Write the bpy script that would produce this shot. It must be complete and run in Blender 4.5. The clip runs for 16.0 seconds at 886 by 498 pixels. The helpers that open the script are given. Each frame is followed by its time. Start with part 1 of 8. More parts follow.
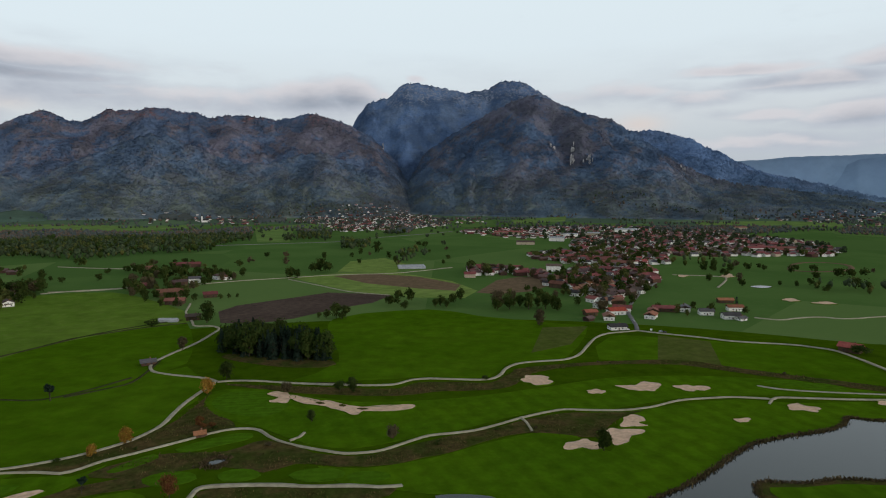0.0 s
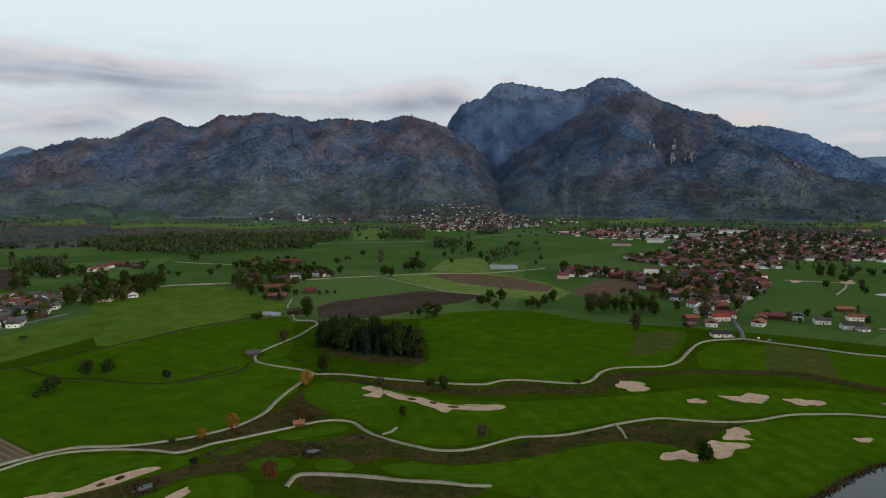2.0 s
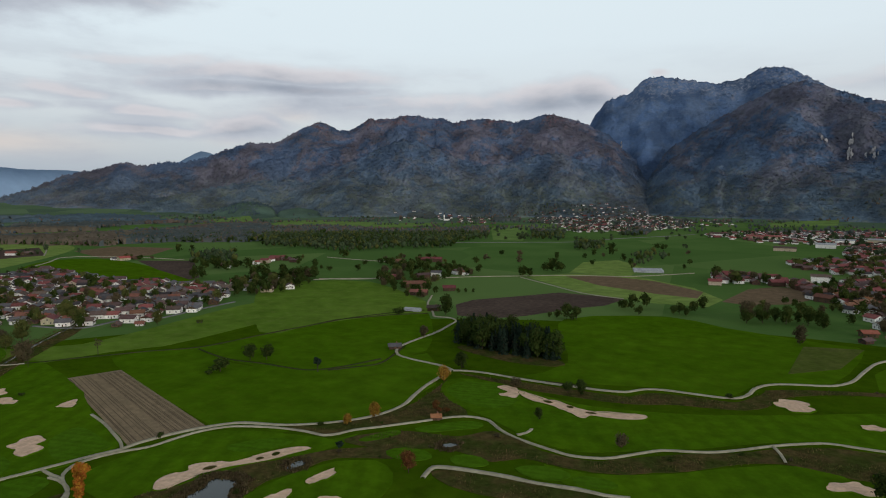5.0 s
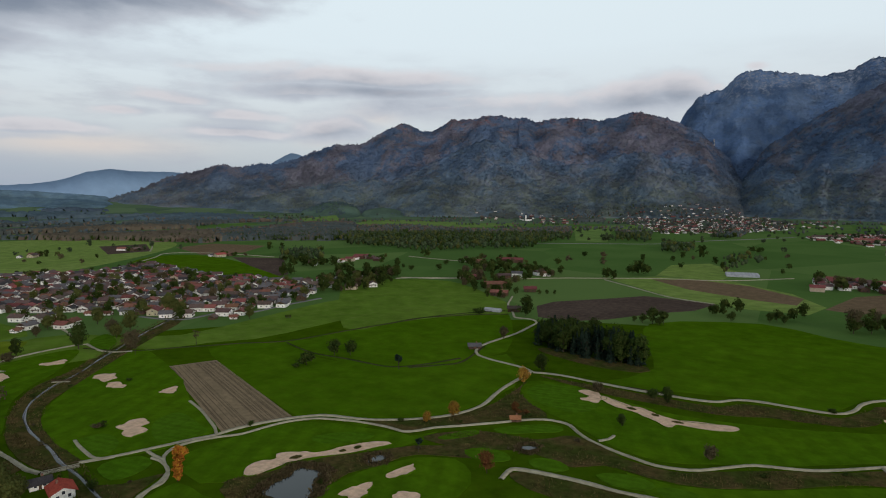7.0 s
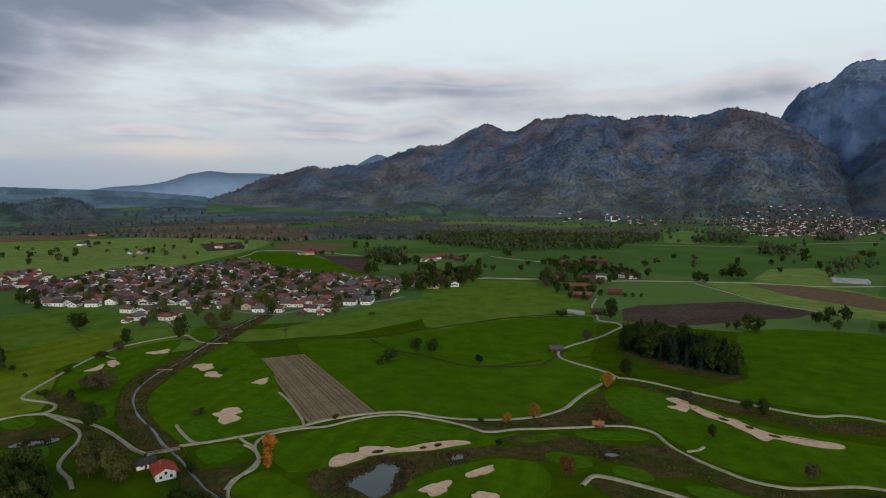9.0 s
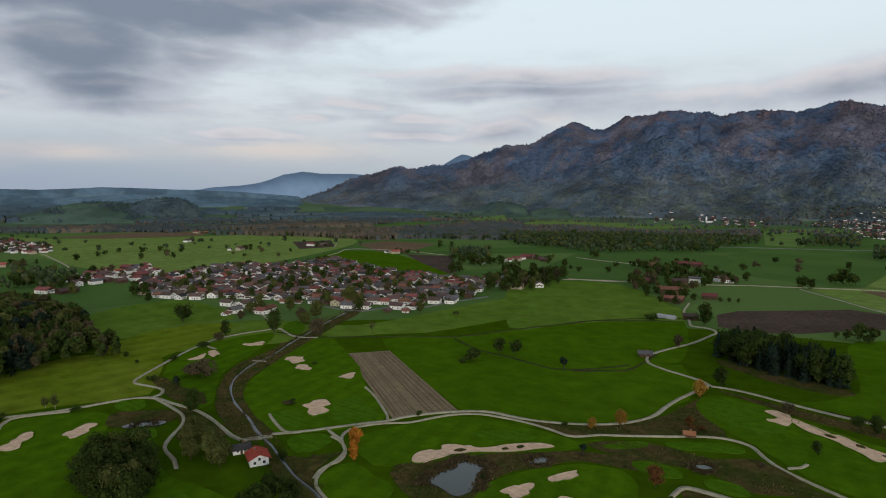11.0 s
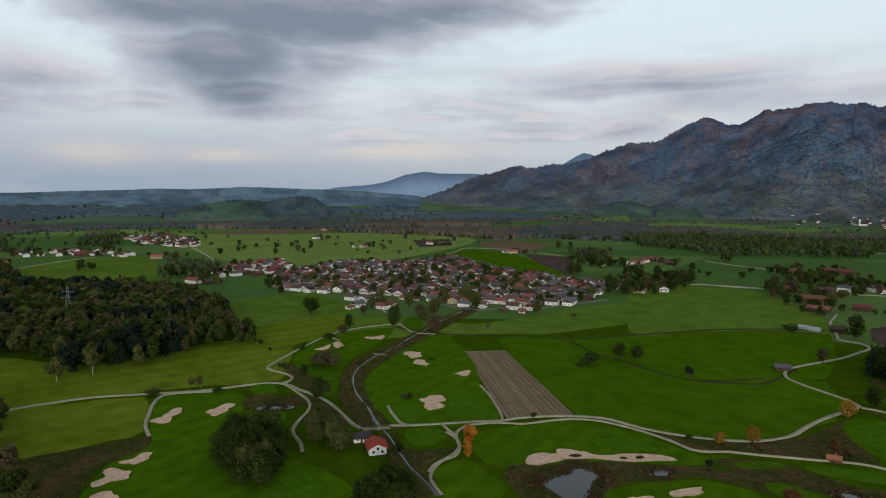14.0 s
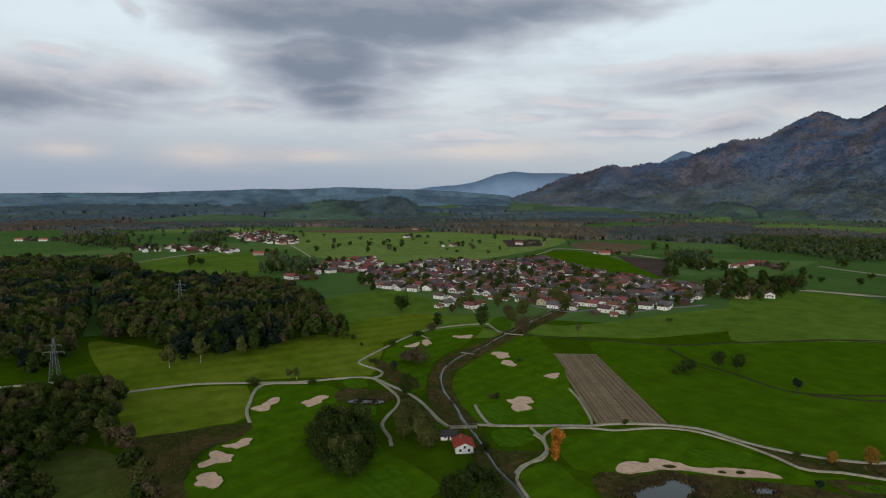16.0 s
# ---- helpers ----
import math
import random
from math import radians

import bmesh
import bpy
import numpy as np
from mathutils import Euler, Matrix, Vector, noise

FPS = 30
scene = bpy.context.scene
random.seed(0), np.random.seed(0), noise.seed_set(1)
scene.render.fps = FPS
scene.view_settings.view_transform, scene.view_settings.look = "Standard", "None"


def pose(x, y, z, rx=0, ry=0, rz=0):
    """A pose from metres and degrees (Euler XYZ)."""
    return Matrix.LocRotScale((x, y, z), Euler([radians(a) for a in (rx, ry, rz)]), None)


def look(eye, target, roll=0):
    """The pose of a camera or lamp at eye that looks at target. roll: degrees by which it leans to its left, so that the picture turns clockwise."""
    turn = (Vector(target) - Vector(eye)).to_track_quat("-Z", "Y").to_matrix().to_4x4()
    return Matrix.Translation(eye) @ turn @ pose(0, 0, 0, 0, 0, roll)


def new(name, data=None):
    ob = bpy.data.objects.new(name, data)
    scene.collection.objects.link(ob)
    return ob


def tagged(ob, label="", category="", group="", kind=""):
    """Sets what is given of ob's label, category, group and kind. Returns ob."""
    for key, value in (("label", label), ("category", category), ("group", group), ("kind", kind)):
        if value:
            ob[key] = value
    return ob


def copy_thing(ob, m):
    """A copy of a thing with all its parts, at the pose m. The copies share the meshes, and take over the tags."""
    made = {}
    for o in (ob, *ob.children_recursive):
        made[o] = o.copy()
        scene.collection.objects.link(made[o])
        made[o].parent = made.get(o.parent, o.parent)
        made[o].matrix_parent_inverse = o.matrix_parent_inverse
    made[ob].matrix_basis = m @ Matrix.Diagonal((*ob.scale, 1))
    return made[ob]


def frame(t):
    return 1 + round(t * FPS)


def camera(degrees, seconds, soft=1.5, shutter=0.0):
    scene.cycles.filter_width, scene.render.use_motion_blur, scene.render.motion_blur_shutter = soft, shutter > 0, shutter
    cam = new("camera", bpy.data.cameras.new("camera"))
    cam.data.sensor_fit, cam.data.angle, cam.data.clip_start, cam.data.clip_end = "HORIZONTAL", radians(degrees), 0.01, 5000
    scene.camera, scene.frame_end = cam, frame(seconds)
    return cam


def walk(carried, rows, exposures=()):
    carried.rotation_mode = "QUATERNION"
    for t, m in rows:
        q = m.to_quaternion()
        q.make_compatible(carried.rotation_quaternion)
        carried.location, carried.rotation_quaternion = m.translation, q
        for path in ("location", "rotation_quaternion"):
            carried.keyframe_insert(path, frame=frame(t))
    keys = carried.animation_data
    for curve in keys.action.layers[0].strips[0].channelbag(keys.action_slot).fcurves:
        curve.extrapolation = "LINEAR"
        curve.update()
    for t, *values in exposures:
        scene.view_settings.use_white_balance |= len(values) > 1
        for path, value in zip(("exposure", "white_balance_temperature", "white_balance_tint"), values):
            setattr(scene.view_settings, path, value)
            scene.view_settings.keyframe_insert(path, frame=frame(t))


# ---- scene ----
EYE = 120.0
cam = camera(71.35, 16.0, soft=1.1)
# seconds, yaw to the left, pitch, lean: the drone hovers and turns
ROWS = [
    (0.0, 0.00, -4.87, 0.06),
    (0.5, 2.07, -4.88, 0.08),
    (1.0, 4.22, -4.88, 0.09),
    (1.5, 6.39, -4.87, 0.10),
    (2.0, 8.56, -4.86, 0.10),
    (2.5, 10.75, -4.85, 0.09),
    (3.0, 12.89, -4.84, 0.08),
    (3.5, 15.06, -4.83, 0.06),
    (4.0, 17.22, -4.84, 0.04),
    (4.5, 19.37, -4.85, 0.03),
    (7.0, 28.97, -4.84, -0.02),
    (7.5, 30.74, -4.83, -0.02),
    (8.0, 32.55, -4.83, -0.00),
    (8.5, 34.52, -4.83, 0.02),
    (9.0, 36.58, -4.82, 0.03),
    (9.5, 38.65, -4.82, 0.04),
    (12.0, 48.00, -4.84, -0.02),
    (12.5, 49.76, -4.84, -0.05),
    (13.0, 51.61, -4.85, -0.08),
    (13.5, 53.46, -4.86, -0.10),
    (14.0, 55.36, -4.88, -0.11),
    (14.5, 57.42, -4.89, -0.11),
    (15.0, 59.52, -4.89, -0.11),
    (15.5, 61.60, -4.90, -0.11),
    (16.0, 63.65, -4.91, -0.11),
]
walk(cam, [(t, pose(0, 0, EYE, 90 + pitch, lean, yaw)) for t, yaw, pitch, lean in ROWS])

# ---------------------------------------------------------------- light
SUN_BEARING, SUN_HEIGHT = -125.0, 10.0


def bearing_vector(bearing, height):
    b, h = radians(bearing), radians(height)
    return Vector((-math.sin(b) * math.cos(h), math.cos(b) * math.cos(h), math.sin(h)))


sun = new("sun", bpy.data.lights.new("sun", "SUN"))
sun.data.energy, sun.data.angle, sun.data.color = 1.2, radians(14), (1.0, 0.93, 0.86)
sun.matrix_world = look((0, 0, 900), Vector((0, 0, 900)) - bearing_vector(SUN_BEARING, SUN_HEIGHT))


class Nodes:
    """Short hand for a node tree: n('ShaderNodeX', {inputs}, attribute=value)."""

    def __init__(self, tree):
        self.tree = tree

    def __call__(self, kind, ins=None, **attributes):
        node = self.tree.nodes.new(kind)
        for key, value in attributes.items():
            setattr(node, key, value)
        for key, value in (ins or {}).items():
            if isinstance(value, bpy.types.NodeSocket):
                self.tree.links.new(value, node.inputs[key])
            else:
                node.inputs[key].default_value = value
        return node

    def math(self, op, a, b=0.0, c=0.0, clamp=False):
        return self("ShaderNodeMath", {0: a, 1: b, 2: c}, operation=op, use_clamp=clamp).outputs[0]

    def mix(self, fac, a, b):
        node = self("ShaderNodeMix", {0: fac, 6: a, 7: b}, data_type="RGBA")
        return node.outputs[2]

    def ramp(self, fac, stops):
        node = self("ShaderNodeValToRGB", {0: fac})
        el = node.color_ramp.elements
        while len(el) < len(stops):
            el.new(0.5)
        for e, (p, c) in zip(el, stops):
            e.position, e.color = p, (*c, 1)
        return node.outputs[0]

    def smooth(self, value, lo, hi):
        return self("ShaderNodeMapRange", {0: value, 1: lo, 2: hi, 3: 0.0, 4: 1.0}, interpolation_type="SMOOTHSTEP").outputs[0]

    def noise(self, vector, scale, detail=4.0, rough=0.5, lac=2.0):
        return self("ShaderNodeTexNoise", {"Vector": vector, "Scale": scale, "Detail": detail, "Roughness": rough, "Lacunarity": lac}).outputs[0]


def build_sky():
    world = bpy.data.worlds.new("evening_sky")
    scene.world = world
    world.use_nodes = True
    t = world.node_tree
    t.nodes.clear()
    n = Nodes(t)
    way = n("ShaderNodeTexCoord").outputs["Generated"]
    sep = n("ShaderNodeSeparateXYZ", {0: way}).outputs
    bearing = n.math("MULTIPLY", n.math("ARCTAN2", n.math("MULTIPLY", sep[0], -1.0), sep[1]), 180 / math.pi)
    height = n.math("MULTIPLY", n.math("ARCSINE", sep[2]), 180 / math.pi)
    sky = n("ShaderNodeTexSky", sky_type="NISHITA", sun_disc=False, sun_elevation=radians(SUN_HEIGHT), sun_rotation=radians(-SUN_BEARING), altitude=540.0, air_density=1.2, dust_density=2.0).outputs[0]
    # thin high cloud veil, pale above land; grey deck overhead added to dim ground
    veil = n.ramp(n.math("DIVIDE", height, 60.0), [(0.0, (0.37, 0.44, 0.54)), (0.05, (0.53, 0.59, 0.66)), (0.12, (0.67, 0.72, 0.77)), (0.22, (0.78, 0.88, 0.94)), (0.40, (0.83, 0.95, 1.0)), (0.62, (0.36, 0.40, 0.45)), (1.0, (0.24, 0.27, 0.32))])
    east = n.smooth(bearing, 30.0, 85.0)
    veil = n.mix(n.math("MULTIPLY", east, n.smooth(height, 7.5, 1.0)), veil, (0.34, 0.42, 0.55, 1))
    # warm breaks low in the veil: bearing, height, half width, half height
    for b, hh, wide, tall in ((94.9, 3.7, 2.4, 0.7), (84.5, 3.5, 3.6, 0.9), (76.0, 3.6, 5.0, 0.6), (40.3, 5.6, 2.0, 0.9), (35.0, 7.4, 2.2, 0.8), (59.0, 4.2, 8.0, 0.9), (-17.5, 6.2, 2.0, 0.8)):
        u, v = n.math("DIVIDE", n.math("SUBTRACT", bearing, b), wide), n.math("DIVIDE", n.math("SUBTRACT", height, hh), tall)
        r = n.math("ADD", n.math("MULTIPLY", u, u), n.math("MULTIPLY", v, v))
        soft = n.math("MULTIPLY", n.math("POWER", 2.718, n.math("MULTIPLY", r, -1.0)), 0.7)
        veil = n.mix(soft, veil, (0.78, 0.67, 0.63, 1))
    # broad banks of cloud: bearing, height, half width, half height, thickness
    BANKS = [
        (79.0, 15.6, 7.0, 2.6, 1.7), (68.0, 15.8, 13.0, 2.6, 2.0), (56.0, 16.6, 9.0, 1.9, 1.6), (47.0, 17.8, 6.0, 1.5, 1.1), (74.5, 11.8, 6.0, 2.9, 1.9), (67.5, 12.0, 6.0, 1.9, 1.15),
        (73.5, 8.8, 4.8, 1.7, 1.6), (72.0, 7.3, 6.0, 0.8, 1.15), (80.5, 8.0, 5.0, 0.8, 0.9),
        (92.0, 9.3, 7.0, 1.3, 1.1), (99.0, 7.6, 8.0, 2.0, 1.5), (94.0, 6.4, 6.0, 0.7, 1.0), (87.5, 7.6, 5.0, 1.0, 0.75), (90.2, 14.6, 1.0, 1.1, 0.8), (95.5, 10.9, 2.4, 0.5, 0.75), (86.5, 10.2, 2.6, 0.8, 0.62),
        (62.0, 5.5, 4.2, 0.55, 0.95), (55.7, 6.9, 3.4, 0.35, 0.75), (52.0, 8.1, 4.5, 0.7, 0.78), (47.0, 7.0, 5.0, 0.6, 0.9), (46.0, 5.5, 5.5, 0.6, 0.95), (38.3, 6.2, 3.0, 1.2, 1.1), (66.0, 4.8, 7.0, 0.3, 0.6),
        (36.5, 10.3, 10.5, 1.0, 1.05), (37.0, 9.3, 10.0, 0.6, 1.25), (45.0, 11.0, 6.0, 0.6, 0.7), (31.0, 8.0, 7.0, 1.3, 0.85), (24.0, 7.9, 7.0, 1.5, 0.82), (17.0, 7.7, 4.5, 1.4, 0.82), (12.0, 8.3, 4.4, 1.6, 1.15), (8.8, 8.7, 2.6, 1.3, 1.2), (5.6, 9.2, 0.8, 0.3, 0.6),
        (-25.5, 10.1, 4.6, 0.55, 1.0), (-30.5, 8.9, 5.0, 0.8, 1.05), (-16.0, 9.0, 6.5, 0.8, 0.78), (-27.1, 6.6, 3.2, 0.5, 0.85), (-33.0, 6.3, 4.0, 0.9, 1.05), (-22.0, 8.2, 3.5, 0.8, 0.75), (-28.0, 4.4, 8.0, 0.8, 0.8), (-36.0, 10.2, 4.0, 0.7, 0.85), (1.9, 10.6, 0.8, 0.3, 0.7),
        (-80.0, 14.0, 30.0, 4.0, 0.8), (140.0, 15.0, 30.0, 5.0, 0.9), (-150.0, 17.0, 30.0, 5.0, 0.7),
    ]

    def clouds(raised):
        """Thickness of cloud a little higher than the view line by the given degrees."""
        h = n.math("ADD", height, raised)
        p = n("ShaderNodeCombineXYZ", {0: n.math("DIVIDE", bearing, 9.0), 1: n.math("DIVIDE", h, 4.2), 2: 0.7}).outputs[0]
        drift = n("ShaderNodeTexNoise", {"Vector": p, "Scale": 0.9, "Detail": 3.0, "Roughness": 0.5}).outputs["Color"]
        d = n("ShaderNodeSeparateXYZ", {0: n("ShaderNodeVectorMath", {0: drift, 1: (0.5, 0.5, 0.5)}, operation="SUBTRACT").outputs[0]}).outputs
        wb, wh = n.math("MULTIPLY_ADD", d[0], 5.0, bearing), n.math("MULTIPLY_ADD", d[1], 1.7, h)
        total = None
        for b, hh, wide, tall, thick in BANKS:
            u = n.math("DIVIDE", n.math("SUBTRACT", wb, b), wide)
            v = n.math("DIVIDE", n.math("SUBTRACT", wh, hh), tall)
            r = n.math("ADD", n.math("MULTIPLY", u, u), n.math("MULTIPLY", v, v))
            bank = n.math("MULTIPLY", n.math("POWER", 2.718, n.math("MULTIPLY", r, -0.6)), thick)
            total = bank if total is None else n.math("MAXIMUM", total, bank)
        billow = n("ShaderNodeCombineXYZ", {0: n.math("DIVIDE", bearing, 7.0), 1: n.math("DIVIDE", h, 2.7), 2: 2.3}).outputs[0]
        puff = n.noise(billow, 1.3, 7.0, 0.55)
        return n.math("ADD", total, n.math("MULTIPLY", n.math("SUBTRACT", puff, 0.52), 1.05))

    here, above = clouds(0.0), clouds(0.9)
    mask = n.smooth(here, 0.16, 0.84)
    lit = n.smooth(n.math("SUBTRACT", here, above), 0.0, 0.5)
    thick = n.smooth(here, 0.6, 1.65)
    shade = n.mix(thick, (0.49, 0.53, 0.60, 1), (0.185, 0.225, 0.30, 1))
    tint = n.mix(n.math("MULTIPLY", n.math("MULTIPLY", lit, 0.6), n.math("MULTIPLY_ADD", thick, -0.75, 1.0)), shade, (0.77, 0.725, 0.735, 1))
    scaled = n("ShaderNodeVectorMath", {0: sky, "Scale": 0.1}, operation="SCALE").outputs[0]
    veiled = n.mix(0.88, scaled, veil)
    # thin broken layer over the whole lower sky
    film = n("ShaderNodeCombineXYZ", {0: n.math("DIVIDE", bearing, 11.0), 1: n.math("DIVIDE", height, 2.6), 2: 5.1}).outputs[0]
    film = n.smooth(n.noise(film, 1.0, 6.0, 0.58), 0.44, 0.70)
    film = n.math("MULTIPLY", film, n.math("MULTIPLY", n.smooth(height, 15.0, 8.0), n.math("MULTIPLY_ADD", n.smooth(bearing, 10.0, 50.0), 0.36, 0.2)))
    veiled = n.mix(film, veiled, (0.44, 0.47, 0.54, 1))
    colour = n.mix(n.math("MULTIPLY", mask, 0.94), veiled, tint)
    back = n("ShaderNodeBackground", {0: colour, 1: 1.0})
    n("ShaderNodeOutputWorld", {0: back.outputs[0]})


build_sky()

# ---------------------------------------------------------------- materials


def material(name, colours, rough=0.9, scales=(0.02, 0.4), bump=0.0, bump_scale=1.0, spread=0.0, island=False, object_random=False, spec=0.0, stripes=None, metal=0.0, detail=5.0, mottled=1.2):
    """Three colours mixed by coarse and fine noise, with spread by thing or by island."""
    mat = bpy.data.materials.new(name)
    mat.use_nodes = True
    t = mat.node_tree
    t.nodes.clear()
    n = Nodes(t)
    where = n("ShaderNodeNewGeometry").outputs
    place = where["Position"] if not object_random else n("ShaderNodeTexCoord").outputs["Object"]
    coarse = n.noise(place, scales[0], detail, 0.55)
    fine = n.noise(place, scales[1], 4.0, 0.6)
    a, b, c = ((*x, 1) for x in colours)
    col = n.mix(n.smooth(coarse, 0.36, 0.64), a, b)
    col = n.mix(n.math("MULTIPLY", n.smooth(fine, 0.45, 0.75), 0.6), col, c)
    mottle = n.noise(place, (scales[0] * scales[1]) ** 0.5 * 1.6, 6.0, 0.65)
    col = n("ShaderNodeVectorMath", {0: col, "Scale": n.math("MULTIPLY_ADD", mottle, mottled, 1.0 - mottled / 2)}, operation="SCALE").outputs[0]
    if stripes:
        angle, width, depth = stripes
        s = n.math("ADD", n.math("MULTIPLY", n("ShaderNodeSeparateXYZ", {0: place}).outputs[0], math.cos(angle)), n.math("MULTIPLY", n("ShaderNodeSeparateXYZ", {0: place}).outputs[1], math.sin(angle)))
        s = n.math("SINE", n.math("MULTIPLY", n.math("ADD", s, n.math("MULTIPLY", coarse, 3.0)), math.pi / width))
        band = n.math("MULTIPLY_ADD", n.smooth(s, -0.5, 0.5), depth, 1.0 - depth / 2)
        col = n("ShaderNodeVectorMath", {0: col, "Scale": band}, operation="SCALE").outputs[0]
    if spread:
        chance = None
        if island:
            chance = where["Random Per Island"]
        if object_random:
            own = n("ShaderNodeObjectInfo").outputs["Random"]
            chance = own if chance is None else n.math("FRACT", n.math("ADD", own, n.math("MULTIPLY", chance, 0.35)))
        col = n("ShaderNodeVectorMath", {0: col, "Scale": n.math("MULTIPLY_ADD", chance, 2 * spread, 1 - spread)}, operation="SCALE").outputs[0]
        hue = n.math("MULTIPLY_ADD", n.math("FRACT", n.math("MULTIPLY", chance, 7.31)), 0.05, 0.475)
        col = n("ShaderNodeHueSaturation", {"Hue": hue, "Color": col}).outputs[0]
    ins = {"Base Color": col, "Roughness": rough, "Specular IOR Level": spec, "Metallic": metal}
    if bump:
        h = n.noise(place, bump_scale, 6.0, 0.65)
        ins["Normal"] = n("ShaderNodeBump", {"Strength": 1.0, "Distance": bump, "Height": h}).outputs[0]
    if not spec and not metal:
        shader = n("ShaderNodeBsdfDiffuse", {k.replace("Base ", ""): v for k, v in ins.items() if k in ("Base Color", "Normal")})
    else:
        shader = n("ShaderNodeBsdfPrincipled", ins)
    n("ShaderNodeOutputMaterial", {0: shader.outputs[0]})
    return mat


M = {}
M["meadow"] = material("meadow", [(0.0849, 0.1495, 0.0160), (0.1083, 0.1759, 0.0224), (0.1347, 0.1784, 0.0384)], scales=(0.006, 0.12), bump=0.2, bump_scale=0.6)
M["meadow_dark"] = material("meadow_dark", [(0.0497, 0.1082, 0.0029), (0.0603, 0.1226, 0.0045), (0.0720, 0.1226, 0.0059)], scales=(0.009, 0.15), bump=0.2, bump_scale=0.6, stripes=(1.267, 11.838, 0.034))
M["meadow_light"] = material("meadow_light", [(0.1464, 0.2173, 0.0468), (0.1752, 0.2419, 0.0598), (0.1896, 0.2307, 0.0806)], scales=(0.008, 0.15), bump=0.2, bump_scale=0.6)
M["meadow_olive"] = material("meadow_olive", [(0.104, 0.151, 0.009), (0.130, 0.172, 0.015), (0.153, 0.174, 0.022)], scales=(0.012, 0.2), bump=0.2, bump_scale=0.6, stripes=(3.243, 10.319, 0.098))
M["meadow_worn"] = material("meadow_worn", [(0.068, 0.092, 0.016), (0.088, 0.1, 0.024), (0.1, 0.1, 0.034)], scales=(0.02, 0.3), bump=0.2, bump_scale=0.6)
M["fairway"] = material("fairway", [(0.0507, 0.1114, 0.0038), (0.0606, 0.1246, 0.0038), (0.0705, 0.1256, 0.0061)], scales=(0.014, 0.3), bump=0.05, bump_scale=1.0, stripes=(0.401, 6.361, 0.10))
M["green"] = material("putting_green", [(0.0521, 0.1193, 0.0050), (0.0588, 0.1277, 0.0067), (0.0655, 0.1260, 0.0084)], scales=(0.03, 0.5), bump=0.03, bump_scale=1.0, stripes=(1.71, 2.16, 0.10))
M["rough"] = material("rough_grass", [(0.046, 0.058, 0.012), (0.092, 0.066, 0.026), (0.022, 0.040, 0.008)], scales=(0.06, 0.35), bump=0.8, bump_scale=0.6, mottled=1.5)
M["reed"] = material("reed", [(0.081, 0.062, 0.031), (0.105, 0.077, 0.040), (0.053, 0.050, 0.021)], scales=(0.05, 0.6), bump=0.3, bump_scale=1.0, spread=0.3, island=True)
# far fields: the pale tone has distance haze painted in
M["meadow_far"] = material("hazed_pale_meadow", [(0.1188, 0.1920, 0.0480), (0.1404, 0.2125, 0.0576), (0.1512, 0.2048, 0.0720)], scales=(0.004, 0.05))
M["soil"] = material("ploughed_soil", [(0.078, 0.056, 0.044), (0.094, 0.068, 0.053), (0.064, 0.047, 0.038)], scales=(0.02, 0.5), bump=0.4, bump_scale=1.2, stripes=(1.1, 3.0, 0.12))
M["stubble"] = material("stubble_field", [(0.15, 0.105, 0.062), (0.17, 0.115, 0.072), (0.12, 0.10, 0.05)], scales=(0.012, 0.4), bump=0.2, bump_scale=1.0, stripes=(1.25, 4.0, 0.08))
M["row_soil"] = material("row_soil", [(0.2380, 0.1794, 0.1100), (0.2850, 0.2134, 0.1294), (0.1900, 0.1494, 0.0857)], scales=(0.04, 0.7), bump=0.2, bump_scale=1.5)
M["row_pale"] = material("row_soil_pale", [(0.2385, 0.1800, 0.1109), (0.2703, 0.2050, 0.1260), (0.2014, 0.1550, 0.0924)], scales=(0.04, 0.7), bump=0.1, bump_scale=1.5)
M["tuft"] = material("dry_tufts", [(0.072, 0.070, 0.020), (0.125, 0.090, 0.038), (0.040, 0.056, 0.012)], scales=(0.05, 0.5), spread=0.45, island=True)
M["ditch"] = material("ditch_growth", [(0.034, 0.050, 0.014), (0.052, 0.050, 0.022), (0.028, 0.046, 0.012)], scales=(0.05, 0.5), bump=0.4, bump_scale=0.8)
M["row_dark"] = material("row_soil_dark", [(0.1350, 0.1018, 0.0655), (0.1550, 0.1183, 0.0756), (0.1150, 0.0892, 0.0554)], scales=(0.05, 0.8), bump=0.15, bump_scale=1.5)
M["sand"] = material("bunker_sand", [(0.60, 0.415, 0.285), (0.64, 0.45, 0.31), (0.55, 0.38, 0.26)], scales=(0.06, 0.8), bump=0.03, bump_scale=0.8)
M["gravel"] = material("gravel", [(0.3250, 0.2960, 0.2098), (0.3720, 0.3410, 0.2442), (0.2790, 0.2538, 0.1711)], scales=(0.05, 0.9), bump=0.03, bump_scale=3.0)
M["asphalt"] = material("asphalt", [(0.16, 0.155, 0.15), (0.19, 0.185, 0.175), (0.13, 0.125, 0.12)], scales=(0.03, 0.9), bump=0.01, bump_scale=4.0)
M["bark"] = material("bark", [(0.055, 0.042, 0.03), (0.08, 0.062, 0.045), (0.04, 0.032, 0.024)], scales=(0.4, 2.5), bump=0.05, bump_scale=3.0)
M["birch_bark"] = material("birch_bark", [(0.42, 0.40, 0.36), (0.5, 0.48, 0.44), (0.1, 0.09, 0.08)], scales=(0.3, 2.0), bump=0.02, bump_scale=3.0)


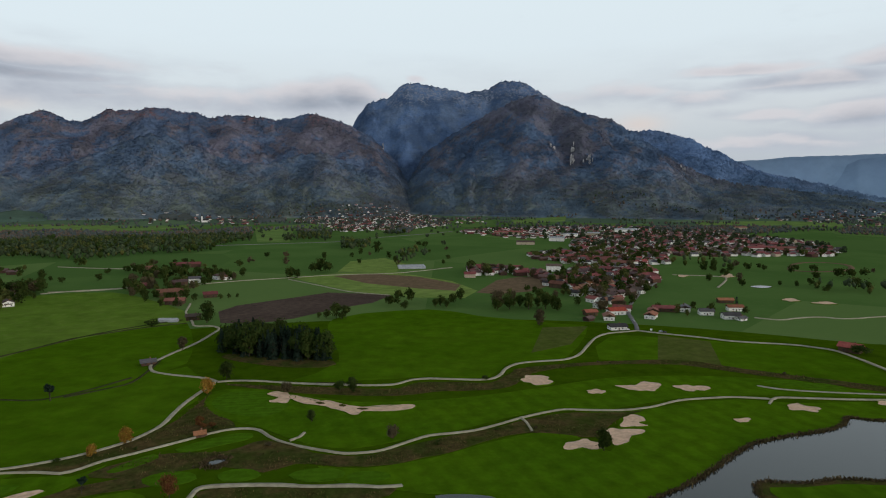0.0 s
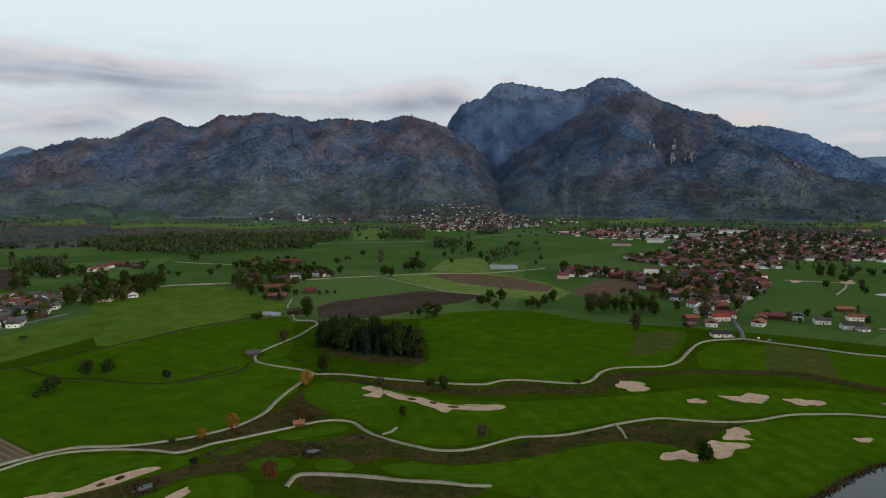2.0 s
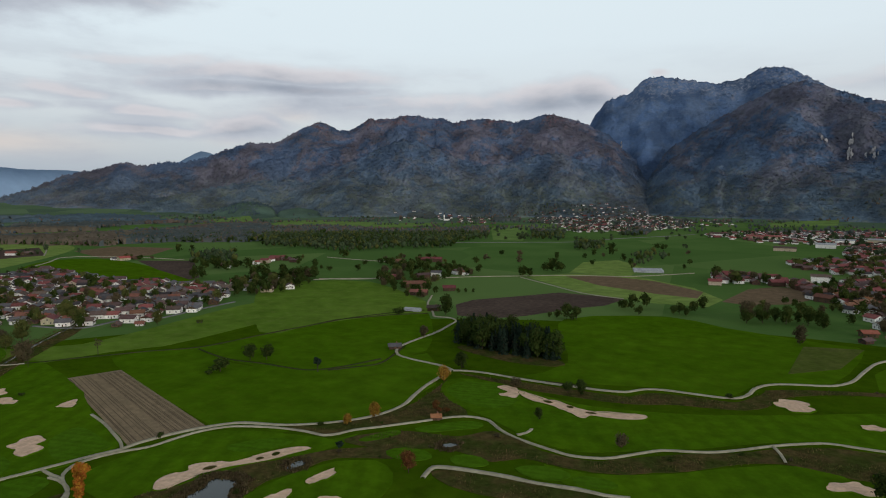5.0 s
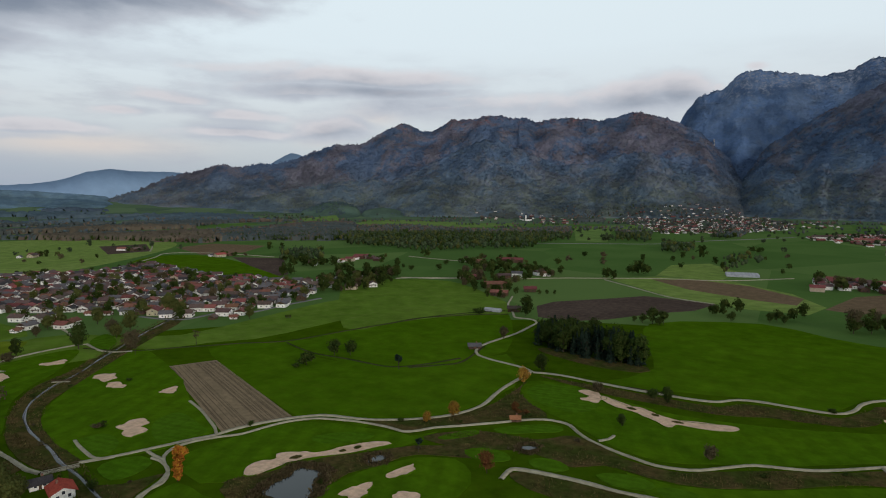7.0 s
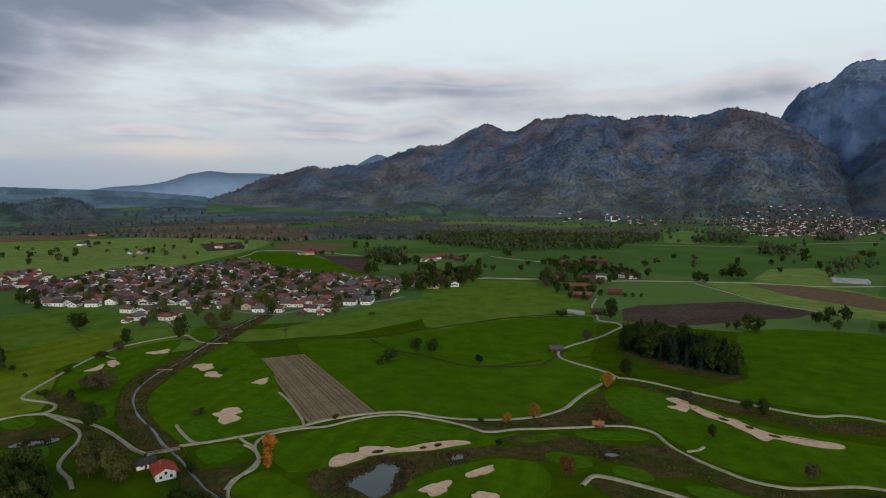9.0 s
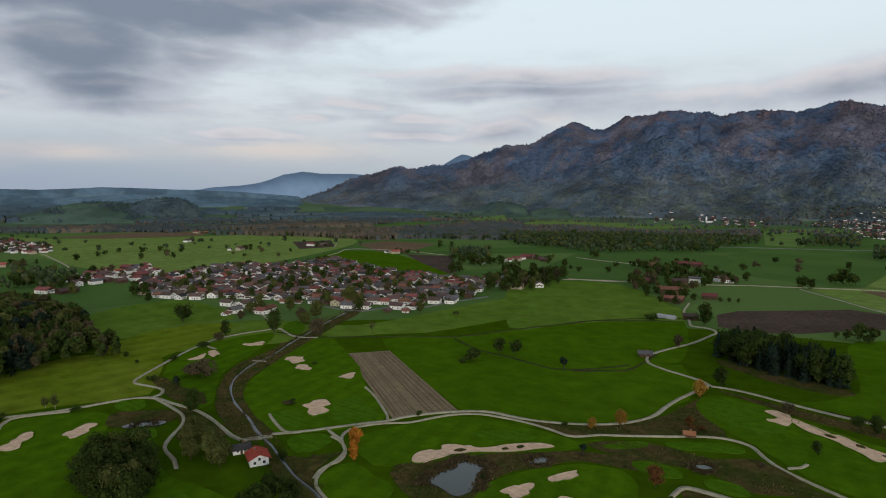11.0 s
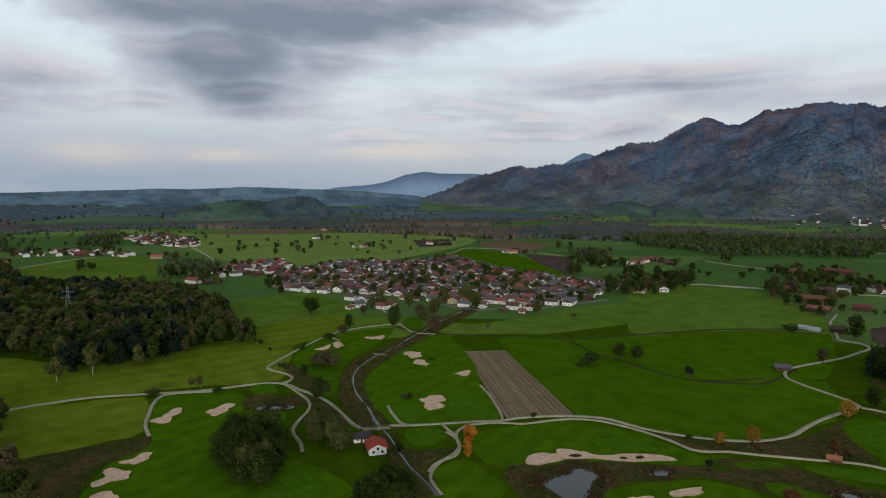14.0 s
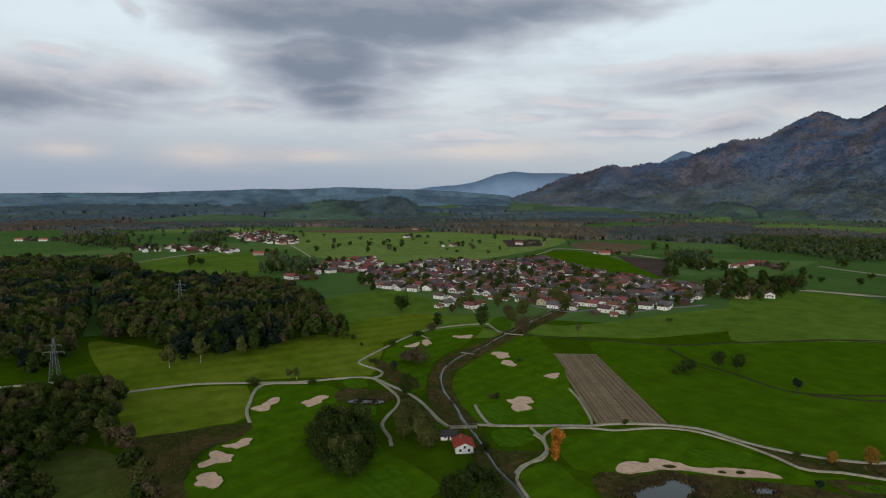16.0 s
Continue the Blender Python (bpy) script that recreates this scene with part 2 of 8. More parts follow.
def leaves(name, colours, spread=0.22):
    mat = material(name, colours, scales=(0.12, 0.9), spread=spread, island=True, object_random=True)
    n = Nodes(mat.node_tree)
    diffuse = next(k for k in mat.node_tree.nodes if k.type == "BSDF_DIFFUSE")
    out = next(k for k in mat.node_tree.nodes if k.type == "OUTPUT_MATERIAL")
    through_leaf = n("ShaderNodeBsdfTranslucent", {"Color": diffuse.inputs["Color"].links[0].from_socket})
    both = n("ShaderNodeMixShader", {0: 0.35, 1: diffuse.outputs[0], 2: through_leaf.outputs[0]})
    mat.node_tree.links.new(both.outputs[0], out.inputs[0])
    return mat


M["leaf_dark"] = leaves("leaf_dark", [(0.0361, 0.0580, 0.0142), (0.0503, 0.0745, 0.0173), (0.0741, 0.0929, 0.0225)])
M["leaf_green"] = leaves("leaf_green", [(0.0464, 0.0722, 0.0174), (0.0656, 0.0927, 0.0223), (0.0912, 0.1049, 0.0291)])
M["leaf_olive"] = leaves("leaf_olive", [(0.0819, 0.0946, 0.0274), (0.1086, 0.1195, 0.0346), (0.1389, 0.1402, 0.0432)])
M["leaf_brown"] = leaves("leaf_brown", [(0.094, 0.080, 0.044), (0.112, 0.088, 0.046), (0.078, 0.076, 0.040)])
M["leaf_red"] = leaves("leaf_red", [(0.15, 0.070, 0.026), (0.18, 0.082, 0.028), (0.11, 0.058, 0.024)])
M["leaf_orange"] = leaves("leaf_orange", [(0.38, 0.16, 0.025), (0.46, 0.2, 0.03), (0.3, 0.12, 0.02)], 0.25)
M["leaf_yellow"] = leaves("leaf_yellow", [(0.33, 0.19, 0.035), (0.40, 0.23, 0.04), (0.24, 0.16, 0.04)], 0.25)
M["needle"] = leaves("needle", [(0.0208, 0.0368, 0.0248), (0.0288, 0.0472, 0.0320), (0.0392, 0.0544, 0.0336)])
# far woods: grey-blue distance haze mixed into the leaf colour
M["wood_far"] = material("hazed_far_foliage", [(0.0750, 0.0924, 0.0878), (0.0930, 0.1000, 0.0878), (0.0722, 0.0924, 0.0958)], scales=(0.004, 0.03), spread=0.12, island=True)


def wall_paint(name, colour):
    r, g, b = colour
    return material(name, [colour, (r * 0.94, g * 0.93, b * 0.9), (r * 0.8, g * 0.78, b * 0.74)], rough=0.85, scales=(0.15, 1.2), spread=0.12, object_random=True, bump=0.01, bump_scale=4.0)


def roof_tiles(name, colour):
    r, g, b = colour
    return material(name, [colour, (r * 0.82, g * 0.8, b * 0.8), (r * 0.62, g * 0.68, b * 0.7)], rough=0.7, spec=0.1, scales=(0.2, 1.5), spread=0.3, object_random=True, bump=0.03, bump_scale=5.0, stripes=(0.0, 0.35, 0.16))


M["white"] = wall_paint("white_plaster", (0.82, 0.805, 0.77))
M["cream"] = wall_paint("cream_plaster", (0.444, 0.385, 0.281))
M["timber"] = material("dark_timber", [(0.085, 0.055, 0.036), (0.11, 0.072, 0.046), (0.06, 0.042, 0.03)], scales=(0.3, 3.0), object_random=True, spread=0.25, bump=0.02, bump_scale=5.0)
M["tile_red"] = roof_tiles("red_tiles", (0.215, 0.085, 0.062))
M["tile_orange"] = roof_tiles("orange_tiles", (0.33, 0.120, 0.070))
M["tile_bright"] = material("bright_red_tiles", [(0.36, 0.075, 0.05), (0.31, 0.065, 0.045), (0.25, 0.06, 0.042)], rough=0.8, scales=(0.2, 1.5), object_random=True, bump=0.03, bump_scale=5.0, stripes=(0.0, 0.35, 0.16))
M["tile_brown"] = roof_tiles("brown_tiles", (0.128, 0.086, 0.072))
M["tile_grey"] = roof_tiles("grey_tiles", (0.120, 0.112, 0.114))
M["tile_dark"] = roof_tiles("dark_tiles", (0.054, 0.048, 0.049))
M["sheet"] = material("pale_sheet_roof", [(0.32, 0.33, 0.34), (0.39, 0.40, 0.41), (0.26, 0.27, 0.28)], rough=0.5, scales=(0.05, 0.7), stripes=(0.0, 0.6, 0.1), object_random=True, spread=0.1)
M["glass"] = material("window_glass", [(0.03, 0.035, 0.045), (0.045, 0.05, 0.06), (0.025, 0.03, 0.035)], rough=0.12, spec=0.5, scales=(0.3, 1.0))
M["brick_stack"] = material("chimney_brick", [(0.2, 0.1, 0.07), (0.24, 0.13, 0.09), (0.14, 0.09, 0.07)], scales=(0.8, 3.0))
M["steel"] = material("galvanised_steel", [(0.3, 0.31, 0.32), (0.36, 0.37, 0.38), (0.26, 0.26, 0.27)], rough=0.5, metal=0.7, scales=(0.3, 2.0))
M["rock"] = material("limestone", [(0.36, 0.355, 0.36), (0.43, 0.42, 0.42), (0.26, 0.255, 0.26)], scales=(0.02, 0.1), bump=3.0, bump_scale=0.06)


def water_material():
    mat = bpy.data.materials.new("still_water")
    mat.use_nodes = True
    n = Nodes(mat.node_tree)
    mat.node_tree.nodes.clear()
    place = n("ShaderNodeNewGeometry").outputs["Position"]
    ripple = n.noise(place, 0.5, 4.0, 0.6)
    soft = n.noise(place, 0.03, 3.0, 0.5)
    col = n.mix(soft, (0.018, 0.026, 0.026, 1), (0.03, 0.036, 0.034, 1))
    bump = n("ShaderNodeBump", {"Strength": 0.25, "Distance": 0.05, "Height": ripple}).outputs[0]
    rough = n.math("MULTIPLY_ADD", n.smooth(soft, 0.4, 0.6), 0.06, 0.04)
    shader = n("ShaderNodeBsdfPrincipled", {"Base Color": col, "Roughness": rough, "IOR": 1.33, "Specular IOR Level": 0.5, "Normal": bump})
    n("ShaderNodeOutputMaterial", {0: shader.outputs[0]})
    return mat


M["water"] = water_material()


def land_material(name, first, second, third, fourth, fifth):
    """Meadow in a patchwork of plots."""
    mat = bpy.data.materials.new(name)
    mat.use_nodes = True
    n = Nodes(mat.node_tree)
    mat.node_tree.nodes.clear()
    geo = n("ShaderNodeNewGeometry").outputs
    place = geo["Position"]
    grass = n.mix(n.smooth(n.noise(place, 0.006, 5.0, 0.55), 0.36, 0.64), (*first, 1), (*second, 1))
    grass = n.mix(n.math("MULTIPLY", n.smooth(n.noise(place, 0.12, 4.0, 0.6), 0.5, 0.75), 0.5), grass, (*third, 1))
    plots = n("ShaderNodeTexVoronoi", {"Vector": n("ShaderNodeVectorMath", {0: place, 1: (1.0, 0.62, 0.0)}, operation="MULTIPLY").outputs[0], "Scale": 0.0042, "Randomness": 0.9})
    chance = n("ShaderNodeSeparateXYZ", {0: plots.outputs["Color"]}).outputs
    grass = n.mix(n.math("MULTIPLY", n.smooth(chance[0], 0.5, 0.95), 0.55), grass, (*fourth, 1))
    grass = n.mix(n.math("MULTIPLY", n.smooth(chance[1], 0.72, 0.78), 0.6), grass, (*fifth, 1))
    bump = n("ShaderNodeBump", {"Strength": 1.0, "Distance": 0.2, "Height": n.noise(place, 0.03, 6.0, 0.7)}).outputs[0]
    shader = n("ShaderNodeBsdfDiffuse", {"Color": grass, "Normal": bump})
    n("ShaderNodeOutputMaterial", {0: shader.outputs[0]})
    return mat


def hazed_slope_material(name, conifer, beech, light, rock, rock_from=900.0, bump=12.0, crowns=0.055, lit=1.0):
    """Forest of crowns, conifer and autumn beech in patches, lighter broadleaf low down, bare rock breaking through
    high up; bluish distance haze is mixed into the colours, less of it low down.
    """
    mat = bpy.data.materials.new(name)
    mat.use_nodes = True
    n = Nodes(mat.node_tree)
    mat.node_tree.nodes.clear()
    geo = n("ShaderNodeNewGeometry").outputs
    place = geo["Position"]
    z = n("ShaderNodeSeparateXYZ", {0: place}).outputs[2]
    big = n.noise(place, 0.0021, 5.0, 0.6)
    mid = n.noise(place, 0.0105, 5.0, 0.55)
    fine = n.noise(place, 0.05, 4.0, 0.7)
    cell = n("ShaderNodeTexVoronoi", {"Vector": place, "Scale": crowns, "Randomness": 1.0})
    own = n("ShaderNodeSeparateXYZ", {0: cell.outputs["Color"]}).outputs
    # every crown leans to the stand it grows in
    pick = n.math("ADD", n.math("MULTIPLY", n.math("SUBTRACT", own[0], 0.5), 0.09), n.math("MULTIPLY_ADD", n.math("SUBTRACT", mid, 0.5), 0.7, big))
    col = n.mix(n.smooth(pick, 0.46, 0.58), (*conifer, 1), (*beech, 1))
    low = n.smooth(n.math("MULTIPLY_ADD", mid, 260.0, z), 470.0, 190.0)
    pale = n.math("MULTIPLY", n.smooth(n.math("ADD", n.math("MULTIPLY", own[1], 0.22), mid), 0.58, 0.74), n.math("MULTIPLY_ADD", low, 0.75, 0.2))
    col = n.mix(pale, col, (*light, 1))
    # less of the haze blue towards the foot
    col = n.mix(n.math("MULTIPLY", low, 0.5), col, (0.5 * (conifer[0] + light[0]), 0.5 * (conifer[1] + light[1]), 0.4 * (conifer[2] + light[2]), 1))
    tone = n.math("MULTIPLY", n.math("MULTIPLY_ADD", own[2], 0.16, 1.20), n.math("MULTIPLY_ADD", n.smooth(n.noise(place, 0.0045, 5.0, 0.6), 0.38, 0.62), 0.5, 0.76))
    tone = n.math("MULTIPLY", tone, n.math("MULTIPLY_ADD", fine, 0.36, 0.86 * lit))
    col = n("ShaderNodeVectorMath", {0: col, "Scale": tone}, operation="SCALE").outputs[0]
    bare = n.math("MULTIPLY", n.smooth(n.math("MULTIPLY_ADD", mid, 500.0, z), rock_from + 200, rock_from + 330), n.smooth(fine, 0.46, 0.62))
    col = n.mix(bare, col, (*rock, 1))
    h = n.math("ADD", n.math("MULTIPLY", fine, 0.5), n.math("MULTIPLY", mid, 2.4))
    h = n.math("SUBTRACT", h, n.math("MULTIPLY", n.smooth(cell.outputs["Distance"], 0.1, 0.75), 0.22))
    shader = n("ShaderNodeBsdfDiffuse", {"Color": col, "Normal": n("ShaderNodeBump", {"Strength": 1.0, "Distance": bump, "Height": h}).outputs[0]})
    n("ShaderNodeOutputMaterial", {0: shader.outputs[0]})
    return mat


# bluish distance haze is put into all these slope colours
M["summit"] = hazed_slope_material("summit_slope", (0.060, 0.097, 0.172), (0.072, 0.106, 0.170), (0.088, 0.124, 0.182), (0.200, 0.225, 0.285), 800.0, 9.0)
M["forest_slope"] = hazed_slope_material("forest_slope", (0.056, 0.087, 0.142), (0.090, 0.092, 0.122), (0.098, 0.114, 0.104), (0.311, 0.311, 0.354), 1500.0, 11.0)
# the rusty rock tone near this crest paints in low sun glow
M["east_slope"] = hazed_slope_material("east_slope", (0.062, 0.088, 0.140), (0.102, 0.096, 0.122), (0.106, 0.116, 0.114), (0.200, 0.112, 0.122), 620.0, 11.0)
M["low_slope"] = hazed_slope_material("low_slope", (0.062, 0.092, 0.142), (0.088, 0.100, 0.134), (0.112, 0.128, 0.104), (0.230, 0.230, 0.250), 1500.0, 11.0)
M["west_slope"] = hazed_slope_material("west_slope", (0.078, 0.128, 0.224), (0.092, 0.136, 0.224), (0.100, 0.146, 0.228), (0.256, 0.256, 0.286), 1500.0)
M["plain_hill"] = hazed_slope_material("plain_hill", (0.070, 0.112, 0.172), (0.080, 0.118, 0.170), (0.094, 0.142, 0.176), (0.281, 0.281, 0.312), 1500.0, 3.0, 0.03)
M["wooded_hill"] = hazed_slope_material("wooded_hill", (0.046, 0.070, 0.096), (0.058, 0.080, 0.098), (0.068, 0.090, 0.094), (0.224, 0.224, 0.230), 1500.0, 6.0)
M["knoll"] = hazed_slope_material("knoll", (0.0595, 0.0968, 0.0805), (0.0680, 0.1066, 0.0874), (0.0595, 0.0886, 0.0713), (0.2040, 0.1968, 0.2760), 1500.0, 2.0, 0.006)
# meadow greens with extra blue painted in for distance haze
M["land"] = land_material("valley_meadow", (0.0692, 0.1325, 0.0320), (0.0851, 0.1515, 0.0384), (0.1011, 0.1468, 0.0464), (0.1330, 0.1964, 0.0608), (0.0599, 0.1183, 0.0288))
# far ground, paled and blued in place of distance haze
M["far_land"] = land_material("far_hazed_meadow", (0.0775, 0.1248, 0.0672), (0.0925, 0.1416, 0.0744), (0.1025, 0.1320, 0.0816), (0.1300, 0.1872, 0.0960), (0.0675, 0.1008, 0.0696))
# farthest woods, bluer still to paint in haze
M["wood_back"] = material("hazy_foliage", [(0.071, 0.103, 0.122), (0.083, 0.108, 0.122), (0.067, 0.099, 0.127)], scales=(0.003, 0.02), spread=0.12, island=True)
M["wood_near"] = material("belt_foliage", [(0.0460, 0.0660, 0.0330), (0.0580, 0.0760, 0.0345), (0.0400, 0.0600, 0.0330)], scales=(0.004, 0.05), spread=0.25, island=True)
M["turf"] = material("near_turf", [(0.0380, 0.0768, 0.0020), (0.0450, 0.0871, 0.0026), (0.0545, 0.0856, 0.0046)], scales=(0.012, 0.2), bump=0.2, bump_scale=0.6)
# brown far woods, lightened in colour for haze
M["wood_brown"] = material("far_brown_foliage", [(0.1187, 0.0939, 0.0712), (0.1400, 0.1029, 0.0766), (0.1019, 0.0910, 0.0766)], scales=(0.003, 0.03), spread=0.12, island=True)
# the haze of the farthest ranges is this pale blue base colour
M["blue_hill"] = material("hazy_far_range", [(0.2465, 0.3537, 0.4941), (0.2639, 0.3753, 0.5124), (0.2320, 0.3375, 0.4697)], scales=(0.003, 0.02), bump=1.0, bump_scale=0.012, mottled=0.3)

# ---------------------------------------------------------------- the lie of the land
# crests: a list of (bearing, height angle seen from the eye), distance at both ends, front depth, foot
def lattice(ix, iy, seed):
    h = np.sin(ix * 127.1 + iy * 311.7 + seed * 74.7) * 43758.5453
    return h - np.floor(h)


def vnoise(x, y, seed=0):
    """Value noise between 0 and 1 for arrays."""
    ix, iy = np.floor(x), np.floor(y)
    fx, fy = x - ix, y - iy
    fx, fy = fx * fx * (3 - 2 * fx), fy * fy * (3 - 2 * fy)
    a, b = lattice(ix, iy, seed), lattice(ix + 1, iy, seed)
    c, d = lattice(ix, iy + 1, seed), lattice(ix + 1, iy + 1, seed)
    return (a * (1 - fx) + b * fx) * (1 - fy) + (c * (1 - fx) + d * fx) * fy


def fbm(x, y, seed=0, octaves=4):
    total, amp, norm = 0.0, 1.0, 0.0
    for k in range(octaves):
        total, norm = total + amp * vnoise(x * 2.03 ** k, y * 2.03 ** k, seed + k), norm + amp
        amp *= 0.5
    return total / norm


CRESTS = []


def crest(line, near_end, far_end, depth, foot, mat="low_slope", label="low wooded hill at the valley edge"):
    CRESTS.append((line, near_end, far_end, depth, foot, mat, label))


# high twin summit behind; left flank cut low so the sky cloud shows there
crest([(9.3, 4.6), (8.3, 6.3), (7.5, 7.6), (6.9, 8.25), (6.36, 8.53), (4.82, 8.94), (4.05, 9.79), (3.27, 10.19), (2.14, 10.14), (0.96, 9.95), (-0.84, 9.56), (-2.13, 9.31), (-3.16, 9.54), (-4.18, 9.68), (-4.95, 10.11), (-5.71, 10.34), (-6.98, 10.26), (-8.00, 9.80), (-9.01, 9.14), (-11.54, 7.41), (-15.01, 4.86)], 4750, 4800, 1000, 1.0, "summit", "high twin summit with pale limestone showing through forest")
# big wooded mountain in front of it
crest([(4.90, 0.16), (3.32, 2.07), (1.24, 4.29), (-0.84, 5.66), (-3.94, 7.40), (-6.23, 8.52), (-8.26, 9.11), (-9.77, 8.63), (-11.53, 7.85), (-13.02, 7.27), (-14.97, 6.77), (-16.43, 5.90), (-17.87, 4.89), (-19.30, 3.88), (-20.70, 3.03), (-22.53, 1.89), (-25.18, 1.01), (-29.32, 0.51), (-33.16, -0.04), (-35.61, -0.63), (-38.07, -1.56)], 4250, 3900, 1050, 1.0, "forest_slope", "broad wooded mountain in dark autumn forest")
# shoulder in front of the big mountain
crest([(7.50, -1.91), (4.90, -0.20), (1.25, 0.94), (-1.88, 2.48), (-4.47, 4.01), (-7.55, 4.39), (-10.10, 3.20), (-13.12, 1.91), (-16.07, 0.88), (-19.87, 0.12), (-23.50, -0.70), (-26.55, -1.76)], 3750, 3600, 600, 0.88, "low_slope", "wooded shoulder below the broad mountain")
# mountain behind on the west
crest([(-15.02, 4.62), (-16.67, 5.65), (-18.32, 5.74), (-19.25, 5.61), (-20.64, 5.14), (-21.63, 4.96), (-22.90, 4.16), (-24.01, 3.66), (-25.11, 2.97), (-27.24, 1.95), (-31.24, 0.99), (-35.59, -0.21), (-38.04, -0.94)], 4650, 4500, 900, 1.0, "west_slope", "long blue-grey wooded mountain at the valley end")
# long eastern ridge
crest([(58.25, -0.62), (57.02, -0.08), (54.92, 0.63), (52.74, 1.73), (50.73, 2.14), (49.95, 2.39), (49.12, 2.70), (48.43, 2.81), (47.27, 2.53), (45.37, 2.96), (44.41, 2.82), (42.45, 3.25), (41.20, 3.77), (39.44, 4.49), (38.43, 4.71), (36.66, 4.73), (35.89, 5.04), (34.86, 5.71), (33.83, 6.18), (33.05, 6.53), (32.54, 6.69), (32.02, 6.49), (30.99, 5.99), (29.95, 6.00), (28.92, 6.50), (28.14, 7.01), (26.33, 7.00), (25.56, 7.25), (23.76, 7.38), (22.74, 7.07), (21.46, 7.15), (20.44, 6.68)], 4650, 4300, 1050, 1.0, "east_slope", "long eastern ridge with reddish autumn beech forest")
crest([(22.73, 6.87), (21.46, 7.10), (20.44, 6.68), (19.19, 6.96), (17.44, 7.07), (14.98, 6.76), (13.53, 6.96), (12.35, 7.30), (11.64, 7.42), (10.70, 7.09), (8.84, 6.59), (6.56, 5.42), (4.30, 3.24), (2.52, 0.88)], 4300, 4200, 1080, 1.0, "east_slope", "wooded saddle ridge below the low cloud")
# dark spur in front of the eastern ridge
crest([(38.00, -1.21), (35.42, 0.03), (33.34, 1.22), (31.26, 2.52), (28.66, 3.76), (26.58, 4.77), (25.03, 5.28), (23.49, 5.06), (21.43, 4.13), (18.37, 2.89), (15.39, 2.96), (12.98, 3.81), (10.61, 3.96), (8.27, 2.85), (5.98, 1.38), (3.76, -0.06), (2.01, -1.45)], 3800, 3700, 680, 0.9, "low_slope", "dark wooded spur with olive autumn trees")
crest([(49.24, -1.15), (46.40, -0.18), (42.50, 0.68), (38.48, 1.36), (35.41, 1.58), (32.31, 0.96), (29.18, -0.18), (26.56, -1.53)], 3900, 3800, 640, 0.9, "low_slope", "wooded foothill spur above the plain")
# knolls along the foot
crest([(42.4, -1.45), (41.0, -0.95), (39.8, -0.52), (38.5, -0.40), (37.3, -0.70), (36.2, -1.35)], 3350, 3350, 300, 0.9, "knoll", "small green knoll at the mountain foot")
crest([(36.9, -1.52), (35.8, -1.12), (34.6, -0.95), (33.4, -1.12), (32.2, -1.55)], 3300, 3300, 260, 0.9, "knoll", "small green knoll at the mountain foot")
# low hills on the plain to the east
crest([(80.27, -1.52), (77.69, -1.10), (76.25, -0.65), (75.04, -0.45), (73.08, -0.35), (71.09, -0.50), (70.08, -0.71), (68.57, -1.28)], 3300, 3300, 380, 0.95, "knoll", "low green hill on the plain")
crest([(71.85, -0.96), (70.58, -0.30), (69.57, -0.14), (68.81, -0.04), (68.04, -0.04), (67.02, -0.19), (66.25, -0.71), (65.48, -1.07)], 3250, 3250, 200, 0.95, "wooded_hill", "small wooded hill on the plain")
crest([(110.87, -0.18), (105.58, -0.14), (99.23, -0.14), (95.63, -0.18), (93.31, -0.04), (91.71, -0.09), (89.20, 0.10), (87.48, 0.06), (85.26, -0.08), (82.96, 0.22), (81.07, 0.32), (79.15, 0.13), (76.70, -0.07), (74.20, 0.04), (71.14, 0.25), (68.04, 0.21), (64.91, 0.01), (62.82, -0.04), (57.61, -0.24), (56.7, -0.8), (56.0, -1.5)], 4200, 4200, 700, 0.97, "plain_hill", "low hazy wooded hills across the plain")
crest([(110.85, 0.14), (105.56, 0.17), (99.22, 0.16), (95.61, 0.22), (89.62, 0.24), (86.14, 0.40), (82.01, 0.52), (80.59, 0.62), (77.19, 0.59), (73.18, 0.81), (71.13, 0.77), (67.00, 0.63), (62.82, 0.48), (57.62, 0.07), (56.5, -0.5), (55.6, -1.3)], 4700, 4700, 500, 0.9, "plain_hill", "far hazy blue hills along the horizon")



def base_height(x, y):
    """The valley floor, raised gently far off to meet the horizon seen from the eye."""
    s = np.clip((np.hypot(x, y) - 2600) / 2300, 0, 1)
    return 95 * s * s * (3 - 2 * s)


def terrain(x, y):
    """Height of the ground for arrays of places."""
    x, y = np.asarray(x, float), np.asarray(y, float)
    r = np.hypot(x, y)
    bearing = np.degrees(np.arctan2(-x, y))
    z = base_height(x, y)
    for k in range(len(CRESTS)):
        z = np.maximum(z, ridge_height(k, x, y, r, bearing))
    return z


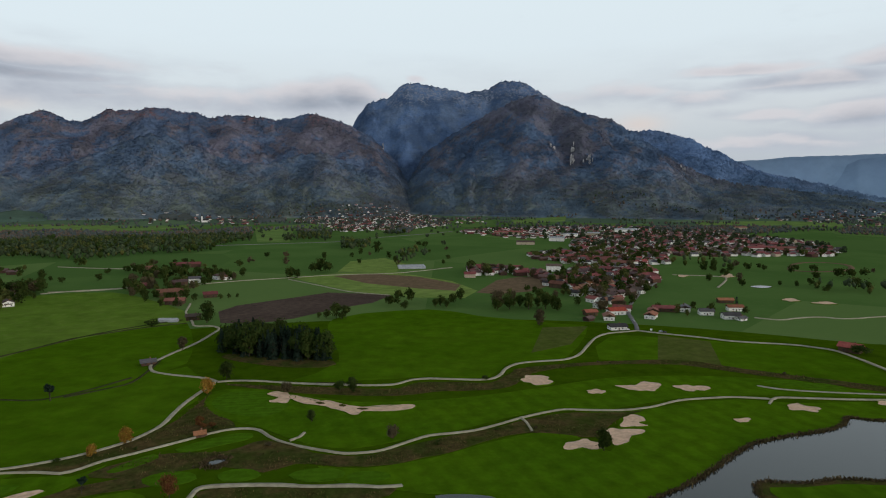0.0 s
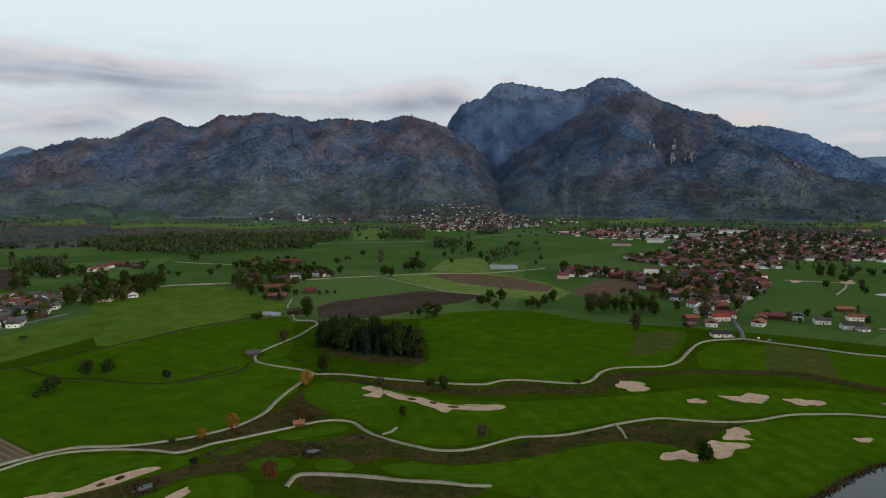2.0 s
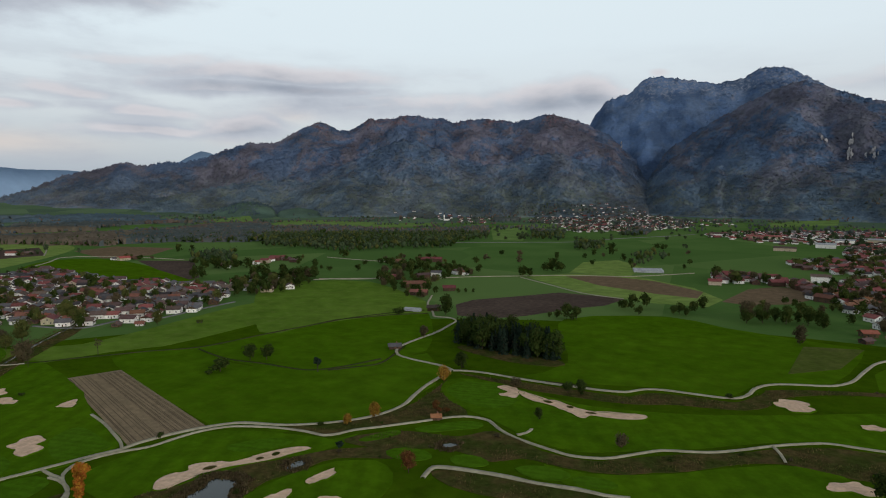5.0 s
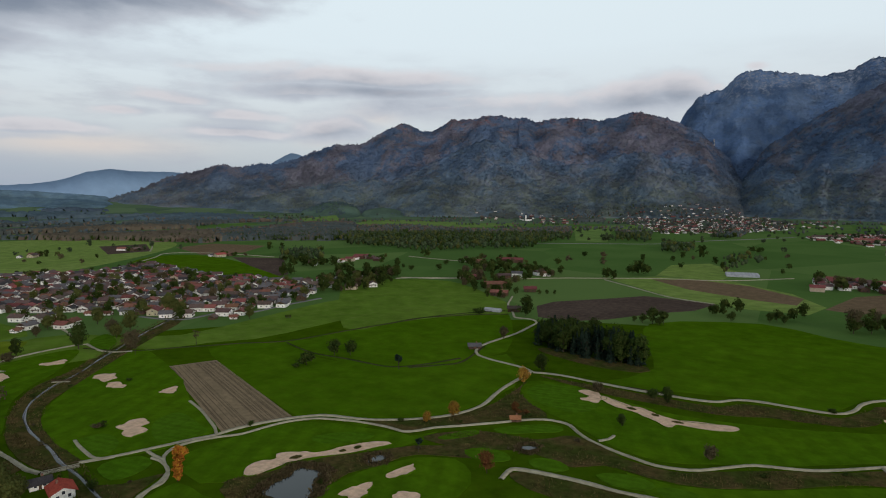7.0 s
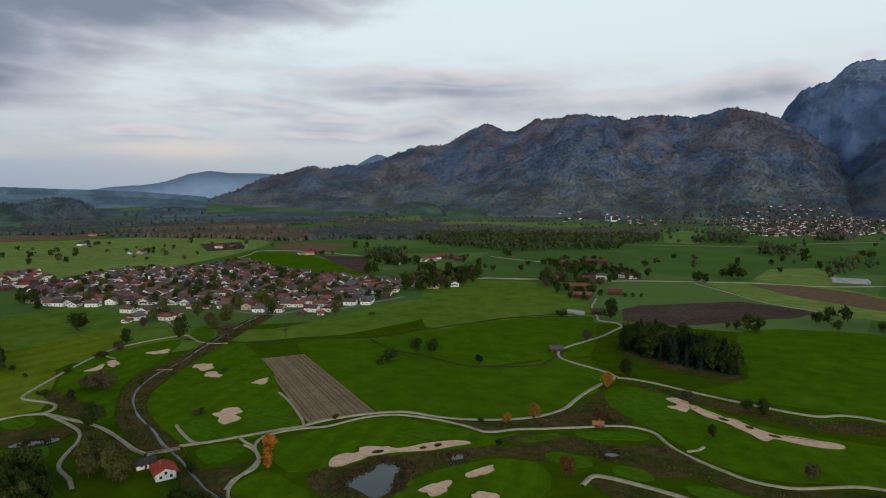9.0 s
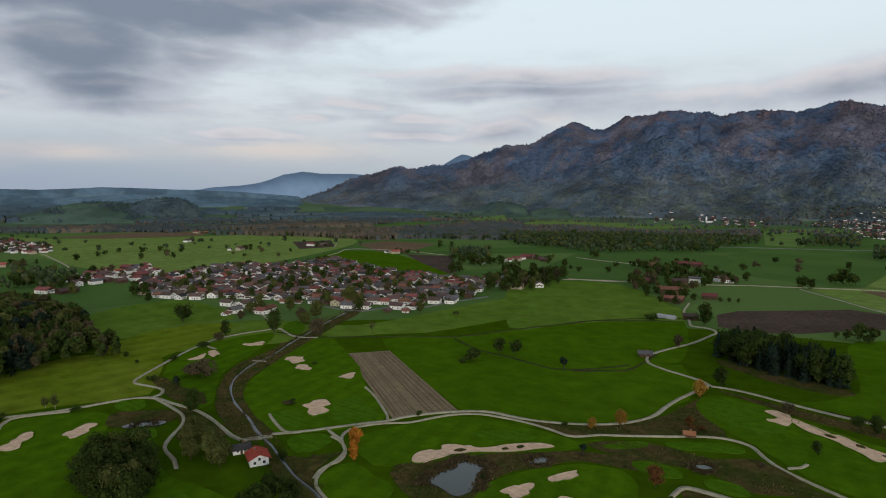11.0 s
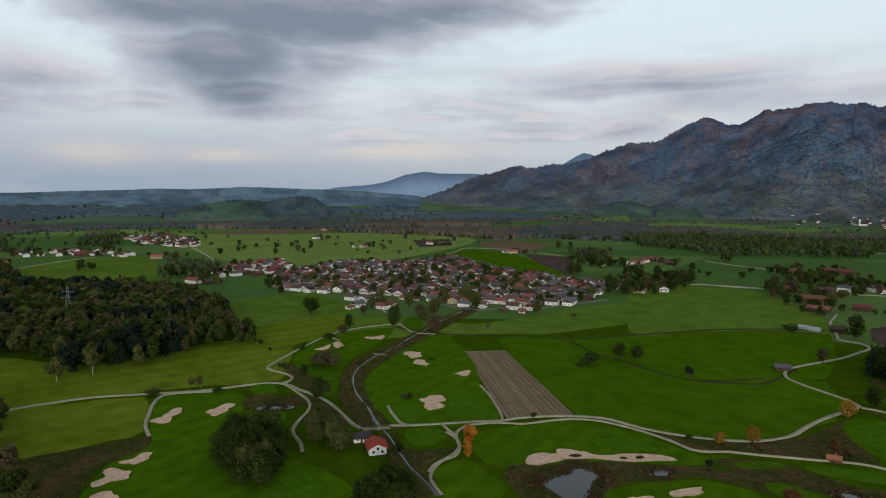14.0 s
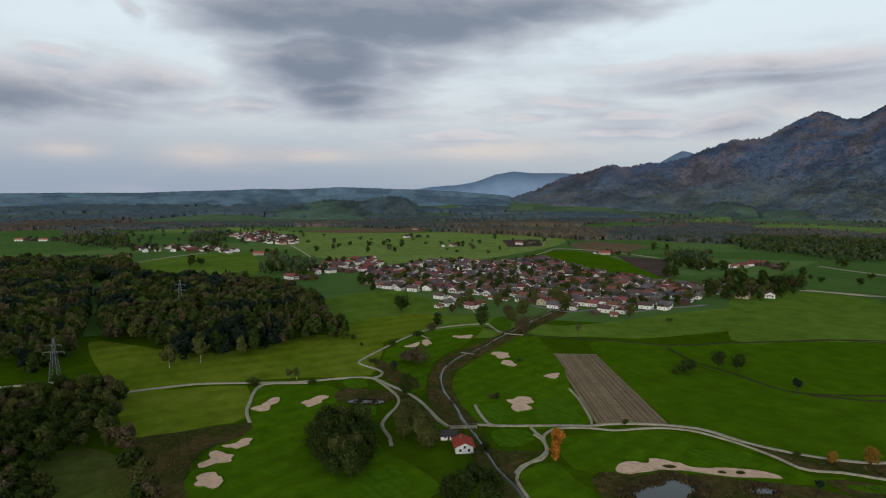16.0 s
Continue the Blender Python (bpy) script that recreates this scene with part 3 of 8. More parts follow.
def ridge_height(k, x, y, r, bearing):
    """Height of one ridge alone; nothing outside its length."""
    line, r0, r1, depth, foot = CRESTS[k][:5]
    gully = np.abs(fbm(x / 420 + 7, y / 420, 3, 4) - 0.5) * 2
    lumps = fbm(x / 130, y / 130, 11, 4) - 0.5
    b = np.array([c[0] for c in line])
    e = np.array([c[1] for c in line])
    order = np.argsort(b)
    b, e = b[order], e[order]
    inside = np.clip(np.minimum(bearing - b[0], b[-1] - bearing) / 0.6, 0, 1)
    s = np.clip((bearing - b[0]) / (b[-1] - b[0]), 0, 1)
    away = r1 * (1 - s) + r0 * s
    top = EYE + away * np.tan(np.radians(np.interp(bearing, b, e)))
    u = np.clip(np.where(r < away, (away - r) / depth, (r - away) / 420), 0, 1)
    rise = (1 - u) ** (1.0 + 0.35 * u)
    rough = np.clip(u * 3.0, 0, 1) * (1 - u)
    # spurs and side valleys that run down to the plain
    way = bearing + (fbm(x / 520, y / 520, 23, 3) - 0.5) * 5.0 + u * 5.5 * np.sin(bearing * 0.33 + k * 1.3)
    spur = vnoise(way / 1.9, way * 0 + k * 5.1, 61)
    rib = 1 - np.abs(2 * vnoise(way / 1.05, way * 0 + k * 3.7, 67) - 1)
    h = top * rise + np.minimum(top, 520) * np.sin(np.pi * np.clip(u, 0, 1)) ** 1.3 * (0.16 * (spur - 0.5) + 0.03 * (rib - 0.5)) * (depth > 400)
    h = h + rough * (np.minimum(top, 480) * ((0.4 if k == 0 else 0.62) * (gully - 0.38) + (0.1 if k == 0 else 0.24) * lumps))
    if depth > 400:
        h = h + (fbm(bearing * 5.0, bearing * 0 + k * 7.3, 2, 4) - 0.5) * (26 if CRESTS[k][5] != "plain_hill" else 5) * np.exp(-u * 14)
    return np.where(inside > 0, h * foot ** (u * 4) * inside, 0)


def heights(places):
    return terrain(np.array([p[0] for p in places]), np.array([p[1] for p in places])) if len(places) else []


def height(x, y):
    if x * x + y * y < 2500 ** 2:
        return 0.0
    return float(terrain(np.array([x]), np.array([y]))[0])


# ---------------------------------------------------------------- mesh helpers


def raw_mesh(name, verts, faces, mat, smooth=False):
    """A mesh from arrays of places and faces of equal size."""
    verts, faces = np.asarray(verts, np.float32), np.asarray(faces, np.int32)
    mesh = bpy.data.meshes.new(name)
    mesh.vertices.add(len(verts))
    mesh.vertices.foreach_set("co", verts.ravel())
    k = faces.shape[1]
    mesh.loops.add(faces.size)
    mesh.loops.foreach_set("vertex_index", faces.ravel())
    mesh.polygons.add(len(faces))
    mesh.polygons.foreach_set("loop_start", np.arange(0, faces.size, k, dtype=np.int32))
    if smooth:
        mesh.polygons.foreach_set("use_smooth", np.ones(len(faces), dtype=bool))
    mesh.update(calc_edges=True)
    mesh.materials.append(mat)
    return mesh


def part(name, bm, mat, parent=None, label=""):
    """Links a bmesh as one mesh object, under parent where given."""
    mesh = bpy.data.meshes.new(name)
    bm.to_mesh(mesh)
    bm.free()
    mesh.materials.append(mat)
    ob = new(name, mesh)
    if parent is not None:
        ob.parent = parent
    if label:
        ob["label"] = label
    return ob


def share(name, mesh, parent=None, place=(0, 0, 0), turn=0.0):
    ob = new(name, mesh)
    if parent is not None:
        ob.parent = parent
    ob.matrix_basis = pose(*place, 0, 0, turn)
    return ob


def spline(points, closed=False, step=4.0):
    """Catmull-Rom through the control points."""
    p = [Vector((*q, 0)) for q in points]
    n = len(p)
    out = []
    for i in range(n if closed else n - 1):
        a, b, c, d = (p[(i + k) % n] if closed else p[min(max(i + k, 0), n - 1)] for k in (-1, 0, 1, 2))
        m = max(2, min(24, int((c - b).length / step)))
        for j in range(m):
            t = j / m
            out.append(0.5 * ((2 * b) + (c - a) * t + (2 * a - 5 * b + 4 * c - d) * t * t + (3 * b - a - 3 * c + d) * t ** 3))
    if not closed:
        out.append(p[-1])
    return out


LAYER = [0.0]
TRODDEN = set()


def ribbon(name, points, width, mat, z=0.3, label="", category="", ragged=0.0, step=4.0):
    """A strip along a spline, with sides that reach the ground."""
    pts = spline(points, step=step)
    LAYER[0] += 0.003
    z += LAYER[0]
    verts, faces = [], []
    for i, p in enumerate(pts):
        d = (pts[min(i + 1, len(pts) - 1)] - pts[max(i - 1, 0)]).normalized()
        side = Vector((-d.y, d.x, 0))
        w = width / 2 * (1 + ragged * (noise.noise(Vector((p.x * 0.05, p.y * 0.05, 3.0)))))
        g = height(p.x, p.y)
        TRODDEN.add((round(p.x / 3), round(p.y / 3)))
        for k, h in ((-1.12, -0.2), (-1, z), (1, z), (1.12, -0.2)):
            q = p + side * (w * k)
            verts.append((q.x, q.y, g + h))
        if i:
            o = 4 * i
            for k in range(3):
                faces.append((o - 4 + k, o - 3 + k, o + 1 + k, o + k))
    ob = new(name, raw_mesh(name, verts, [f[::-1] for f in faces], mat))
    return tagged(ob, label, category, kind="structure")


def patch(name, points, mat, z=0.06, label="", category="", kind="structure", ragged=0.0, smooth=True, step=5.0, lip=0.0):
    """A filled outline a little over the ground, its rim bent down to it."""
    pts = spline(points, True, step) if smooth else [Vector((*q, 0)) for q in points]
    LAYER[0] += 0.003
    z += LAYER[0]
    bm = bmesh.new()
    mid = sum(pts, Vector()) / len(pts)
    top = []
    for p in pts:
        if ragged:
            p = p + (p - mid).normalized() * ragged * noise.noise(Vector((p.x * 0.11, p.y * 0.11, 1.7)))
        top.append(bm.verts.new((p.x, p.y, height(p.x, p.y) + z)))
    face = bm.faces.new(top)
    face.normal_update()
    if face.normal.z < 0:
        face.normal_flip()
    bmesh.ops.triangulate(bm, faces=[face])
    rim = [e for e in bm.edges if e.is_boundary]
    ext = bmesh.ops.extrude_edge_only(bm, edges=rim)
    for v in ext["geom"]:
        if isinstance(v, bmesh.types.BMVert):
            v.co.z -= z + 0.25
    return tagged(part(name, bm, mat), label, category, kind=kind)


def inside(p, poly):
    x, y = p
    hit = False
    for (x0, y0), (x1, y1) in zip(poly, poly[1:] + poly[:1]):
        if (y0 > y) != (y1 > y) and x < (x1 - x0) * (y - y0) / (y1 - y0) + x0:
            hit = not hit
    return hit


def scatter(poly, spacing, rng, turn=0.0, jitter=0.35):
    """Jittered grid places inside an outline."""
    c, s = math.cos(turn), math.sin(turn)
    loc = [(x * c + y * s, -x * s + y * c) for x, y in poly]
    xs, ys = [p[0] for p in loc], [p[1] for p in loc]
    out = []
    y = min(ys)
    while y < max(ys):
        x = min(xs)
        while x < max(xs):
            px, py = x + rng.uniform(-jitter, jitter) * spacing, y + rng.uniform(-jitter, jitter) * spacing
            q = (px * c - py * s, px * s + py * c)
            if inside(q, poly):
                out.append(q)
            x += spacing
        y += spacing
    return out


# ---------------------------------------------------------------- ground, slopes and far ranges
def build_ground():
    near = [0.0, 40, 80, 130, 200, 300, 420, 560, 720, 900, 1100, 1350, 1600, 1900, 2200, 2500]
    rings = near + list(np.arange(2530, 4965, 45.0))
    fine = list(np.arange(-44, 113, 0.3))
    bearings = np.radians(fine + list(np.arange(114, 314, 3.0)))
    r = np.array(rings)[:, None]
    x, y = -np.sin(bearings)[None, :] * r, np.cos(bearings)[None, :] * r
    z = base_height(x.ravel(), y.ravel())
    verts = np.stack([x.ravel(), y.ravel(), z], -1)
    m, k = len(rings), len(bearings)
    i, j = np.meshgrid(np.arange(m - 1), np.arange(k), indexing="ij")
    jn = (j + 1) % k
    faces = np.stack([i * k + j, (i + 1) * k + j, (i + 1) * k + jn, i * k + jn], -1).reshape(-1, 4)[:, ::-1]
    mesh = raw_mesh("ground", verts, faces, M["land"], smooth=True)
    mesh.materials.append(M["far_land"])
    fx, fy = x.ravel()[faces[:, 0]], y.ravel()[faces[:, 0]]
    # faces farther off get the haze-paled ground colour
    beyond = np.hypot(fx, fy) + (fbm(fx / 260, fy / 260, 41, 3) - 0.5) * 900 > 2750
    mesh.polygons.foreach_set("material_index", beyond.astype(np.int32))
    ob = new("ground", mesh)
    tagged(ob, "flat green valley floor of meadows", "ground", kind="structure")


build_ground()


def build_mountain(k):
    """One ridge as a solid of its own, from its foot over the crest to its back."""
    line, r0, r1, depth, foot, mat, label = CRESTS[k]
    b = [c[0] for c in line]
    bearings = np.radians(np.arange(min(b), max(b) + 0.1, 0.13))
    steps = np.concatenate([np.linspace(-1.0, 0.0, 26 if depth < 400 else 62), np.linspace(0.05, 1.0, 10)])
    s = np.clip((np.degrees(bearings) - min(b)) / (max(b) - min(b)), 0, 1)
    away = r1 * (1 - s) + r0 * s
    r = away[None, :] + np.where(steps < 0, steps * depth, steps * 420)[:, None]
    x, y = -np.sin(bearings)[None, :] * r, np.cos(bearings)[None, :] * r
    x, y, rr = x.ravel(), y.ravel(), r.ravel()
    z = ridge_height(k, x, y, rr, np.tile(np.degrees(bearings), len(steps))) - 2.0
    m, c = len(steps), len(bearings)
    i, j = np.meshgrid(np.arange(m - 1), np.arange(c - 1), indexing="ij")
    faces = np.stack([i * c + j, i * c + j + 1, (i + 1) * c + j + 1, (i + 1) * c + j], -1).reshape(-1, 4)
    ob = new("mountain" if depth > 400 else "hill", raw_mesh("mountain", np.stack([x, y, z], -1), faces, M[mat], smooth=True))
    tagged(ob, label, "mountain" if depth > 400 else "hill", kind="structure")


for k in range(len(CRESTS)):
    build_mountain(k)


def far_range(crest, away, label):
    """A hazy hill range at the very back: a sloping front shell fitted to the seen skyline, haze in its colour."""
    b = np.array([c[0] for c in crest])
    e = np.array([c[1] for c in crest])
    order = np.argsort(b)
    b, e = b[order], e[order]
    bb = np.arange(b[0], b[-1], 0.12)
    ee = np.interp(bb, b, e)
    rad = np.radians(bb)
    verts = []
    for r, share_of in ((away - 300, 0.0), (away - 150, 0.5), (away, 1.0), (away + 45, 0.7)):
        top = (EYE + away * np.tan(np.radians(ee))) * share_of
        if share_of == 1.0:
            top = top + (fbm(bb * 3.1, bb * 0, 5, 3) - 0.5) * 5
        verts.append(np.stack([-np.sin(rad) * r, np.cos(rad) * r, top], -1))
    k = len(bb)
    i, j = np.meshgrid(np.arange(3), np.arange(k - 1), indexing="ij")
    faces = np.stack([i * k + j, i * k + j + 1, (i + 1) * k + j + 1, (i + 1) * k + j], -1).reshape(-1, 4)
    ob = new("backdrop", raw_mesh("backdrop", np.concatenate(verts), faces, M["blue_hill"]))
    tagged(ob, label, "hill range", kind="structure")


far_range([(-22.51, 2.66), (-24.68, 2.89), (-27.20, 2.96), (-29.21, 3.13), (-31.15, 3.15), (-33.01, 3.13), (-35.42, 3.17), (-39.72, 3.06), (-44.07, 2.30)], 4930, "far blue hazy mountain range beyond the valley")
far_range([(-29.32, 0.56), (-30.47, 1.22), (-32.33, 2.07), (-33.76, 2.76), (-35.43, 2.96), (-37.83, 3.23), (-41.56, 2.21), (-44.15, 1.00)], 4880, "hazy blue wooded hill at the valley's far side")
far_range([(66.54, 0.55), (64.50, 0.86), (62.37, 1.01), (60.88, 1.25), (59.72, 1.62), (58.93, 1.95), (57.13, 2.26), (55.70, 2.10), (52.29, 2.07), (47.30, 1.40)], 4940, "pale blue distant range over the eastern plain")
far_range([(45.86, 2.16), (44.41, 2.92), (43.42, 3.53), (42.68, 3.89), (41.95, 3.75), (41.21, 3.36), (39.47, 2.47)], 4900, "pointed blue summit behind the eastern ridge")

# ---------------------------------------------------------------- fields
patch("turf", [(-math.sin(radians(k)) * 600, math.cos(radians(k)) * 600) for k in range(-48, 118, 15)] + [(-150, -60), (60, -60)], M["turf"], 0.02, "deep green turf of the golf course and near meadows", "turf", step=20)
patch("field", [(-378.9, 280), (-362, 309.6), (-229.3, 246.9), (-247.5, 213.5)], M["row_soil"], 0.08, "bare stubble field with long straight furrows", "field", smooth=False)
patch("field", [(-235.5, 638.2), (-227.6, 675.1), (-177.9, 728.3), (-144.7, 767.2), (-101, 757.8), (-63.4, 744.4), (-79.5, 692.3), (-112.1, 657.1), (-147.5, 601.7), (-178.3, 574.8), (-212.3, 580.2)], M["soil"], 0.09, "dark brown freshly ploughed field", "field", smooth=False)
patch("field", [(-219.7, 901.8), (-163.2, 961.7), (-75.6, 975.4), (12.8, 869.6), (43.9, 779.8), (25.4, 722.9), (-29.7, 727.3), (-117.7, 776.2)], M["meadow_light"], 0.06, "bright yellow-green meadow strip", "field", smooth=False)
patch("field", [(-166, 927.2), (-109.1, 954.1), (-37.4, 919.5), (23.9, 835.6), (15.8, 780), (-32.6, 799.7), (-104.9, 847.6)], M["stubble"], 0.12, "pinkish brown stubble field", "field", smooth=False)
patch("field", [(41.7, 765.9), (78, 880.9), (115.2, 918.2), (163.6, 904.9), (164.5, 856.8), (111.6, 774.6), (66.7, 752.2)], M["stubble"], 0.09, "pale brown harvested field beside the town", "field", smooth=False)
patch("field", [(-168.3, 976.2), (-172, 1139.2), (-115, 1201.8), (-62.3, 1090.2), (-75, 968.1)], M["meadow_light"], 0.06, "yellow-green cut meadow", "field", smooth=False)
patch("field", [(185.6, 525.4), (220.6, 502.3), (194.3, 417.6), (155.9, 439.6)], M["meadow_worn"], 0.12, "worn brownish meadow strip", "field", smooth=False)
patch("field", [(91.2, 558.2), (133.8, 562.9), (103.7, 493.1), (67.7, 466)], M["meadow_worn"], 0.12, "faded grazed meadow", "field", smooth=False)
patch("field", [(-492.5, 167), (-536.5, 215.7), (-553.2, 284.5), (-525.4, 314.7), (-456, 352.6), (-451.8, 567.6), (-374.5, 574.8), (-376.7, 445.6), (-388.5, 371.7), (-411.9, 342.8)], M["meadow"], 0.05, "mown pasture below the village", "field", step=30)
patch("field", [(-400.4, 333.2), (-358.5, 379.3), (-339.8, 435.3), (-319.2, 491.3), (-291, 558.5), (-256.2, 598.5), (-185.4, 437.7), (-220.1, 373.8), (-242.2, 353.2), (-303.8, 355), (-350.3, 370.8)], M["meadow_dark"], 0.05, "deep green meadow between ditches", "field", step=30)
patch("field", [(-395.2, 330.2), (-357.7, 372.3), (-302.1, 351.9), (-240.7, 351.1), (-217.5, 369.6), (-181.6, 429.2), (-145.4, 357.4), (-158.6, 306.8), (-176.2, 279.7), (-194.7, 264.6), (-218.7, 257.3), (-230.3, 249.7)], M["meadow_dark"], 0.06, "deep green mown meadow", "field", step=30)
patch("field", [(-107.8, 598.6), (-14.5, 649.8), (37.4, 612.2), (114.9, 573.2), (132.6, 558), (90.8, 450.9), (47.1, 435.5), (28.3, 399.6), (-16.7, 402.3), (-67.7, 392.5), (-98.3, 397.5), (-76, 442.1)], M["meadow_dark"], 0.05, "wide deep green meadow beyond the copse", "field", step=30)
patch("field", [(172.5, 521.2), (235.6, 500.3), (291.7, 477.3), (299.8, 409), (280.2, 381.6), (203.9, 423.2), (115.2, 447.6), (143.5, 521.3)], M["meadow_dark"], 0.045, "deep green meadow beside the road", "field", step=30)
patch("field", [(-342.2, 434.1), (-319.2, 472.9), (-308.6, 506.8), (-281.5, 536.6), (-239.3, 567.4), (-216.4, 479.6), (-212.9, 430.6), (-182.5, 402.9), (-152.8, 394), (-148.7, 374), (-148.2, 325.2), (-160.2, 290.2), (-183.6, 267.6), (-207.9, 259.7)], M["meadow_dark"], 0.04, "deep green meadow beside the lane", "field", step=30)
patch("field", [(-532, 680.6), (-497.7, 743.1), (-415.3, 769.1), (-280.2, 651.4), (-244.2, 585.7), (-286.2, 545.8), (-326.4, 483.8), (-349.3, 443.3)], M["meadow"], 0.04, "green pasture below the hamlet", "field", step=30)
patch("field", [(-574.5, -39), (-533.2, 4.6), (-493.9, 39.8), (-500.5, 89.1), (-521.4, 130.6), (-491.2, 166.4), (-463.2, 175.7), (-419.7, 155.5), (-385.1, 136.7), (-400, 93.3), (-407, 62.3), (-415.3, 25.2), (-419.4, -13.4)], M["meadow_olive"], 0.06, "olive green meadow at the wood's edge", "field", step=20)
patch("field", [(-410.5, -13.7), (-409, 12.7), (-397.4, 58.4), (-339.2, 48.8), (-335.1, 32.4), (-333, 14.4), (-337.8, -7.6)], M["meadow_olive"], 0.06, "olive green mown meadow", "field", step=20)
patch("field", [(-524.2, 151.7), (-560.6, 190.3), (-573.3, 242.9), (-545.1, 273.9), (-495.7, 221), (-474.3, 185.6), (-462.5, 156.8)], M["meadow_olive"], 0.07, "olive meadow slope by the footpath", "field", step=20)
patch("field", [(-647.9, 169.2), (-709.9, 213), (-721.7, 290.4), (-644.7, 301.8), (-566.8, 284.8), (-578.3, 232.6), (-555.1, 177.2)], M["meadow"], 0.06, "green meadow outside the village", "field", step=20)
patch("field", [(-1018.1, 686.8), (-1111.2, 816.5), (-1002.8, 859.3), (-664.8, 698.8), (-703.6, 647.2), (-835.1, 643.4)], M["meadow_dark"], 0.08, "rich green meadow above the village", "field", step=30)
patch("field", [(-959.2, 865.9), (-856.3, 901.4), (-670.6, 716.3), (-667.7, 692.7), (-811.8, 771.7)], M["soil"], 0.10, "dark ploughed field", "field", smooth=False)
patch("field", [(-1443, 894.8), (-1417.5, 1002.5), (-1220, 874.6), (-1227.9, 780.3)], M["soil"], 0.09, "narrow brown ploughed field", "field", smooth=False)
patch("field", [(-1255.2, 965.6), (-1280, 1095.8), (-1110.8, 1108.3), (-1017.7, 950.2), (-1054.4, 872.1)], M["stubble"], 0.08, "pale harvested field", "field", smooth=False)
patch("field", [(-2107.8, 496), (-2200.6, 750.4), (-2057.2, 963.1), (-1878.7, 838), (-1927.4, 580.9)], M["stubble"], 0.08, "long tan field on a low rise", "field", smooth=False)
patch("field", [(-2609.4, 276), (-1987.7, 523), (-1741.3, 1062), (-1369.5, 1053.3), (-1062.3, 675.3), (-989.2, 398.3), (-1194.3, 313.5), (-1831.1, 332)], M["meadow_light"], 0.05, "broad pale green pasture", "field", step=40)
patch("field", [(-1172.2, -26.8), (-1304.8, 53.5), (-1338, 207.1), (-908, 147.4), (-911.8, 72.1), (-1001.4, -5.3)], M["meadow"], 0.06, "green pasture beyond the wood", "field", step=30)

FAR_MEADOWS = [
    [(-1663.3, 2202.5), (-1759.1, 2449.9), (-1600.6, 2518.4), (-1216.2, 2486.5), (-1045.7, 2571.5), (-967.9, 2326.7), (-1166.6, 2179.4), (-1380.3, 2079.6)],
    [(-723.3, 2363.8), (-626, 2589.4), (-511.3, 2492.1), (-532.2, 2199.5), (-410.8, 1645.5), (-497.3, 1646.8)],
    [(327.8, 2957.9), (497.5, 3088.2), (613.6, 3075.4), (565, 2856.7), (313.7, 2718)],
    [(1096.4, 2715), (1406.1, 2713.3), (1646.8, 2583.8), (1544.7, 2354.5), (1277.9, 2464.4), (1057.7, 2532)],
    [(-2068.1, 2162.1), (-1995.4, 2481.2), (-1812.2, 2289.6), (-1831.5, 1978.4)],
    [(-1688.2, 2233.8), (-1468.9, 2327.2), (-1302.6, 2034.8), (-1465.8, 2000.4)],
    [(-2688.7, 658), (-2786.3, 950.6), (-2611.9, 1052.6), (-2370, 808.3)],
    [(-2544, -6.6), (-2554.5, 167.9), (-2175.9, 265.4), (-2184.6, 92.2)],
]
for outline in FAR_MEADOWS:
    patch("field", outline, M["meadow_far"], 0.6, "far meadow between woods, pale green with distance haze painted in", "field", smooth=False)

# furrows of the bare field, each a low ridge of soil
def furrows():
    a, b, d, c = [Vector((*q, 0)) for q in [(-378.9, 280), (-362, 309.6), (-229.3, 246.9), (-247.5, 213.5)]]
    count = 44
    parent = tagged(new("furrow_rows"), "pale soil ridges of a harvested row crop", "furrows")
    for k in range(count):
        s = (k + 0.5) / count
        p, q = a.lerp(b, s), c.lerp(d, s)
        p, q = p.lerp(q, 0.02), q.lerp(p, 0.02)
        way = (q - p).normalized()
        side = Vector((-way.y, way.x, 0)) * random.uniform(0.16, 0.36)
        bm = bmesh.new()
        rows = []
        for i in range(9):
            m = p.lerp(q, i / 8) + side * random.uniform(-0.25, 0.25)
            rows.append([bm.verts.new(m + side * w + Vector((0, 0, h))) for w, h in ((-1, 0.05), (-0.4, 0.24), (0.4, 0.24), (1, 0.05))])
        for r0, r1 in zip(rows, rows[1:]):
            for i in range(3):
                bm.faces.new((r0[i], r1[i], r1[i + 1], r0[i + 1]))
        part("ridge", bm, M["row_dark"] if random.random() < 0.45 else M["row_pale"], parent)


furrows()

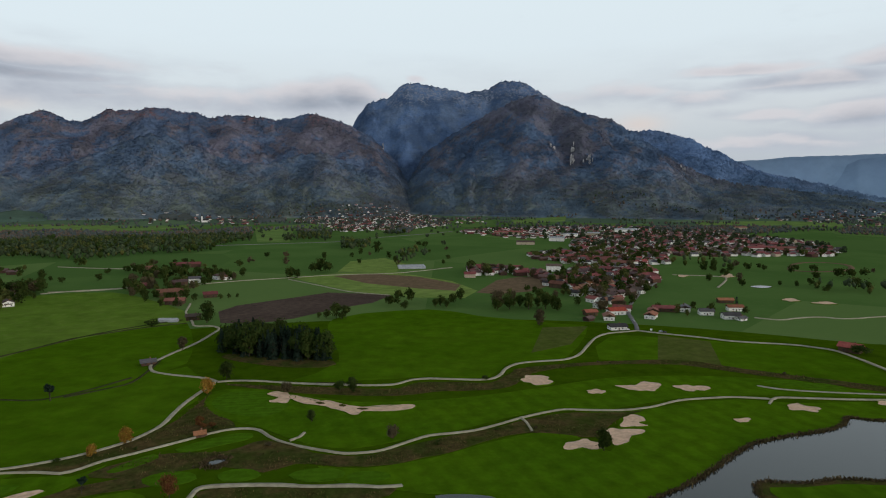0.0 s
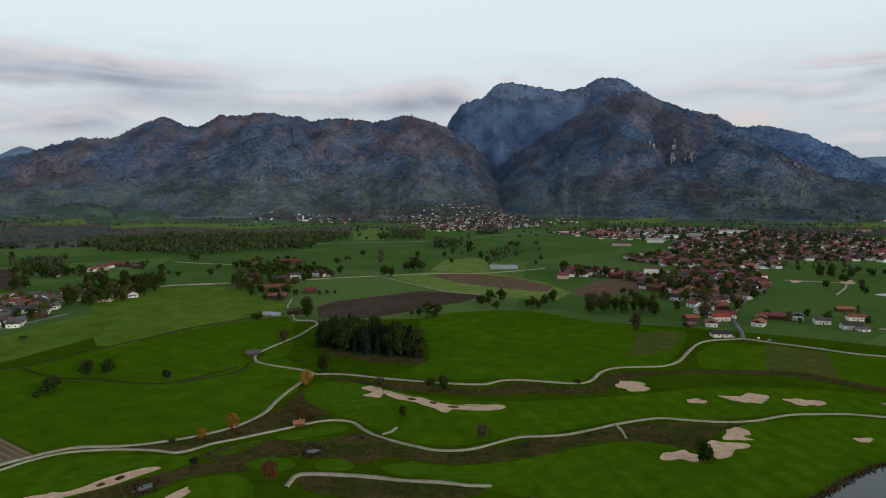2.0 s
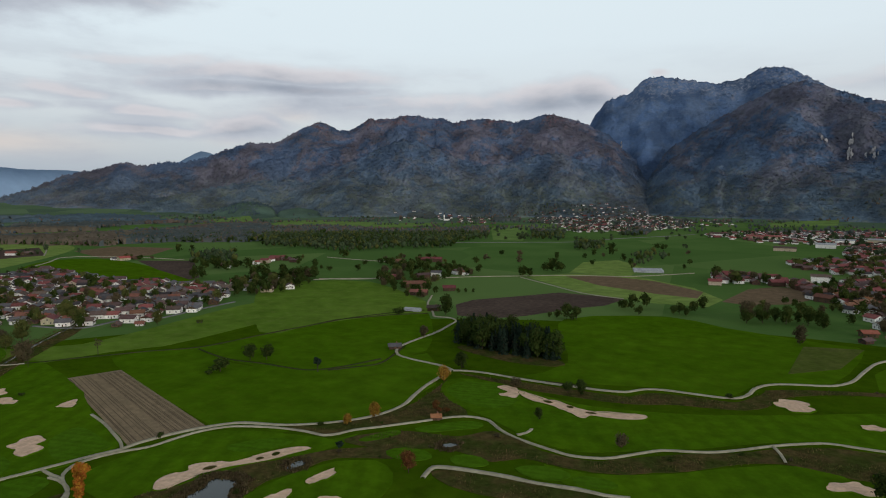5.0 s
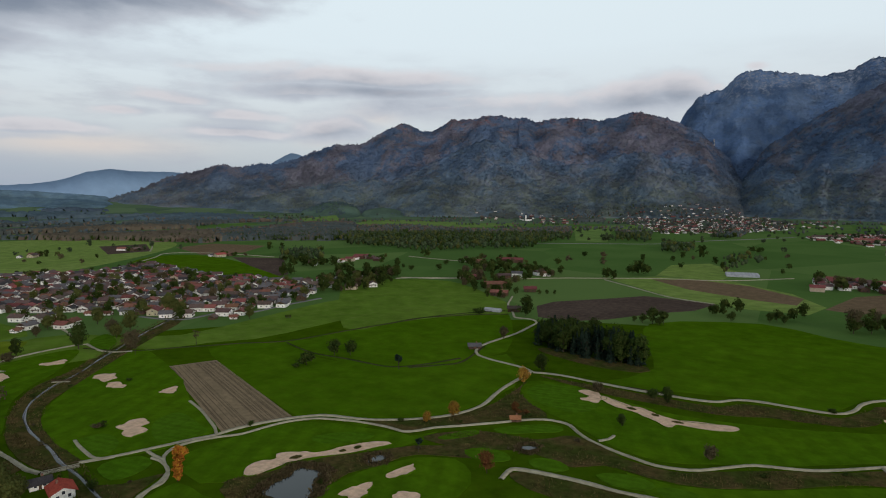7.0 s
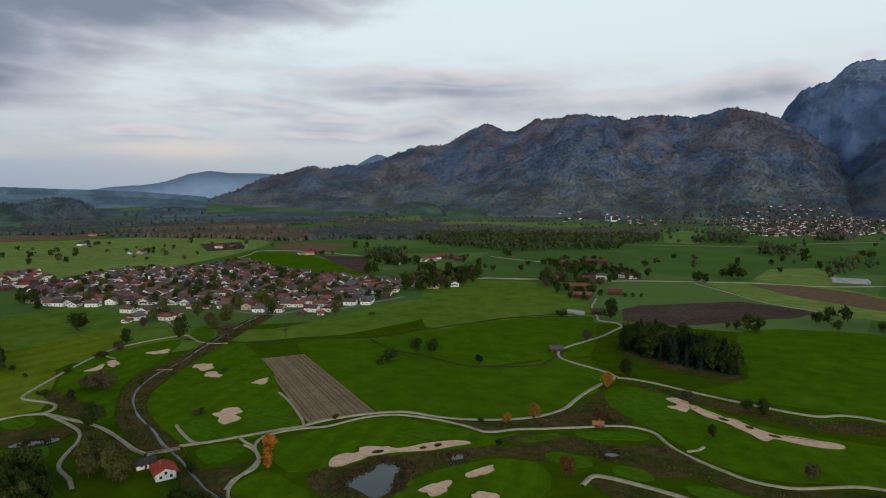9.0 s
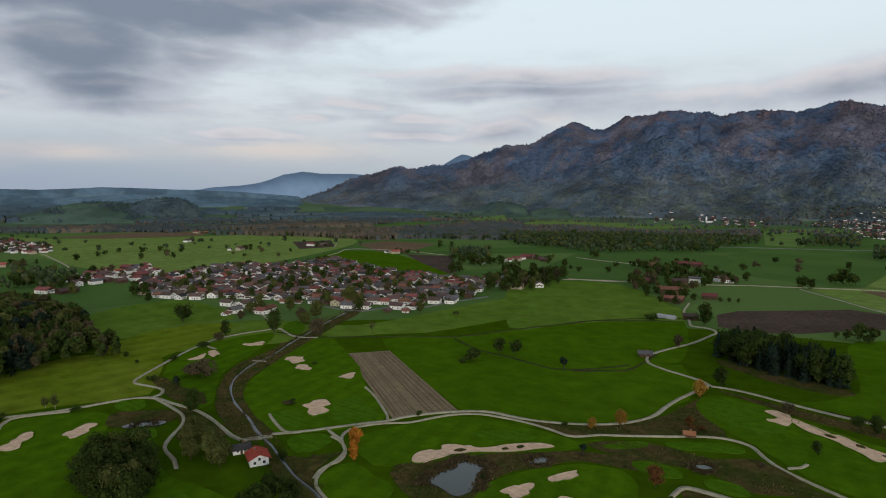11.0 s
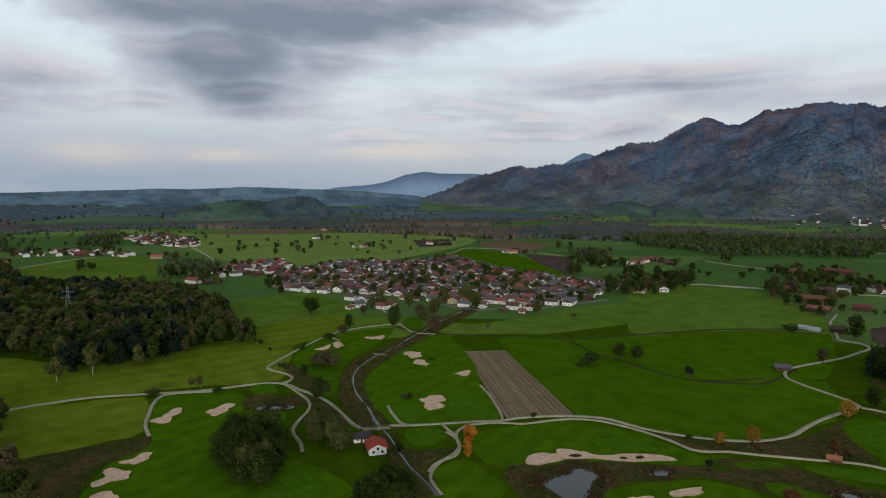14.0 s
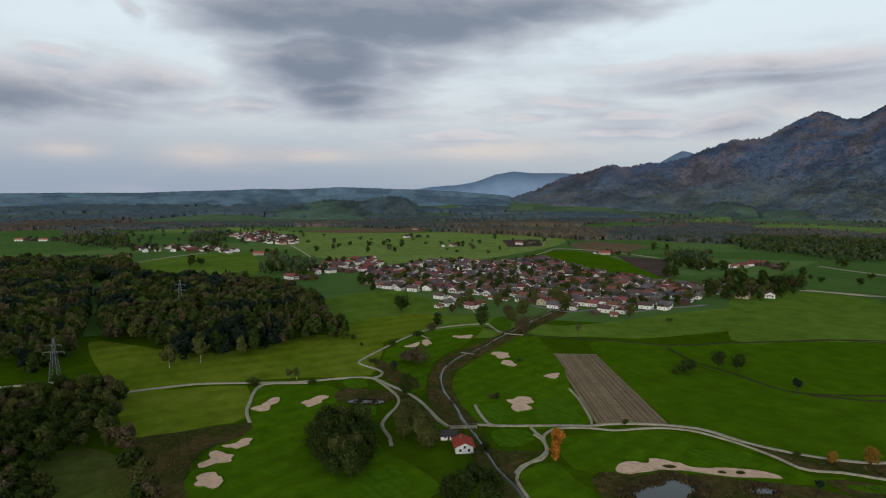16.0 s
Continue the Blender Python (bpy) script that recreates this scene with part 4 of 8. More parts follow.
# ---------------------------------------------------------------- golf course turf
for outline in (
    [(-143.6, 365.3), (-135.5, 376.2), (-110.8, 376.1), (-87.1, 365.1), (-47.8, 352.6), (5.3, 358.5), (58.7, 377.8), (118.7, 401.8), (193.7, 401.5), (252.9, 377.1), (270.5, 368.1), (265.2, 360.7), (193.2, 364.1), (139.7, 358), (94.6, 340.5), (48.8, 333.4), (4.5, 307.1), (-23.4, 294), (-44.3, 285.2), (-67.4, 292), (-88, 306.6), (-102.7, 316.8), (-121.3, 326.9), (-135.9, 345)],
    [(-56.6, 266.1), (-36.1, 263.7), (-6.3, 274.3), (20.8, 291.8), (44.6, 303.9), (64.7, 303.9), (78.7, 281.6), (98.1, 330.5), (120.8, 342.3), (172.2, 355.9), (202.2, 349.8), (254.6, 349.6), (240.2, 325.8), (219.4, 325.8), (204.9, 312.7), (149.8, 290.7), (110.1, 254.6), (84.6, 236.8), (47.9, 233.2), (3.5, 238.8), (-19.6, 243.7), (-43.7, 249.7)],
    [(-235.9, 204.7), (-227, 231.3), (-210.6, 248.7), (-178.1, 255), (-157.3, 254.9), (-159.1, 237.3), (-178.1, 235.7), (-195.5, 214), (-205.7, 194.7), (-204.8, 177.3), (-219.1, 176.9), (-233.8, 185.7)],
    [(-240.4, 187.2), (-225.3, 240.3), (-198.4, 249.3), (-165, 251), (-150.9, 267.6), (-157.5, 240), (-172.9, 225.1), (-201, 175.1), (-219.1, 170.8)],
    [(-464.8, 186.8), (-487.2, 228.1), (-483.9, 278), (-440.2, 242.2), (-397.2, 190.5), (-341, 155.8), (-345.6, 146.3), (-391.1, 152.9), (-428.3, 163)],
    [(-385.5, 214.5), (-438.6, 268.5), (-440.4, 304), (-357.6, 272), (-300.9, 237.9), (-250.4, 210.4), (-273, 160.7), (-323.6, 166.6), (-359.4, 187.1)],
    [(-386.8, 61.9), (-381.7, 93.4), (-364.1, 108.5), (-326.5, 93.9), (-311.2, 105.1), (-293.1, 105), (-264.1, 100.2), (-240.5, 107.1), (-214.3, 100.3), (-252.9, 13.3), (-273.8, 14.7), (-318.5, 36.1), (-329.5, 48.8)],
    [(-158.7, 173.3), (-162, 190.8), (-156.3, 214.9), (-144.3, 233.8), (-128.1, 242), (-115.1, 233.2), (-109.9, 212.6), (-120.4, 195.2), (-141.2, 179.3)],
    [(-203.1, 125.1), (-218.4, 145.9), (-218.9, 164.4), (-201, 162.9), (-184.5, 161), (-180.5, 141.2)],
):
    patch("fairway", outline, M["fairway"], 0.12, "mown golf fairway with faint mowing stripes", "fairway", step=8, ragged=1.5)

for outline in (
    [(-135.6, 352.9), (-132.8, 368.4), (-116.8, 372.8), (-97.3, 365.1), (-88.9, 344.9), (-97.1, 328.5), (-113.5, 331.2), (-127.7, 340.3)],
    [(-127.4, 284.1), (-118.2, 295), (-104.6, 304.4), (-96.6, 303.6), (-96.5, 297), (-107.8, 289.4), (-119.6, 281.5)],
    [(-147.4, 260.6), (-142.2, 271), (-135.7, 279), (-130.8, 274.6), (-136.1, 266.3), (-142.6, 259.5)],
    [(-97.5, 257.2), (-93.2, 262.7), (-84.5, 262.7), (-78.7, 257.2), (-83.6, 251.9), (-93, 251.4)],
    [(-66.9, 257.1), (-59.7, 263.2), (-47.3, 263.2), (-42.2, 258.2), (-46.6, 252.3), (-58.2, 250.8)],
    [(-41.5, 256.5), (-35.7, 260.9), (-25.7, 259.8), (-22.4, 254.9), (-29.6, 250.2), (-38, 251.3)],
    [(-128.4, 253), (-121.9, 260), (-110.8, 260), (-105.2, 254), (-110.7, 248.4), (-121.8, 246.9)],
    [(-261.2, 156.4), (-263.7, 165.3), (-256.6, 174.5), (-245.4, 172.3), (-241.6, 161.2), (-245.8, 152.6)],
    [(-329.1, 105.2), (-333, 112.6), (-327.1, 118), (-312, 113.5), (-311.2, 105.1), (-318.1, 101)],
    [(-376.7, 114.5), (-385.2, 122.5), (-378.7, 130.1), (-362.9, 126.5), (-361.3, 116.7)],
    [(-300.3, 168.4), (-297.7, 182.6), (-279.9, 179.1), (-271.8, 166.8), (-281.5, 162.1)],
    [(-288.4, 203.8), (-290.8, 221.7), (-262.8, 214), (-253.3, 208.3), (-262.6, 189.3)],
    [(-246.2, 82.9), (-244.9, 98.1), (-223.5, 94.4), (-217.8, 84.8), (-224.8, 75.6)],
    [(-497.3, 296.7), (-515.5, 321.9), (-482.1, 310.4), (-458.8, 286.6)],
    [(-202.6, 230.3), (-189.4, 245.9), (-176.1, 247.2), (-179, 236.8), (-192.2, 226.7)],
    [(207.3, 391.4), (224, 395.1), (237.3, 386.5), (220.2, 381.8)],
    [(225.1, 384.2), (244.6, 386.5), (251.4, 374.8), (232.6, 372.7)],
):
    patch("putting_green", outline, M["green"], 0.17, "short bright putting green with mowing lines", "green", step=4)

ROUGHS = [
    [(-139.1, 386.7), (-102, 383), (-65.5, 379.4), (-29.8, 377), (-16.2, 389.8), (5.8, 391), (31.3, 389.6), (44.2, 408.6), (57.9, 425.2), (113.2, 439.8), (172.4, 444.2), (210.4, 420.3), (245.5, 400.1), (278.5, 379.3), (272.1, 370.3), (239.5, 390.1), (205.1, 409.4), (167.8, 432), (111.3, 432.3), (68.7, 418.1), (54.5, 399.5), (41.3, 381.3), (26.6, 374.5), (-1.5, 372.4), (-28.8, 363.8), (-77.2, 367.2), (-106.9, 375)],
    [(-142.3, 371.8), (-143.7, 321.9), (-154.8, 295.8), (-170.8, 275.9), (-194.7, 261.9), (-193.1, 259.6), (-165.5, 260.7), (-151.9, 274.7), (-137.6, 288.8), (-124.6, 300.7), (-107.4, 312.8), (-117.6, 325.2), (-132.1, 337.6), (-140.6, 352.9)],
    [(-154.9, 257.4), (-132.8, 278.3), (-102.5, 282.1), (-87.7, 295.6), (-59.6, 280.7), (-37.8, 276.8), (-17.5, 288.5), (4.4, 301.1), (25, 310.1), (44.3, 323), (67.6, 333.3), (99.2, 334.1), (112.9, 337.7), (92.6, 322), (77.9, 299.4), (61.5, 302.4), (44.8, 305.4), (26.9, 298.1), (4.2, 281.8), (-21.5, 269.5), (-46.5, 266), (-67.2, 268.4), (-77.7, 260.5), (-102, 266.2), (-129.7, 255.7)],
    [(-99.2, 237.2), (-96.3, 244.3), (-66.6, 246.2), (-38.3, 245.2), (-18.5, 244.6), (-32.1, 233.4), (-79.6, 229.1)],
    [(-203.1, 175.8), (-193.5, 189.8), (-183.8, 208.7), (-170.8, 225.9), (-151.8, 245.9), (-127.3, 257.6), (-116.8, 260.4), (-115, 250.4), (-146.3, 237), (-154, 220.5), (-161.9, 206), (-161.4, 190), (-157.2, 171.6), (-175.6, 159.9), (-190, 164.2)],
    [(-542.8, 426.9), (-500.8, 352.2), (-454.9, 284.2), (-426.3, 239.7), (-413.5, 212.7), (-383.8, 184.1), (-340.2, 157.3), (-301.6, 144.7), (-280.8, 144.6), (-271.4, 149.6), (-274.3, 158), (-302.9, 163.2), (-343.6, 176.8), (-370.6, 195.1), (-393.8, 226.4), (-425.9, 271.6), (-469.4, 336.6), (-502.9, 388.5)],
    [(-348.7, 140), (-327.8, 146), (-289.3, 140.4), (-299.2, 120), (-319.9, 128.4)],
    [(-330.1, -7.2), (-332.4, 21.3), (-329.5, 48.8), (-313, 44), (-301.5, 23.9), (-274.3, 13.6), (-253.9, 11.3), (-262.5, -16.3), (-297.5, -9.1)],
    [(-364.1, 108.5), (-357.9, 121.1), (-345.1, 134.8), (-328.6, 128.3), (-341.6, 101.7)],
    [(-270, 148.8), (-244.7, 147.2), (-234.8, 159.9), (-230.7, 168.3), (-227, 154.6), (-217.2, 142.2), (-198.4, 132.7), (-195.5, 120.4), (-228.5, 131.7)],
    [(-417, 149.9), (-413.4, 157.2), (-389.4, 156.4), (-365.2, 160.7), (-342.6, 152.6), (-366.7, 143.3)],
]
for outline in ROUGHS:
    patch("rough_grass", outline, M["rough"], 0.09, "tall brown autumn rough grass", "rough", step=6, ragged=2.5)

# ---------------------------------------------------------------- bunkers
def bunker(points):
    """Sand with a slightly dished face and a turf lip round it."""
    pts = spline(points, True, 1.5)
    bm = bmesh.new()
    mid = sum(pts, Vector()) / len(pts)
    # fingers of turf reach into the sand
    turn = mid.x * 0.7
    for p in pts:
        w = math.atan2(p.y - mid.y, p.x - mid.x)
        p.xy = mid.xy + (p - mid).xy * (1 + 0.13 * math.sin(3 * w + turn) + 0.11 * math.sin(5 * w + turn * 2.3) + 0.06 * math.sin(8 * w + turn * 1.7))
    rings = []
    for scale, z in ((1.0, 0.62), (0.9, 0.5), (0.6, 0.48)):
        rings.append([bm.verts.new((*(mid + (p - mid) * scale).xy, z + 0.04)) for p in pts])
    for a, b in zip(rings, rings[1:]):
        for i in range(len(pts)):
            j = (i + 1) % len(pts)
            bm.faces.new((a[i], a[j], b[j], b[i]))
    f = bm.faces.new(rings[-1])
    bmesh.ops.triangulate(bm, faces=[f])
    outer = [bm.verts.new((*(mid + (p - mid) * 1.02).xy, -0.1)) for p in pts]
    for i in range(len(pts)):
        j = (i + 1) % len(pts)
        bm.faces.new((outer[i], outer[j], rings[0][j], rings[0][i]))
    bmesh.ops.recalc_face_normals(bm, faces=bm.faces)
    thing = tagged(part("bunker", bm, M["sand"]), "pale pinkish sand bunker with curved edges in turf", "bunker", "bunkers of the golf course")
    lip = bmesh.new()
    inner = [lip.verts.new((*p.xy, 0.64)) for p in pts]
    crown = [lip.verts.new((*(mid + (p - mid) * (1 + 0.25 / max(3.0, (p - mid).length))).xy, 0.72)) for p in pts]
    outer = [lip.verts.new((*(mid + (p - mid) * (1 + 0.8 / max(3.0, (p - mid).length))).xy, 0.05)) for p in pts]
    for a, b in ((inner, crown), (crown, outer)):
        for i in range(len(pts)):
            j = (i + 1) % len(pts)
            lip.faces.new((a[i], a[j], b[j], b[i]))
    bmesh.ops.recalc_face_normals(lip, faces=lip.faces)
    part("turf_lip", lip, M["meadow_dark"], thing, "rim of darker turf")


for outline in (
    [(-105.9, 365.1), (-102.2, 370.5), (-93.8, 367.2), (-89.3, 358.8), (-90.3, 350.7), (-96.7, 349.8), (-101.7, 353.7), (-98.4, 358.8)],
    [(-86.2, 355.7), (-82.5, 359.8), (-70.7, 351.6), (-64.1, 351.6), (-56.8, 346.7), (-46.5, 342.9), (-36.9, 343.8), (-27.4, 346.6), (-20.2, 345.6), (-18.9, 340), (-26.6, 335.4), (-39, 333.6), (-48.2, 331.9), (-58.4, 337.3), (-69, 342.9), (-77.9, 346.8), (-83.6, 348.7)],
    [(53.7, 402.1), (61, 405.9), (67.8, 400.7), (71.5, 391.9), (65.1, 384.7), (56.1, 384.8), (52.4, 389.6)],
    [(88.8, 372.1), (96.7, 374.3), (99.8, 369.8), (94.5, 365.5), (88.9, 367.7)],
    [(110.9, 381.1), (120.2, 382.2), (130.1, 390.5), (135.7, 385.7), (137.1, 376.4), (127.5, 371.9), (113.9, 373.1)],
    [(145.2, 382.1), (155.9, 382.1), (166.4, 379.7), (164.3, 374), (155.6, 370.7), (147.5, 374.1)],
    [(95.4, 321.1), (101.1, 327.9), (109.1, 327.9), (109, 321.9), (103.7, 317.8), (107.2, 313.8), (100.8, 311.4), (94.8, 313.8)],
    [(80.5, 305.3), (86.3, 309.9), (94.6, 308.3), (100, 306.8), (99.7, 302.3), (92.7, 297.2), (89.7, 291.6), (83.6, 289.5), (81.8, 295.1)],
    [(57.1, 289.6), (65.2, 293), (72.6, 295.1), (76, 288.9), (73.2, 282.9), (66.1, 284.9), (60.5, 283.6)],
    [(156.6, 322.6), (164.7, 324.3), (164.1, 320.1), (157.2, 317.7)],
    [(197.9, 344.9), (204.8, 349.7), (206, 343.9), (213.7, 341.1), (208.2, 334.7), (199, 335.6), (195.8, 338.4)],
    [(253.7, 350.6), (261.7, 352.5), (267.9, 347.6), (258.8, 341.9), (251.9, 344.7)],
    [(-205.8, 184.7), (-207.7, 189.7), (-206.1, 195.1), (-201.5, 199.5), (-203.4, 205.1), (-194.6, 213.1), (-185.6, 218.8), (-181.7, 226.8), (-176.8, 234), (-171.7, 238.1), (-167.9, 235.7), (-172.4, 228), (-176.7, 220.6), (-184, 212.9), (-190.3, 204.5), (-193.5, 196.7), (-194.8, 187.6), (-200.3, 182.8)],
    [(-145.2, 213.4), (-145.2, 218.7), (-142.5, 223.7), (-140.8, 228.2), (-137.9, 225.3), (-138.4, 219.6), (-139.5, 214.5), (-142.6, 211.8)],
    [(-152.1, 189.6), (-152.5, 195.7), (-150, 200.3), (-147.1, 202.7), (-144.6, 199.6), (-143.1, 194.8), (-145.3, 188.3), (-149, 187.6)],
    [(-132.9, 199), (-130.6, 205), (-126.4, 204.8), (-122.4, 203.5), (-123.2, 197.6), (-128.7, 195.1)],
    [(-300, 192.6), (-302.4, 200.3), (-299.8, 206.2), (-290.9, 202.4), (-288.5, 197.9), (-282.1, 196.2), (-281.9, 190.6), (-280.7, 184.9), (-289, 187)],
    [(-398.7, 239.7), (-399.4, 247.6), (-391.7, 249.1), (-381.3, 244.4), (-382.8, 237.1), (-391, 236.6)],
    [(-374.4, 231.8), (-374, 239.7), (-364.4, 238.2), (-358.3, 233.4), (-365.5, 230.2)],
    [(-330.1, 238.8), (-334.2, 247.3), (-330.6, 251), (-323.3, 244.5), (-325.1, 239.2)],
    [(-462, 240), (-459.8, 247.2), (-459.2, 255.5), (-450.7, 251.1), (-450.2, 241.9), (-456.1, 238.1)],
    [(-455.5, 206.1), (-458.5, 213.6), (-446.6, 211.1), (-439.8, 203.4)],
    [(-445.8, 186.9), (-450.3, 194.7), (-453.1, 202), (-444.3, 198.5), (-440.8, 188.7)],
    [(-351.9, 54.5), (-356.1, 60.8), (-364.1, 67.1), (-363.6, 72.7), (-356.8, 70.6), (-351.1, 64.6), (-344.2, 61.8), (-346, 56)],
    [(-347.4, 80.9), (-352.8, 87.9), (-356.7, 94), (-352.7, 97.4), (-345, 92.5), (-339.9, 85.2), (-341.9, 81.2)],
    [(-303.6, 33), (-304, 38.2), (-308.7, 42.8), (-305.7, 45.9), (-298.9, 44), (-297.9, 38.6), (-299.5, 33.7)],
    [(-287, 20.2), (-290.2, 25.7), (-296.5, 25.4), (-296.6, 30.9), (-291.6, 35.3), (-284.9, 33.7), (-283.1, 29.3), (-282.8, 23.4)],
    [(-266.7, 17.4), (-269.4, 18.8), (-275.8, 18.8), (-276.9, 22.8), (-269.5, 28.2), (-263.7, 28.2), (-261, 23.5), (-263, 18.2)],
):
    bunker(outline)

# turf islands left in the long bunkers
for outline in ([(-194.3, 205.3), (-193.7, 209.1), (-190.6, 210.3), (-191.2, 206.5)], [(-179.5, 222.7), (-178.8, 225.4), (-176.6, 224.9), (-177.8, 222.4)], [(-175.7, 229.3), (-175.3, 232.5), (-173, 232.3), (-173.5, 228.8)], [(-74.5, 350.7), (-71.4, 351.6), (-68.5, 348.7), (-71.6, 347.7)], [(-60, 346.7), (-56.8, 346.7), (-55.7, 343.8), (-58.9, 343.8)], [(-48.7, 340.1), (-44.6, 341), (-42.2, 339.1), (-45.9, 338.2)]):
    patch("turf_island", outline, M["rough"], 0.5, "dark turf island inside the sand", "turf", step=2)

# far practice bunkers, running track and paved yards
for outline in ([(394, 708.4), (408.2, 716.3), (408.5, 700.6), (395.2, 693)], [(416.3, 685.5), (433.5, 692.8), (440.5, 681.7), (423.5, 674.6)], [(417.7, 922.2), (439.7, 942.3), (435.8, 915.5), (414.4, 896.5)], [(356.6, 929.4), (372, 936), (366.7, 916.1), (352.5, 909.7)]):
    bunker(outline)
patch("pond", [(407.8, 811.6), (425.8, 821.9), (436.2, 811.4), (417.8, 798.9)], M["water"], 0.2, "small bright pond on the far course", "pond", step=4)
ribbon("running_track", [(574.5, 1015.4), (619.5, 1083.3), (660.8, 1111), (695.5, 1101.1), (702.1, 1064.6), (668.8, 1006.6), (617.5, 976.5), (581.7, 976.8), (565.1, 992), (574.5, 1015.4)], 8.0, M["stubble"], 0.3, "pale oval running track round a pitch", "track")
patch("car_park", [(184.7, 2342.7), (406.3, 2519.4), (641.7, 2519.6), (540.1, 2215.1), (221.3, 2079.9)], M["asphalt"], 0.5, "wide grey paved works yard", "yard", smooth=False)
ribbon("street", [(-477.2, 562.8), (-481, 507.1), (-482.2, 452.5), (-507.6, 436.8), (-512.9, 396.2), (-561.8, 387.3)], 4.0, M["asphalt"], 0.3, "village street along the last houses", "street")
ribbon("street", [(-808.7, 287.4), (-740.6, 330.2), (-728.4, 391.6), (-680.1, 432.9), (-628.3, 484.7), (-579.5, 533.7), (-542.6, 590.1)], 4.0, M["asphalt"], 0.3, "grey village street between gardens", "street")
ribbon("street", [(-914.1, 368), (-862, 443), (-776.8, 494.2), (-714.8, 551.1), (-629, 598.9)], 4.0, M["asphalt"], 0.3, "grey village street between gardens", "street")

# ---------------------------------------------------------------- water
patch("lake", [(234.8, 318.2), (227.6, 319.9), (217.8, 323.3), (212, 315.9), (202.5, 308.8), (190.5, 303.5), (173.4, 298.4), (159.1, 292.8), (148.1, 287.3), (134.8, 276.4), (121.2, 263.3), (109.2, 252.5), (95.8, 242.4), (81.2, 233.1), (77.8, 205.3), (113.5, 192), (199.5, 205.1), (296.4, 281), (287.1, 315.6)], M["water"], 0.2, "still grey lake reflecting the cloudy sky", "lake", step=6, ragged=0.8)
patch("island", [(129.5, 246.3), (136.5, 249.8), (149.9, 248.2), (163.6, 251.3), (175.8, 251.8), (186.2, 250.2), (210.2, 247.1), (203.7, 228.5), (168.5, 216.2), (133.6, 220.3), (125.5, 233)], M["rough"], 0.32, "low grassy island with reed edge", "island", step=6, ragged=1.0)
patch("fairway", [(134.1, 244.3), (147.6, 244.3), (163.4, 247.2), (183.3, 246.2), (201.6, 242.2), (199, 230.7), (170.8, 222.2), (141.5, 226.5), (133.4, 235.3)], M["fairway"], 0.42, "mown turf on the island", "fairway", step=8)
POND = [(-181.1, 174.6), (-182.4, 184), (-181.6, 193.2), (-184.1, 196.5), (-183.4, 200.7), (-177.8, 201.3), (-171.8, 202.7), (-170.6, 196.8), (-166.7, 190), (-161.9, 183.4), (-162.8, 173.7), (-169.1, 173.9), (-176.3, 174.8)]
patch("pond", POND, M["water"], 0.2, "small dark pond among reeds", "pond", step=3, ragged=0.6)
patch("pond", [(-161.2, 220.9), (-160.7, 227.8), (-157, 229.4), (-155.9, 225), (-158.5, 219.8)], M["water"], 0.2, "tiny reed pond beside the fairway", "pond", step=2)
patch("pond", [(-339.4, 106.1), (-339.6, 114.8), (-331, 125.7), (-327.8, 121), (-333.5, 109.3)], M["water"], 0.2, "narrow shallow pond in rough grass", "pond", step=2)
patch("pond", [(-107.2, 268.1), (-103.1, 272.2), (-98.8, 271.9), (-102.6, 267.2)], M["water"], 0.2, "tiny pond in rough grass", "pond", step=2)
patch("pond", [(-3.3, 237.9), (8.1, 239.3), (19.3, 237.4), (21.2, 233.3), (3.4, 231.1)], M["water"], 0.2, "dark pond edge below the fairway", "pond", step=3)
ribbon("stream", [(-531.4, 410.4), (-493.8, 347.3), (-468.1, 310.6), (-452.8, 288.7), (-438.6, 268.5), (-422.3, 247.9), (-410.4, 230.9), (-400.3, 213.1), (-386, 196.3), (-374.8, 186.3), (-357.8, 175.7), (-335.6, 166.8), (-319.7, 162.7), (-300.2, 158.1), (-283.3, 152.7), (-273.4, 150.7), (-259.7, 148), (-243, 143.2), (-225.2, 138.5), (-213.7, 137.1), (-205.7, 136.1), (-196.4, 133.5)], 1.7, M["water"], 0.14, "narrow dark stream between reedy banks", "stream", ragged=0.7)
ribbon("ditch", [(-481.7, 282.6), (-442.8, 293.9), (-417, 322.6), (-403.6, 335.9), (-384.9, 355.9), (-367.3, 369.8), (-354.5, 387.5), (-339.8, 435.3), (-323.3, 482.8), (-305.1, 529.4), (-280.9, 565.5), (-254.2, 593.9)], 1.6, M["ditch"], 0.3, "overgrown drainage ditch through the meadow", "ditch", ragged=0.9)
ribbon("ditch", [(-333.5, 456), (-324, 480.1), (-313.5, 515.1), (-292.7, 538.9), (-272.7, 560.1), (-243.6, 577.7)], 1.6, M["ditch"], 0.3, "overgrown drainage ditch through the meadow", "ditch", ragged=0.9)
ribbon("ditch", [(-354.4, 375), (-327, 363.7), (-307, 358.6), (-283.3, 358.5), (-260.1, 356.3), (-243.6, 355.3), (-232.5, 360.5), (-220.7, 374.9), (-206.9, 400.8)], 1.4, M["ditch"], 0.3, "winding overgrown meadow ditch", "ditch", ragged=0.9)
ribbon("ditch", [(-227.4, 360.8), (-212.8, 375.3), (-202, 389.3), (-203.7, 418.6), (-207.5, 443.6)], 1.4, M["ditch"], 0.3, "winding overgrown meadow ditch", "ditch", ragged=0.9)
ribbon("ditch", [(-81.9, 390.1), (-52.4, 387.5)], 1.0, M["ditch"], 0.2, "grassy ditch", "ditch")

# ---------------------------------------------------------------- roads and paths
def path(points, width=2.0, label="pale gravel path across the golf course", mat="gravel", z=0.40, name="path"):
    ribbon(name, points, width * 0.68, M[mat], z, label, name, ragged=0.25)


